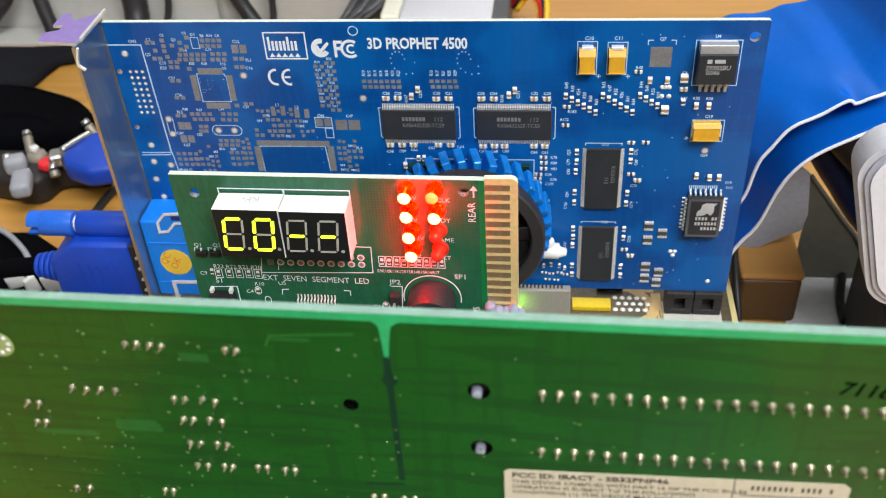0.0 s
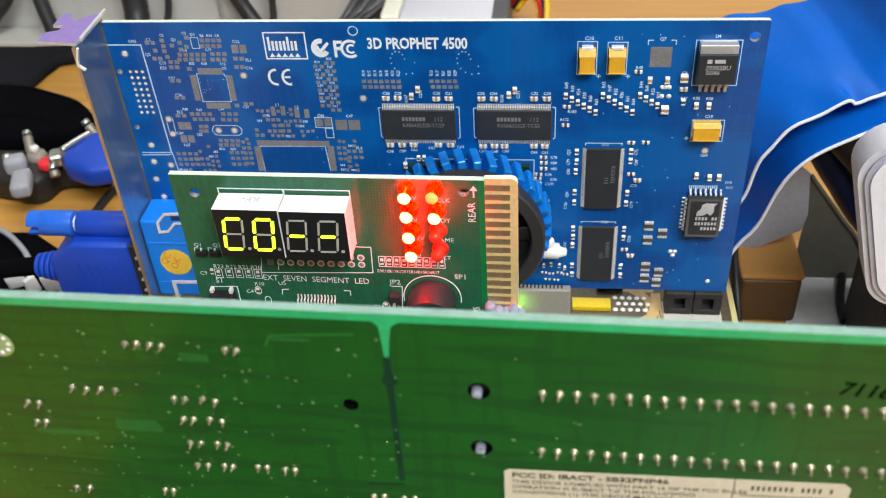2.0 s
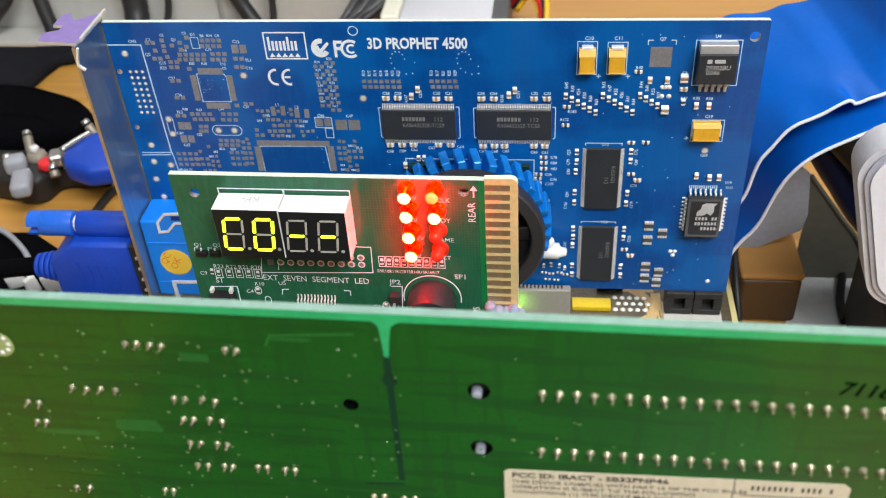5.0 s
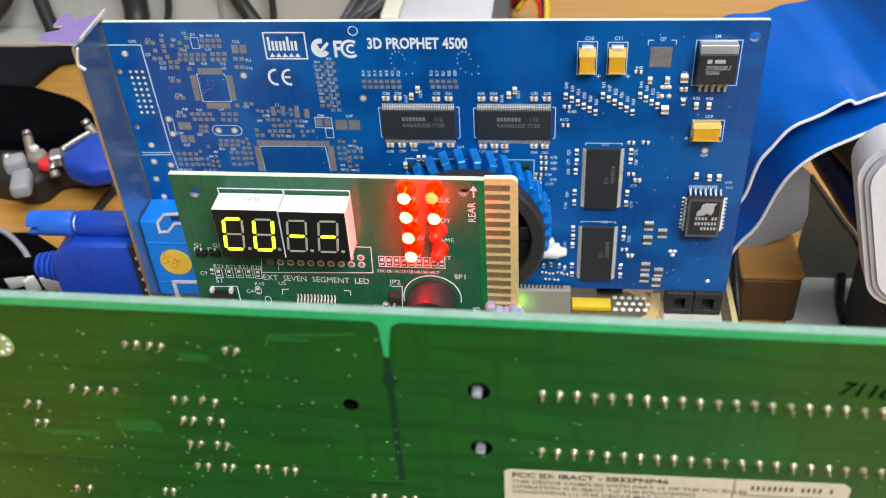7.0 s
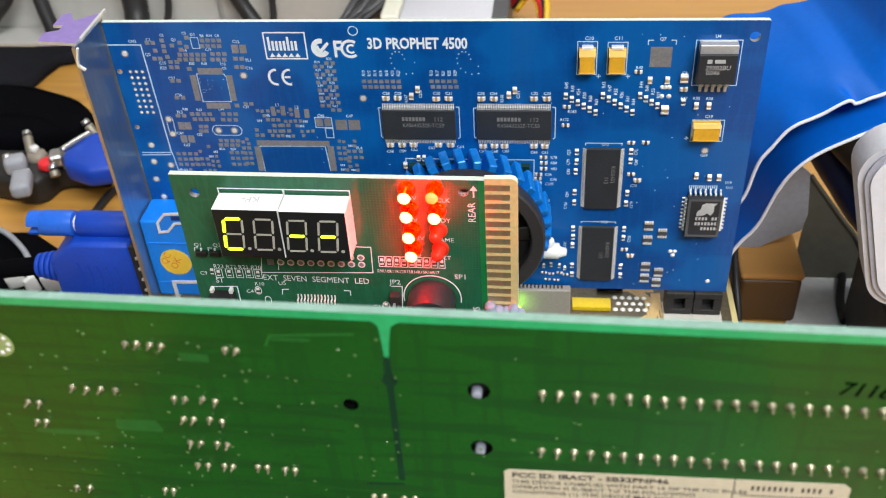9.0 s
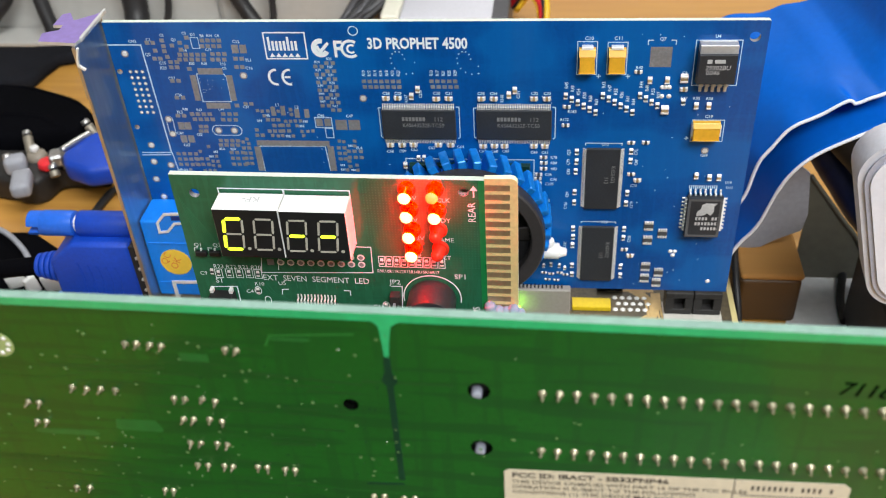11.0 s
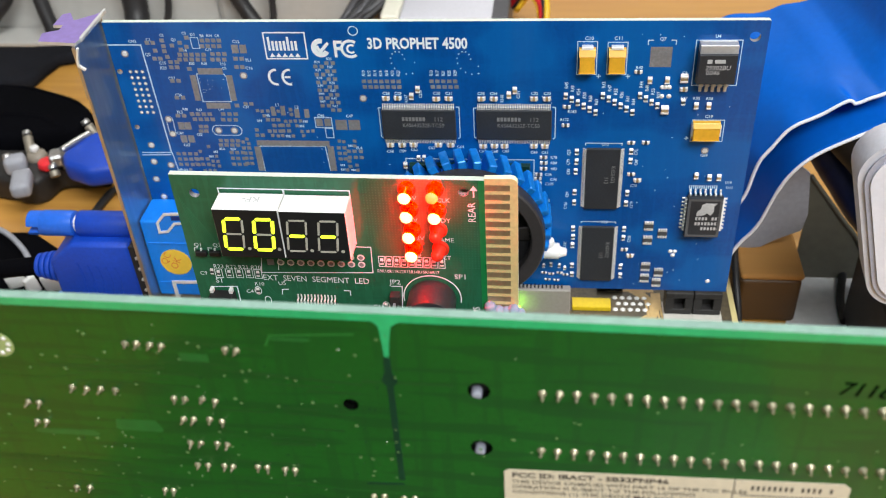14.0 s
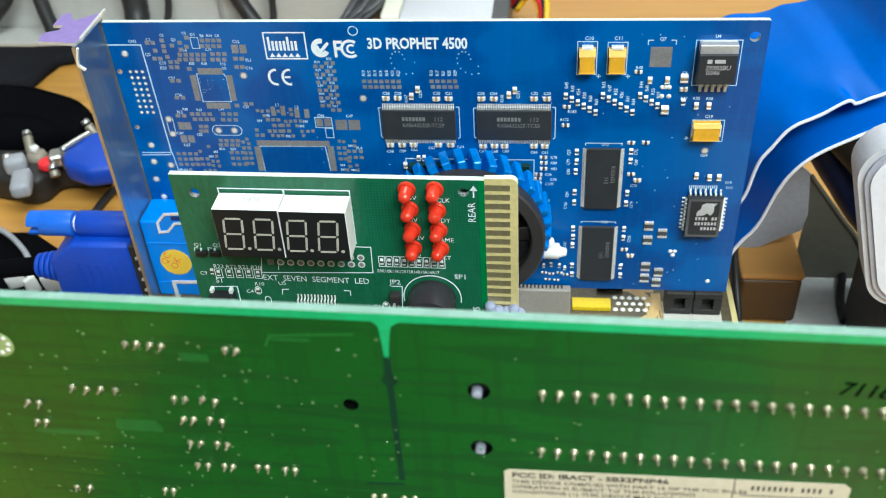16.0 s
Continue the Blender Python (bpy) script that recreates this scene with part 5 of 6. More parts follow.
# jumper and two small transistors
j0 = (92.0, 65.0)
jm = part("jumper", box(bmesh.new(), j0[0] - 1.2, j0[0] + 1.3, -2.6, -0.1, j0[1] - 3.4, j0[1] + 3.6, 0.3, 2), HEADER, post, "black two-pin jumper")
part("pin", box(bmesh.new(), j0[0] - 0.32, j0[0] + 0.32, -4.2, -0.1, j0[1] + 1.0, j0[1] + 1.64, 0.08), PAD, jm)
part("pin", box(bmesh.new(), j0[0] - 0.32, j0[0] + 0.32, -4.2, -0.1, j0[1] - 1.54, j0[1] - 0.9, 0.08), PAD, jm)
for x, z in ((44.5, 79.2), (48.0, 79.3)):
    tr = part("transistor", box(bmesh.new(), x - 1.4, x + 1.4, -1.1, -0.05, z - 0.7, z + 0.7, 0.12), BLACK, post)
    part("leg", box(bmesh.new(), x - 0.2, x + 0.2, -0.5, -0.02, z + 0.6, z + 1.3), TIN, tr)
    strip_b = strip(bmesh.new(), [(x - 1.8, z + 0.2), (x - 1.8, z + 1.2), (x - 0.8, z + 1.2)], 0.2, -0.03, 0)
    part("print", strip_b, SILK, tr)
# pale grey blob of putty on the finger strip's lower end
lump = bmesh.new()
for dx, dz, r in ((-3.2, 1.6, 1.5), (-1.2, 0.4, 1.5), (0.8, 0.2, 1.5), (2.6, 0.8, 1.6), (4.2, 0.0, 1.3)):
    bmesh.ops.create_icosphere(lump, subdivisions=2, radius=r, matrix=Matrix.Translation((118.8 + dx, -1.0, (120.0, 63.5)[1] + dz)))
part("putty", lump, PUTTY, post, "pale grey soft putty", round_over=60)

# ---- solder side of the green sound card ----
TOP = 134.2
bm = bmesh.new()
prism(bm, [(22.2, TOP - 0.02), (22.2, TOP - 1.5), (104.6, TOP - 1.5), (105.5, TOP - 2.4), (105.75, TOP - 5.0), (105.9, TOP - 8.6), (106.6, TOP - 8.6), (106.95, TOP - 5.0), (107.4, TOP - 2.4), (108.6, TOP - 1.5), (211.8, TOP - 1.5), (211.8, TOP - 0.02)], -0.03, 0)
part("edge_strip", bm, GREEN_PALE, green, "pale green strip along the upper edge")
part("dark_track", prism(bmesh.new(), [(105.7, 125.5), (106.8, 125.5), (106.95, 97.0), (105.95, 97.0)], -0.03, 0), GREEN_DARK, green)
part("dark_track", prism(bmesh.new(), [(105.0, 120.6), (105.9, 119.3), (106.8, 119.3), (107.6, 120.5), (106.7, 122.6), (105.8, 122.6)], -0.036, 0), GREEN_DARK, green)
part("dark_track", strip(bmesh.new(), [(100.4, 95.6), (106.7, 96.0)], 0.55, -0.03, 0), GREEN_DARK, green)
bm = cyl(bmesh.new(), (0, 0, 0), "-y", 0.70, 0.65, 14, 0.32)
cyl(bm, (0, -0.5, -0.05), "-y", 0.28, 1.0, 10, 0.22)
JOINT = mesh_of("solder_joint", bm, JOINT_TIN)
for p in JOINT.polygons:
    p.use_smooth = True
JOINT.set_sharp_from_angle(angle=radians(40))
for z in (119.72, 106.68):
    for k in range(30):
        part("solder_joint", JOINT, None, green, at=mm(129.28 + 2.54 * k, 0, z + random.uniform(-0.12, 0.12), random.uniform(-10, 6), 0, random.uniform(-8, 8)))
bm = cyl(bmesh.new(), (0, 0, 0), "-y", 0.62, 0.45, 12, 0.3)
cyl(bm, (0.12, -0.35, -0.1), "-y", 0.22, 0.9, 8, 0.18)
JOINT_S = mesh_of("solder_joint", bm, JOINT_TIN)
for p in JOINT_S.polygons:
    p.use_smooth = True
JOINT_S.set_sharp_from_angle(angle=radians(40))
for group in (((45.1, 111.1), (46.9, 111.0), (45.1, 106.3), (46.8, 106.4), (54.0, 115.2), (56.4, 115.0), (58.8, 115.2), (61.3, 115.1), (65.7, 125.7), (67.5, 125.8), (69.6, 125.7), (71.4, 125.6), (81.5, 125.5), (83.2, 125.4)),
              ((70.8, 113.9), (72.6, 113.9), (75.5, 114.1), (77.6, 113.8), (71.3, 109.1), (73.0, 109.1), (75.8, 109.4), (77.8, 109.0), (71.2, 103.2), (73.0, 103.3), (75.9, 103.4), (77.6, 103.4), (71.3, 97.6), (73.1, 97.6)),
              ((76.0, 97.7), (77.5, 97.7), (81.9, 98.0), (83.5, 98.0), (86.6, 97.9), (88.3, 97.8), (47.0, 89.1), (49.5, 89.2), (63.7, 90.0), (65.2, 89.9), (101.2, 92.2), (103.0, 92.4), (106.4, 92.3), (108.3, 92.4))):
    for x, z in group:
        part("solder_joint", JOINT_S, None, green, at=mm(x, 0, z, random.uniform(-16, 8), 0, random.uniform(-14, 14)))
# tracks that show through the mask, and one looped outline
tb = bmesh.new()
for k in range(34):
    x, z = random.uniform(30, 96), random.uniform(84, 128)
    ln, dz = random.uniform(4, 22), random.choice((0, 0, 0, 1.2, -0.9))
    strip(tb, [(x, z), (x + ln * 0.6, z), (x + ln, z + dz)], random.choice((0.18, 0.25, 0.4)), -0.02, 0)
for k in range(7):
    z = (38.2, 96.9)[1] - k * 0.55
    strip(tb, [(26, z + 0.6), (48 + k, z + 0.5), (60 + 2 * k, z - 0.3)], 0.2, -0.02, 0)
for (xa, za), (xb, zb), w in (((49.9, 120.0), (70.7, 120.7), 0.9), ((56, 119.2), (76, 119.6), 0.5), ((79.9, 121.0), (101.9, 119.3), 0.5), ((101.9, 120.1), (115.8, 120.3), 0.6), ((88.5, 113.1), (94, 113.0), 0.7), ((89, 111.9), (96.5, 111.8), 0.4),
                              ((85.2, 104.3), (92.8, 104.6), 0.8), ((84, 105.6), (95, 105.8), 0.35), ((34.8, 96.1), (58.8, 96.4), 0.5), ((40, 93.0), (61.8, 92.1), 0.55), ((44, 90.8), (66, 90.2), 0.35), ((86.5, 108.8), (98, 108.4), 0.45)):
    strip(tb, [(xa, za), (xb, zb)], w, -0.024, 0)
tagged(part("track_pattern", tb, mat("shaded_green_mask", (0.008, 0.072, 0.010), 0.36, 0, 0.15, 500, 40, 0.02, spec=0.32), green), kind="stuff")
lo_ = (88.0, 126.7), (88.9, 128.8), (101.7, 129.9)
part("loop_track", strip(bmesh.new(), list(lo_), 0.35, -0.02, 0), mat("light_green_mask", (0.012, 0.16, 0.022), 0.36, 0, 0.15, 500, 40, 0.02), green)
TEAL = mat("teal_green_mask", (0.006, 0.125, 0.019), 0.36, 0, 0.15, 500, 40, 0.02)
part("copper_patch", box(bmesh.new(), 73.8, 78.4, -0.02, 0, 122.5, 124.2, 0.004), TEAL, green)
for x0_, x1_, z0_, z1_ in ((58.9, 67.2, 105.4, 108.2), (44.0, 55.6, 103.4, 104.8), (88.4, 95.1, 127.9, 128.6)):
    part("copper_patch", prism(bmesh.new(), [(x0_, z0_ + 0.4), (x0_ + 0.8, z0_), (x1_ - 0.5, z0_), (x1_, z0_ + 0.5), (x1_ - 0.9, z1_), (x0_ + 0.5, z1_ - 0.2)], -0.016, 0), TEAL, green)
vb = bmesh.new()
for k in range(240):
    x = random.uniform(30, 108) if k < 190 else random.uniform(108, 190)
    z = random.uniform(70, 130)
    cyl(vb, (x, 0, z), "-y", random.uniform(0.16, 0.36), 0.1, 9, 0.12)
tagged(part("via_pattern", vb, mat("mask_covered_via", (0.09, 0.19, 0.06), 0.35, 0, 0.25, 900, 60, 0.02, 0.3), green), kind="stuff")
sk = bmesh.new()
for k in range(70):
    cyl(sk, (random.uniform(30, 105), 0, random.uniform(84, 126)), "-y", random.uniform(0.08, 0.2), 0.04, 7)
tagged(part("fleck_pattern", sk, GREEN_DARK, green), kind="stuff")
# mounting pegs that show in their holes
PEG = mat("grey_plastic_peg", (0.30, 0.32, 0.38), 0.4, 0, 0.1, 900, 60, 0.03)
for x, z in ((119.7, 118.8), (119.9, 105.8)):
    part("peg", cyl(bmesh.new(), (x - 0.35, 3.0, z - 0.95), "-y", 0.85, 2.9, 16, bev=0.35), PEG, green, "grey plastic peg in its hole")
sp_ = part("screw_pad", cyl(bmesh.new(), (44.2, 0, 124.2), "-y", 2.7, 0.06, 28), mat("pale_olive_tinned_pad", (0.30, 0.40, 0.16), 0.45, 0.15, 0.25, 700, 120, 0.2), green, "pale olive screw pad")
for k in range(9):
    part("solder_dot", cyl(bmesh.new(), (44.2 + 1.9 * math.cos(k * 0.7), -0.05, 124.2 + 1.9 * math.sin(k * 0.7)), "-y", 0.42, 0.2, 10, 0.25), TIN, sp_)
# unseen black blocks added behind the board to keep its holes dark
for x, z in ((99.7, 114.8), (119.8, 119.4), (119.9, 106.5)):
    part("rear_component", box(bmesh.new(), x - 6, x + 6, 1.75, 7, z - 5, z + 4, 0.2), BLACK, green)
# paper label and handwritten number
l0, l1 = (123.4, 101.6), (176.7, 103.1)
lab = part("paper_label", prism(bmesh.new(), [(l0[0] + 0.6, l0[1]), (l1[0] - 1.0, l1[1]), (l1[0], l1[1] - 1.0), (l1[0], 74), (l0[0], 74), (l0[0], l0[1] - 0.6)], -0.12, 0), LABEL_W, green, "cream paper label with small dark print")
sl = (l1[1] - l0[1]) / (l1[0] - l0[0])
tn = math.degrees(math.atan(sl))
bm = letters(bmesh.new(), "FCC ID: IBACT - SB32PNP46", l0[0] + 1.2, l0[1] - 1.75, 1.1, -0.135, tn, squeeze=1.28, bold=0.05)
for r, text in enumerate(("THIS DEVICE COMPLIES WITH PART 15 OF THE FCC RULES", "OPERATION IS SUBJECT TO THE FOLLOWING", "CONDITIONS (1) THIS DEVICE MAY NOT CAUSE")):
    letters(bm, text, l0[0] + 1.2, l0[1] - 3.25 - r * 1.3, 0.8, -0.135, tn, squeeze=1.22, bold=0.012)
for k in range(15):
    if k not in (8, 13):
        box(bm, 162.0 + k * 0.84, 162.4 + k * 0.84, -0.14, -0.1, 100.35 + k * 0.84 * sl, 101.45 + k * 0.84 * sl)
strip(bm, [(159.4, 102.9), (159.2, 74)], 0.18, -0.14, -0.1)
strip(bm, [(160.6, 99.0), (175.4, 99.5)], 0.2, -0.14, -0.1)
part("label_print", bm, INK, lab, "dark small print")
bm = letters(bmesh.new(), "7116", 170.6, 122.8, 2.5, -0.05, turn=-4, squeeze=1.0, lean=0.22, thick=0.02, bold=0.05)
part("handwriting", bm, MARKER_AND_SHADE, green, "black stamped number")

# ---- on the motherboard behind the slot ----
gl = thing("power_light", mm(119.6, -7.6, 0), "small green power light on the motherboard", "indicator light")
part("housing", box(bmesh.new(), -1.6, 1.6, -1.2, 1.2, 0, 7.2, 0.2), SLOT_W, gl)
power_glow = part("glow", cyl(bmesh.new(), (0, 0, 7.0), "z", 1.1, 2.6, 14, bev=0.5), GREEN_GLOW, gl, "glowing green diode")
yb = thing("yellow_block", mm(0, 0, 0), "yellow plastic block on the motherboard", "connector")
part("body", box(bmesh.new(), 137.9, 151.0, (144, 2)[1], (144, 7)[1], 0, 1.8, 0.3, 2), YELLOW, yb)
for k, x in enumerate((168.7, 178.0)):
    c = thing("pin_header", mm(x, 5.0, 0), "black plastic power header with a square opening", "connector", "power headers")
    bm = bmesh.new()
    w = 9.0
    box(bm, 0, w, -4.2, -1.0, 0, 3.0, 0.2)
    box(bm, 0, w, -4.2, -1.0, 7.6, 10.0, 0.2)
    box(bm, 0, 2.6, -4.2, -1.0, 3.0, 7.6)
    box(bm, 6.4, w, -4.2, -1.0, 3.0, 7.6)
    box(bm, 0, w, -1.0, 1.6, 0, 10.0, 0.2)
    part("housing", bm, HEADER, c)
    part("base", box(bmesh.new(), -0.4, 9.5, -7.4, 2, 0, 0.8, 0.2), SLOT_W, c)
for i in range(5):
    for j in range(3):
        x, y = 152.6 + i * 2.5 + (j % 2) * 1.1, 3.2 + j * 3.0
        part("solder_joint", cyl(bmesh.new(), (x, y, 0), "z", 0.9, 0.5, 10, 0.4), TIN, mobo)
TRACK = mat("tan_covered_copper", (0.55, 0.37, 0.15), 0.4, 0, 0.2, 700, 60, 0.04, 0.2)
bm = bmesh.new()
for k in range(6):
    strip(bm, [(152 + k * 1.3, 18), (163 + k * 1.2, 8 - k), (165 + k * 1.2, -20)], 0.75, -0.05, 0)
for k in range(7):
    strip(bm, [(136, -2.5 - k * 1.6), (160, -2.5 - k * 1.6), (163, 0.5 - k * 1.6)], 1.1, -0.05, 0)
strip(bm, [(139, -7), (156, -7), (164, -2), (166.5, 6), (166.5, 12)], 3.2, -0.08, 0)
strip(bm, [(150, 15), (166, 15)], 5.0, -0.07, 0)
me = mesh_of("track_pattern", bm, TRACK)
me.transform(pose(0, 0, 0, -90) @ Matrix.Diagonal((1, 1, 1, 1)))
tagged(part("track_pattern", me, None, mobo), kind="stuff")
part("print", box(bmesh.new(), 169, 187, -12.6, -9.0, 0, 0.05), SILK, mobo)
part("board_edge_strip", box(bmesh.new(), 191.0, 192.8, -60, 59, 0, 0.06), FR4, mobo)
bh = thing("black_header", mm(0, 0, 0), "small black header block on the motherboard", "connector")
part("body", box(bmesh.new(), 146.6, 155.4, 12.5, 16.5, 0, 4.0, 0.3), BLACK, bh)


# ---- ribbon cables ----
def ribbon(label, near, across, strands, m, sag=3.0, group="ribbon cables", far=None):
    """A flat cable of round strands laid side by side along a smooth path; its first strand is white."""
    path = smooth(near, 7)
    away = smooth(far, 7) if far else None
    calm = [sum(path[max(0, i - 12):i + 13], Vector()) / len(path[max(0, i - 12):i + 13]) for i in range(len(path))]
    rb = thing("ribbon_cable", mm(0, 0, 0), label, "cable", group)
    ac = Vector(across)
    step = ac / strands
    bm = bmesh.new()
    sub = 2
    nn = strands * sub
    rows_ = []
    for i, p in enumerate(path):
        d = (calm[min(i + 1, len(path) - 1)] - calm[max(i - 1, 0)]).normalized()
        if away:
            ac = away[i] - calm[i]
        nrm = d.cross(ac).normalized()
        if nrm.z < 0:
            nrm = -nrm
        row = []
        for k in range(nn + 1):
            t = k / nn
            u = min(1.0, t * 4.5)
            q = p * (1 - u) + calm[i] * u
            off = math.sin(math.pi * t) * sag + (0.3 if k % 2 else 0.0)
            row.append((q + ac * t + nrm * off, q + ac * t + nrm * (off - 0.7 - (0.22 if k % 2 else 0))))
        rows_.append(row)
    up_ = [[bm.verts.new(a) for a, _ in row] for row in rows_]
    dn = [[bm.verts.new(b) for _, b in row] for row in rows_]
    for i in range(len(path) - 1):
        for k in range(nn):
            bm.faces.new((up_[i][k], up_[i + 1][k], up_[i + 1][k + 1], up_[i][k + 1])).smooth = True
            bm.faces.new((dn[i][k], dn[i][k + 1], dn[i + 1][k + 1], dn[i + 1][k])).smooth = True
        bm.faces.new((up_[i][nn], up_[i + 1][nn], dn[i + 1][nn], dn[i][nn]))
        bm.faces.new((up_[i][0], dn[i][0], dn[i + 1][0], up_[i + 1][0]))
    part("flat_cable", bm, m, rb)
    tb = tube(bmesh.new(), [tuple(q - step * 0.4) for q in path[::3]], 0.56, 8)
    part("edge_wire", tb, RIBBON_W, rb, "white marker wire along the edge")
    return rb


def edge(y, *pairs):
    return [(x, y, z) for x, z in pairs]


ribbon("bright blue flat ribbon cable arching over another", edge(20, (186, 30), (192.2, 35.1), (195.1, 48.9), (198.5, 55.4), (203.3, 62.7), (210.9, 67.2), (218.2, 72.3), (220.7, 71.4), (224.6, 73.3), (228.7, 75.1), (236, 80.5), (243, 96)), (-6, 62, 5), 44, RIBBON, 3.0, "ribbon cables",
       edge(85, (166, 40), (176, 52), (182.7, 62.0), (189.9, 68.6), (195.7, 69.9), (200.6, 69.9), (205.3, 71.1), (209.8, 73.2), (216.4, 74.3), (221.5, 76.6), (227.5, 84.0), (233, 99)))
ribbon("bright blue flat ribbon cable curving to the motherboard", edge(14, (186, 2), (190.8, 18.8), (197.0, 29.1), (200.8, 41.6), (204.4, 49.7), (210.1, 56.3), (219.0, 62.1), (229.0, 67.2), (242.8, 71.6), (315, 70)), (-3, 52, 7), 40, RIBBON, 1.5)

# white rounded slab standing on a black block at the board's side
slab = thing("adapter_box", mm(210.2, -20, 79.5, 0, -15.0, -4), "pale lavender-white rounded plastic box with a grey rim", "box")


def rounded(w, h, r, n=8):
    pts = []
    for cx, cz, a in ((w - r, -r, 0), (r, -r, 90), (r, -h + r, 180), (w - r, -h + r, 270)):
        pts += [(cx + r * math.cos(radians(a + 90 * i / n)), cz + r * math.sin(radians(a + 90 * i / n))) for i in range(n + 1)]
    return pts


bm = prism(bmesh.new(), rounded(70, 58, 11), 0.6, 12)
part("rim", bm, GREY_RIM, slab, "grey rim", round_over=40)
bm = prism(bmesh.new(), [(x * 0.915 + 3.0, z * 0.9 - 2.9) for x, z in rounded(70, 58, 11)], -0.8, 0.6)
part("front", bm, LAV, slab, round_over=40)
bm = prism(bmesh.new(), [(x * 0.955 + 1.6, z * 0.945 - 1.6) for x, z in rounded(70, 58, 11)], -0.2, 0.6)
part("inner_rim", bm, mat("dark_grey_groove", (0.40, 0.41, 0.50), 0.5, 0, 0.1, 700, 60, 0.04), slab, round_over=40)
blk = thing("black_power_brick", mm(0, 0, 0), "black plastic power brick on the table", "power adapter")
part("body", box(bmesh.new(), 235, 330, -24, 26, TABLE, 16, 3, 3), BLACK, blk)

# things on the table to the right, beyond the motherboard's edge
def upright_sheet(name, label, category, y, m, *pairs):
    t_ = thing(name, mm(0, 0, 0), label, category)
    part("sheet", prism(bmesh.new(), list(pairs), y, y + 1.2), m, t_)
    return t_


upright_sheet("grey_flat_cable", "grey flat cable hanging under the blue ribbon", "cable", 36, RIBBON_G, (196.3, 1.6), (203.7, 12.1), (206.6, 26.8), (212.2, 38.5), (217.0, 34.5), (219.2, 17.4), (218.1, 10.4), (209.5, 5.8), (205.1, 2.6))
upright_sheet("olive_cover", "dark olive-grey sheet leaning beside the board", "cover", 46, OLIVE, (216.4, 28.8), (220.5, 26.8), (225.3, 20.5), (242.5, -2.4), (249.9, -18.5), (237.9, -20.0), (221.7, -22.2), (221.6, -3.0), (221.9, 10.0))
oc = bpy.data.objects["olive_cover"]
part("folded_edge", tube(bmesh.new(), [(*p_[:1], 46.2, p_[1]) for p_ in ((220.5, 26.8), (225.3, 20.5), (234.5, 8.3), (242.5, -2.4), (249.9, -18.5))], 0.9, 8), OLIVE, oc)
pp = thing("paper_sheet", mm(0, 0, 0), "light grey paper lying on the table", "paper")
bm = bmesh.new()
pts = ((221, 45), (256, 54), (262, 14), (213, 12))
lo, hi = [bm.verts.new((x, y, TABLE)) for x, y in pts], [bm.verts.new((x, y, TABLE + 0.5)) for x, y in pts]
bm.faces.new(hi)
bm.faces.new(lo[::-1])
for i in range(4):
    bm.faces.new((lo[i], lo[(i + 1) % 4], hi[(i + 1) % 4], hi[i]))
bmesh.ops.recalc_face_normals(bm, faces=bm.faces)
part("sheet", bm, PAPER, pp)
bx = thing("wooden_block", mm(0, 0, 0), "wooden block beside the motherboard, its sides painted dark as shade", "wood block")
# one wood in two tones: the sides' shade is painted in dark brown
part("body", box(bmesh.new(), 196.8, 218, 21, 45, TABLE, -0.5, 1.6, 3), SHADED_WOOD, bx)
part("top", box(bmesh.new(), 196.6, 218.4, 20.6, 45.4, -0.5, 2.2, 1.3, 4), mat("matt_honey_wood", (0.52, 0.27, 0.085), 0.75, 0, 0.2, 60, 9, 0.04, stretch=(0.15, 2.2, 1), second=(0.38, 0.18, 0.05), spec=0.15), bx, "honey-coloured top, drawn as lit wood")
NAVY = mat("dark_navy_cable", (0.004, 0.012, 0.06), 0.5, 0, 0.2, 500, 40, 0.04)
tagged(part("cable", tube(bmesh.new(), [(212, 70, 44), (222, 68, 34), (236, 64, 14), (252, 60, -6), (275, 56, TABLE + 5)], 5.5, 12), NAVY), "thick dark navy cable behind the ribbon", "cable", "loose cables")
tagged(part("cable", tube(bmesh.new(), [(205, 64, 52), (222, 62, 44), (240, 58, 28), (262, 56, 4), (290, 50, TABLE + 7)], 7.0, 12), RUBBER), "thick black cable behind the ribbon", "cable", "loose cables")
# thin black line down the motherboard's edge
tagged(part("cable", tube(bmesh.new(), [(191.0, 24, 26), (192.7, 22, 15.2), (193.4, 20, 9.3), (194.1, 16, 2.5), (194.8, 10, -3.8), (196.0, 2, TABLE + 2.4)], 1.2, 10), RUBBER), "thin black tube running down the motherboard's edge", "cable", "loose cables")
tagged(part("cable", tube(bmesh.new(), [(240, 47, -18), (236, 32, -18), (235, 20, -18)], 1.6, 8), RUBBER), "thin dark cable lying on grey paper", "cable", "loose cables")

# ---- monitor plug on the bracket ----
cloth = mat("black_woven_cloth", (0.0022, 0.0023, 0.0034), 0.9, 0, 0.3, 900, 40, 0.4, spec=0.03)
CHAR = mat("charcoal_woven_cloth", (0.012, 0.0125, 0.016), 0.9, 0, 0.3, 900, 40, 0.4, spec=0.1)
plug = thing("monitor_plug", mm(0, -1.0, -4.5), "royal blue moulded monitor plug screwed to the bracket", "plug")
bm = prism(bmesh.new(), [(-5.4, 11.5), (-5.4, 41.2), (-25.0, 41.2), (-34.0, 34.2), (-34.0, 19.0), (-26, 11.5)], -13.0, 1.5)
bmesh.ops.bevel(bm, geom=list(bm.edges), offset=1.1, segments=2, affect="EDGES", profile=0.5)
part("body", bm, PLUG_BLUE, plug, round_over=50)
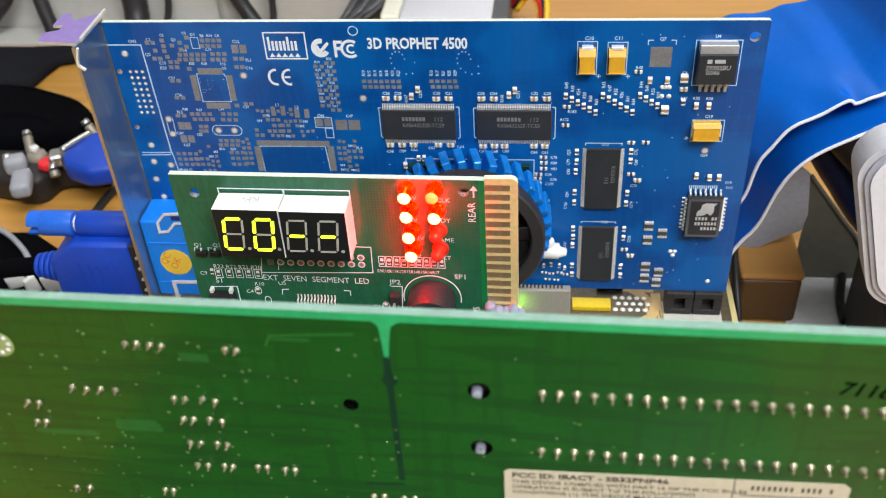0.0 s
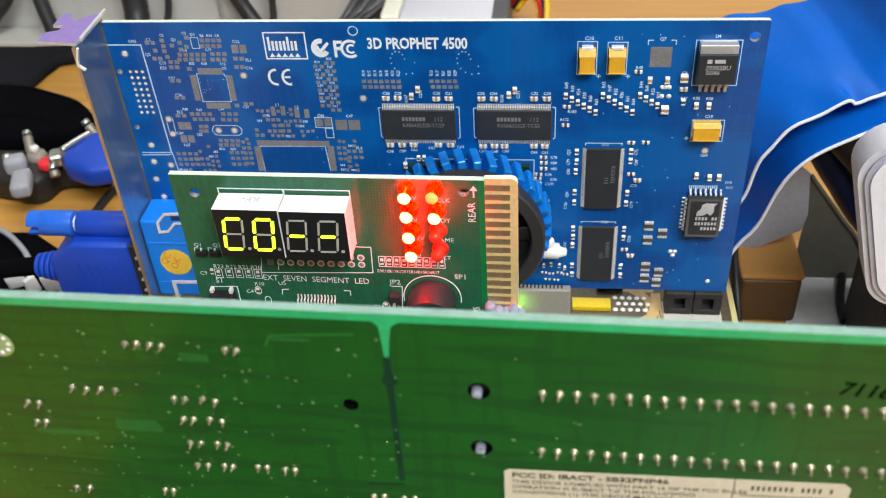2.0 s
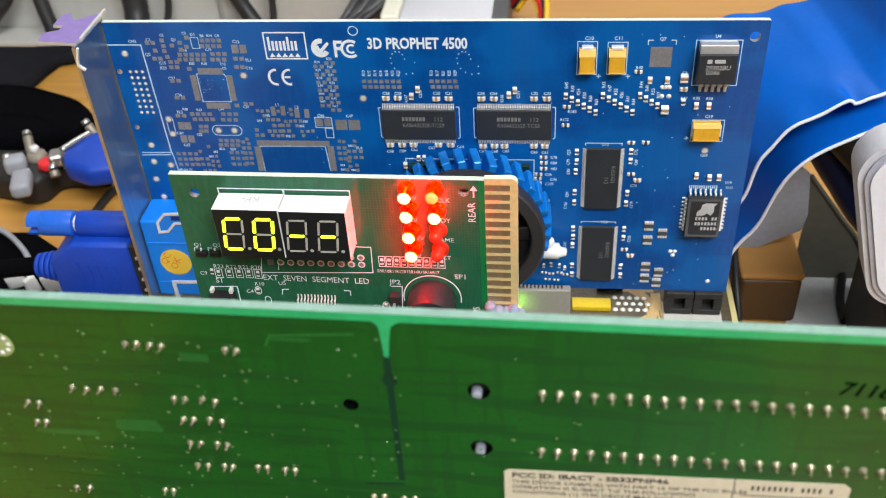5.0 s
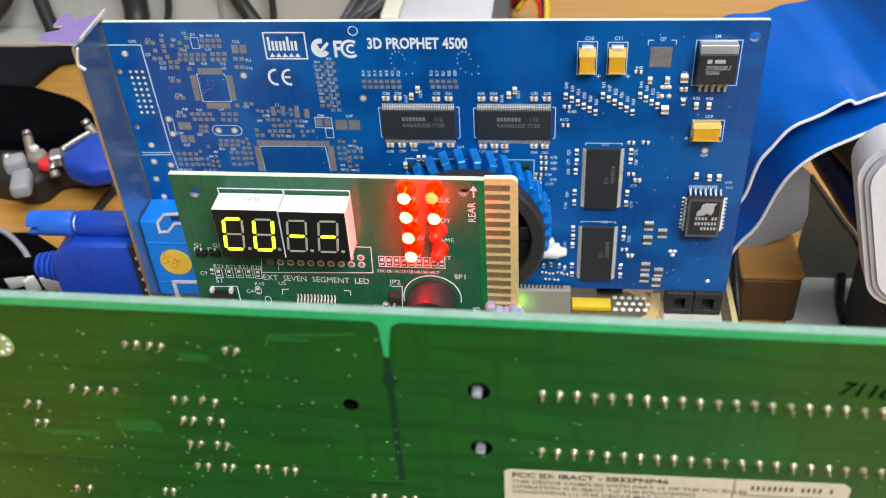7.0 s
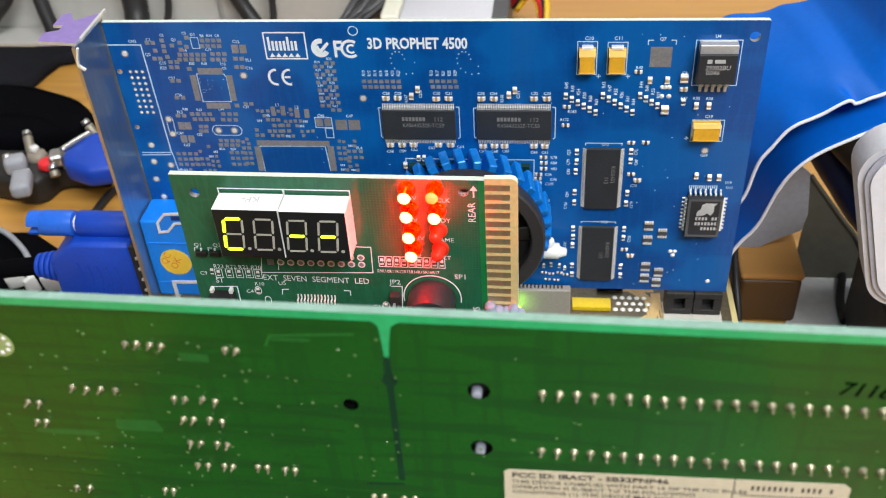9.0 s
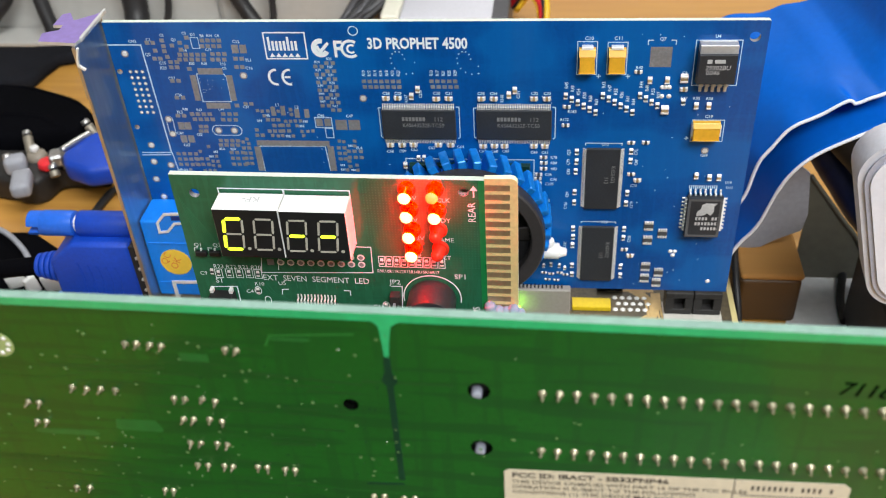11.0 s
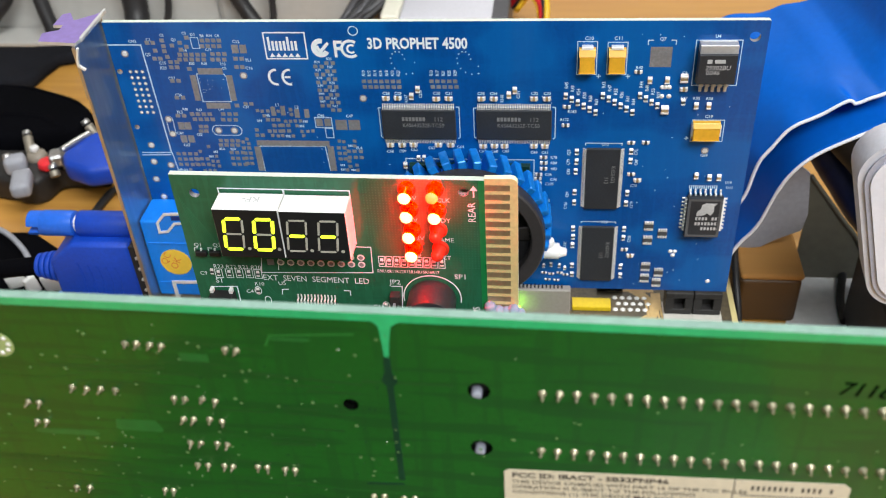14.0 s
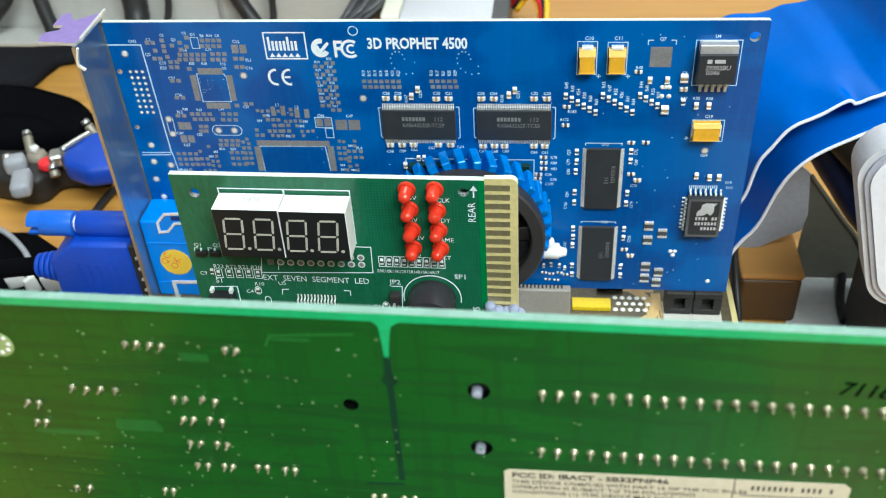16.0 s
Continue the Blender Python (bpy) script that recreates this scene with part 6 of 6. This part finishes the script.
for k in range(4):
    part("strain_relief", cyl(bmesh.new(), (-35.0 - 2.1 * k, -6, 26.6), "-x", 5.4 - 0.4 * k, 1.4, 24, bev=0.3), PLUG_BLUE, plug, "ribbed strain relief", round_over=40)
part("cable", tube(bmesh.new(), [(-31, -6, 26.6), (-46, -6, 26), (-70, -4, 20), (-110, 0, 6), (-180, 10, -12), (-320, 20, -16)], 3.2, 12), cloth, plug, "black cable")
for k in range(5):
    part("grip_rib", strip(bmesh.new(), [(-24.5 + 3.1 * k, 19.5 + 0.4 * k), (-23.9 + 3.1 * k, 26.5), (-24.5 + 3.1 * k, 33.5 - 0.4 * k)], 0.9, -13.25, -12.9), PLUG_BLUE, plug)
for z in (44.4, 9.6):
    sc = part("thumb_screw", cyl(bmesh.new(), (-25.2, -4.6, z - 0.6), "-x", 4.3, 11.4, 20, bev=0.5), mat("light_blue_screw_cap", (0.012, 0.12, 0.62), 0.4, 0, 0.1, 700, 50, 0.04), plug, "ribbed blue thumb screw", round_over=40)
    part("screw_sleeve", cyl(bmesh.new(), (-5.6, -4.6, z - 0.6), "-x", 4.4, 18.2, 20, bev=0.5), PLUG_BLUE, sc, round_over=40)
    for a0 in (16, 196):
        pm = mesh_of("prong", prism(bmesh.new(), [(4.1 * math.cos(radians(a0 + 148 * i / 14)), 4.1 * math.sin(radians(a0 + 148 * i / 14))) for i in range(15)], 0, 4.0), bpy.data.materials["light_blue_screw_cap"])
        pm.transform(pose(-0.0365, -0.0046, (z - 0.6) / 1000, 0, 0, 90))
        part("prong", pm, None, sc)
    part("ferrule", cyl(bmesh.new(), (-23.6, -4.6, z - 0.6), "-x", 2.6, 1.8, 18), PLUG_BLUE, sc)
    part("ferrule_ring", cyl(bmesh.new(), (-24.2, -4.6, z - 0.6), "-x", 2.9, 0.7, 18), TIN, sc)
    part("screw_shaft", cyl(bmesh.new(), (-1.0, -4.6, z - 0.6), "-x", 1.5, 27, 12), TIN, sc)
bm = prism(bmesh.new(), [(-5.6, 12.5), (-5.6, 40.4), (-1.0, 39.9), (-1.0, 13.0)], -12.4, 0.5)
part("metal_shell", bm, HEADER, plug, "dark dimpled steel shell")
bm = bmesh.new()
for k in range(12):
    bmesh.ops.create_icosphere(bm, subdivisions=1, radius=0.75, matrix=Matrix.Translation((-3.6 + 0.9 * (k % 2), -12.5, 13.5 + k * 2.25)))
part("shell_dimples", bm, STEEL_EDGE, plug)

JACK = mat("dull_beige_metal", (0.30, 0.27, 0.22), 0.5, 0.6, 0.2, 500, 40, 0.05)

# ---- clutter on the table behind and to the left ----
pc = thing("equipment_case", mm(0, 0, 0), "off-white painted case panel behind the boards", "case")
part("body", box(bmesh.new(), -460, 40, 258, 420, TABLE, 240, 3, 2), CASE_W, pc)
for xa, xb in ((-458, -228), (-226, -60), (-58, 38)):
    part("panel", box(bmesh.new(), xa, xb, 255, 258.2, TABLE + 2, 238, 1, 2), CASE_W, pc)

part("foot_ledge", box(bmesh.new(), -460, -40, 235, 254.9, TABLE, TABLE + 3, 0.8, 2), CASE_W, pc)


def cable(label, path, r, m=RUBBER):
    return tagged(part("cable", tube(bmesh.new(), path, r, 10), m), label, "cable", "loose cables")


cable("black cable hanging before the pale case", [(-205, 247, 120), (-196, 247, 60), (-176, 246, 20), (-182, 240, 0), (-210, 230, TABLE + 4)], 4.0)
cable("black cable hanging before the pale case", [(-150, 247, 130), (-151, 246, 60), (-158, 244, 20), (-150, 235, TABLE + 4)], 4.2)
cable("black cable hanging before the pale case", [(-104, 248, 120), (-104, 247, 40), (-103, 244, 0), (-100, 230, TABLE + 4)], 7.0)
cable("thin dark cable hanging before the pale case", [(-82, 249, 120), (-82, 248, 40), (-84, 244, 0), (-90, 236, TABLE + 3)], 2.0)
cable("black cable arching before the pale case", [(-66, 248, 100), (-58, 248, 40), (-44, 246, 4), (-30, 240, TABLE + 4)], 4.5)
cable("thin dark cable hanging before the pale case", [(-25, 250, 110), (-25, 249, 40), (-25, 246, 0), (-26, 240, TABLE + 3)], 2.0)
for k in range(6):
    cable("dark cable in a loose bundle", [(40 + k * 3.0, 262, 60), (31 + k * 3.2, 258, 20 - 2 * k), (18 + k * 3.0, 250, -4), (6 + k * 2, 236, TABLE + 3 + k)], 2.6, RUBBER if k % 2 else DARK_GREY)
hd = thing("disk_drive", mm(0, 0, 0), "pale grey disk drive with a cream edge lying on the table", "disk drive")
part("body", box(bmesh.new(), 48, 104, 225, 330, TABLE, 2, 1.5, 2), CARD_GREY, hd)
part("cream_edge", box(bmesh.new(), 38, 47.8, 225, 330, TABLE, 3, 1.5, 2), CREAM, hd)
part("dark_end", box(bmesh.new(), 97, 106, 224, 331, TABLE, 2.6, 1, 2), DARK_GREY, hd)
part("label_line", box(bmesh.new(), 60, 92, 252, 255, 2.0, 2.12), GREY_RIM, hd)
for k, (m_, dx) in enumerate(((YEL_WIRE, 0), (RED_PL, 5), (RUBBER, 9), (YEL_WIRE, 12), (RED_PL, 3))):
    cable("coloured supply wire beside the disk drive", [(104 + dx * 0.4, 262 - dx, -6), (110 + dx, 250, 6 + dx * 0.3), (121 + dx * 0.4, 240 - dx * 0.5, 2), (123, 225, TABLE + 3 + k)], 1.6, m_)
# left: black cases, a loose blue plug, jacks
def slab_on_table(name, label, category, pts, top, m, bev=3.0, foot=TABLE):
    t_ = thing(name, mm(0, 0, 0), label, category)
    bm = bmesh.new()
    lo = [bm.verts.new((x, y, foot)) for x, y in pts]
    hi = [bm.verts.new((x, y, top)) for x, y in pts]
    bm.faces.new(lo)
    bm.faces.new(hi[::-1])
    n_ = len(pts)
    for i in range(n_):
        bm.faces.new((lo[i], hi[i], hi[(i + 1) % n_], lo[(i + 1) % n_]))
    bmesh.ops.recalc_face_normals(bm, faces=bm.faces)
    bmesh.ops.bevel(bm, geom=list(bm.edges), offset=bev, segments=3, affect="EDGES", profile=0.5)
    part("body", bm, m, t_, round_over=50)
    return t_


slab_on_table("black_bag", "black cloth bag lying on the table", "bag", ((-198, 223), (-158, 223), (-135, 225), (-129, 213), (-138, 211), (-141, 201), (-143, 186), (-176, 180)), -12.0, CHAR, 3.4)
bc = slab_on_table("black_case", "black soft case lying on the table", "case", ((-170, 164), (-131, 161), (-112, 154), (-97, 147), (-89, 140), (-82, 126), (-92, 117), (-112, 114), (-143, 110)), -2.0, cloth, 5)
part("flap", tube(bmesh.new(), [(-150, 128, -4.4), (-128, 132, -3.6), (-110, 130, -3.8), (-98, 122, -4.6)], 3.0, 10), cloth, bc, "soft folded flap")
part("piping", tube(bmesh.new(), [(-166, 161, -4), (-132, 158, -3), (-112, 151, -3), (-98, 144, -3), (-91, 137, -4)], 1.3, 8), cloth, bc, "corded edge")
slab_on_table("black_adapter", "black plastic adapter block on the table", "power adapter", ((-143, 108), (-105, 109), (-67, 101), (-67, 98), (-76, 96), (-89, 95), (-91, 86), (-96, 82), (-134, 91)), -6.0, mat("dark_brown_grey_plastic", (0.013, 0.012, 0.012), 0.55, 0, 0.3, 500, 40, 0.1), 3)
lp = slab_on_table("loose_plug", "royal blue monitor plug lying loose on the table", "plug", ((-82, 91), (-80, 94), (-75, 107), (-66, 111), (-53, 81), (-65, 77), (-77, 82)), 4.0, PLUG_BLUE, 3, -6.1)
part("shell", box(bmesh.new(), -5, 1, -4, 4, -3, 3, 1), STEEL, lp, at=mm(-84, 94, -1, 0, 0, 20))
part("shell_edge", tube(bmesh.new(), [(-82, 92, 3.8), (-78, 99, 4.2), (-74, 106, 4.2)], 1.5, 10), STEEL, lp, "bright steel edge")
for x, y, lean, turn, reach in ((-108, 110, 50, -35, 12.0), (-110, 96, 30, -20, 8.0), (-83, 126, 35, 10, 9.0), (-87, 101, 40, -30, 5.0), (-90, 94, 40, -30, 3.5)):
    s_ = thing("metal_jack", mm(x + 5, y - 8, -6.0, -lean, 0, turn + 60), "shiny metal jack plug among black connectors", "jack plug", "jack plugs")
    part("sleeve", cyl(bmesh.new(), (0, 0, 0), "z", 2.2, reach * 0.8, 16, bev=0.4), JACK, s_, round_over=40)
    part("ring", cyl(bmesh.new(), (0, 0, reach * 0.8), "z", 1.7, 0.8, 14), BLACK, s_)
    part("tip", cyl(bmesh.new(), (0, 0, reach * 0.8 + 0.8), "z", 2.2, 2.2, 16, 1.6, bev=0.6), STEEL, s_, round_over=40)
for x, y, w, d, h, tilt in ((-104, 90, 9.5, 8.0, 8.0, 25), (-95, 76, 8.5, 15.0, 7.0, 20)):
    s_ = thing("white_plug", mm(x, y, -6.2, 0, 0, tilt), "white plastic plug among black connectors", "plug", "white plugs")
    part("body", box(bmesh.new(), -w / 2, w / 2, -d / 2, d / 2, 0, h, 2.4, 4), DULL_W, s_, round_over=60)
    part("collar", box(bmesh.new(), -w / 2 + 1.2, w / 2 - 1.2, d / 2 - 0.2, d / 2 + 2.5, 0, h - 2, 1.0, 2), GREY_RIM, s_, round_over=60)
bj = thing("beige_plug", mm(-100, 101, TABLE), "beige plug body among black connectors", "plug")
part("body", cyl(bmesh.new(), (0, 0, 0), "z", 4.6, 17.0, 20, bev=2.2), mat("grey_beige_plastic", (0.24, 0.21, 0.17), 0.5, 0, 0.1, 500, 40, 0.04), bj, round_over=50)
part("tip", cyl(bmesh.new(), (-0.6, 1.0, 16.9), "z", 2.1, 2.5, 16, bev=1.0), TIN, bj, round_over=40)
rd = thing("red_plug", mm(-91, 93, -6.0), "small red plastic plug among black connectors", "plug")
part("body", cyl(bmesh.new(), (0, 0, 0), "z", 4.3, 4, 16, bev=1.5), RED_PL, rd, round_over=40)
cable("black cable curving over the table", [(-67, 76, -18), (-66, 87, -18), (-64, 94, -18), (-57, 102, -18)], 1.8)
for k in range(4):
    cable("dark cable crossing under the plug", [(-330, 30 - 14 * k, TABLE + 8), (-120, 8 - 10 * k, TABLE + 10 + 3 * k), (-74, -6 - 8 * k, TABLE + 8 + 3 * k), (-40, -40 - 10 * k, TABLE + 6), (-20, -120, TABLE + 5)], 3.0, (RUBBER, cloth, RUBBER, cloth)[k])
pb = thing("pale_plug", mm(0, 0, 0), "white plastic plug under the monitor cable", "plug")
part("body", box(bmesh.new(), -62, -55, -21, -13, TABLE, 2, 2, 2), DULL_W, pb)
for cx, cy, w, d, tilt in ((-76, 23, 6.5, 4.0, 20), (-67, 19, 2.6, 5.0, -35), (-59, 21, 9.0, 2.2, 4), (-43, 6, 4.0, 2.6, 10), (-34, 6, 6.5, 2.4, 6), (-30, -22, 5.0, 2.4, 4), (-18, -22, 8.0, 2.4, 3)):
    sp = thing("white_plug", mm(cx, cy, -13.9, 6, -5, tilt), "white plastic plug end among the cables", "plug", "white plugs")
    part("body", box(bmesh.new(), -w / 2, w / 2, -d / 2, d / 2, 0, 8.0, 1.0, 3), WHITE_PL, sp, round_over=50)
    part("seam", box(bmesh.new(), -w / 2 + 1, w / 2 - 1, -0.2, 0.2, 7.9, 8.1), GREY_RIM, sp)
cable("pale grey cable crossing the black pouch", [(-118, 63, -12), (-97, 54, -11), (-84, 44, -11), (-74, 33, -12)], 1.2, DULL_W)
pb2 = thing("teal_plug", mm(0, 0, 0), "dull blue plug lying under the monitor plug", "plug")
part("body", box(bmesh.new(), -40, -14, -30, -14, TABLE, 3, 2, 2), mat("dull_blue_plastic", (0.02, 0.10, 0.30), 0.5, 0, 0.12, 500, 40, 0.04), pb2)

slab_on_table("cable_pouch", "black cloth pouch under the monitor cable", "bag", ((-120, 57), (-85, 58), (-68, 46), (-47, 6), (-93, 4)), -14.0, cloth, 2)


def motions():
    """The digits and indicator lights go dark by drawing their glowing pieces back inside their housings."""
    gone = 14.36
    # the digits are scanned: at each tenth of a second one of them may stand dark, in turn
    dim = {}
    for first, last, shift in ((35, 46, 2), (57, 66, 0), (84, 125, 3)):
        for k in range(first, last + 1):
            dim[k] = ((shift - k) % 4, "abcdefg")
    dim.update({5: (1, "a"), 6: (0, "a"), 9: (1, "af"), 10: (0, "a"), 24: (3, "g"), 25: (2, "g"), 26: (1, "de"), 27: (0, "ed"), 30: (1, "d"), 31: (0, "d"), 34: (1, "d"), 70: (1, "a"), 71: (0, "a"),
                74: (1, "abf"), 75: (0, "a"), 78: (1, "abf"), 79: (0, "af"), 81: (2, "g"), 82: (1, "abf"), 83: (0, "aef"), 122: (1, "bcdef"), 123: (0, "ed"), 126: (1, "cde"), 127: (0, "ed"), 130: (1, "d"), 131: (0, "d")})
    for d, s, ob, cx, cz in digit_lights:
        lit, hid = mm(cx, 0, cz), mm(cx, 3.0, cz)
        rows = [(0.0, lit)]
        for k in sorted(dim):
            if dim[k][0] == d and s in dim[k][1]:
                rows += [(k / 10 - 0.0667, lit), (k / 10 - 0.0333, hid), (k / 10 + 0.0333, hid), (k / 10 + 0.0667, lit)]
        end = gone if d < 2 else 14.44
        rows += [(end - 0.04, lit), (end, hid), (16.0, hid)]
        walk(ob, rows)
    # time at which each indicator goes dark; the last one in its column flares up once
    for k, ((ob, fill_ob), out) in enumerate(zip(leds, (15.26, 14.64, 14.44, 14.46, 14.36, 14.26, None, None))):
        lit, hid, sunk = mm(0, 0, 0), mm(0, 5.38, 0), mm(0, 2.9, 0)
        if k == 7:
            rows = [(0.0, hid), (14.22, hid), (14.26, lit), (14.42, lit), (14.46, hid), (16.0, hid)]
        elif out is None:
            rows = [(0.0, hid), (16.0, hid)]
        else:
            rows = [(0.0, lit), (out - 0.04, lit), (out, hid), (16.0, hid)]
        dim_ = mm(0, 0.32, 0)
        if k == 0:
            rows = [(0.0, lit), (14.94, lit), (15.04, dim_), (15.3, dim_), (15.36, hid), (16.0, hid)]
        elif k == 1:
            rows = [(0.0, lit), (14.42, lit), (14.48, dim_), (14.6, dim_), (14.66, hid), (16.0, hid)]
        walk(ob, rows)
        walk(fill_ob, [(t, lit if m is lit else sunk) for t, m in rows])
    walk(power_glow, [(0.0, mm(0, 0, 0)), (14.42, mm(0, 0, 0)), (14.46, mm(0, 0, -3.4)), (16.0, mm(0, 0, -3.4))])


motions()
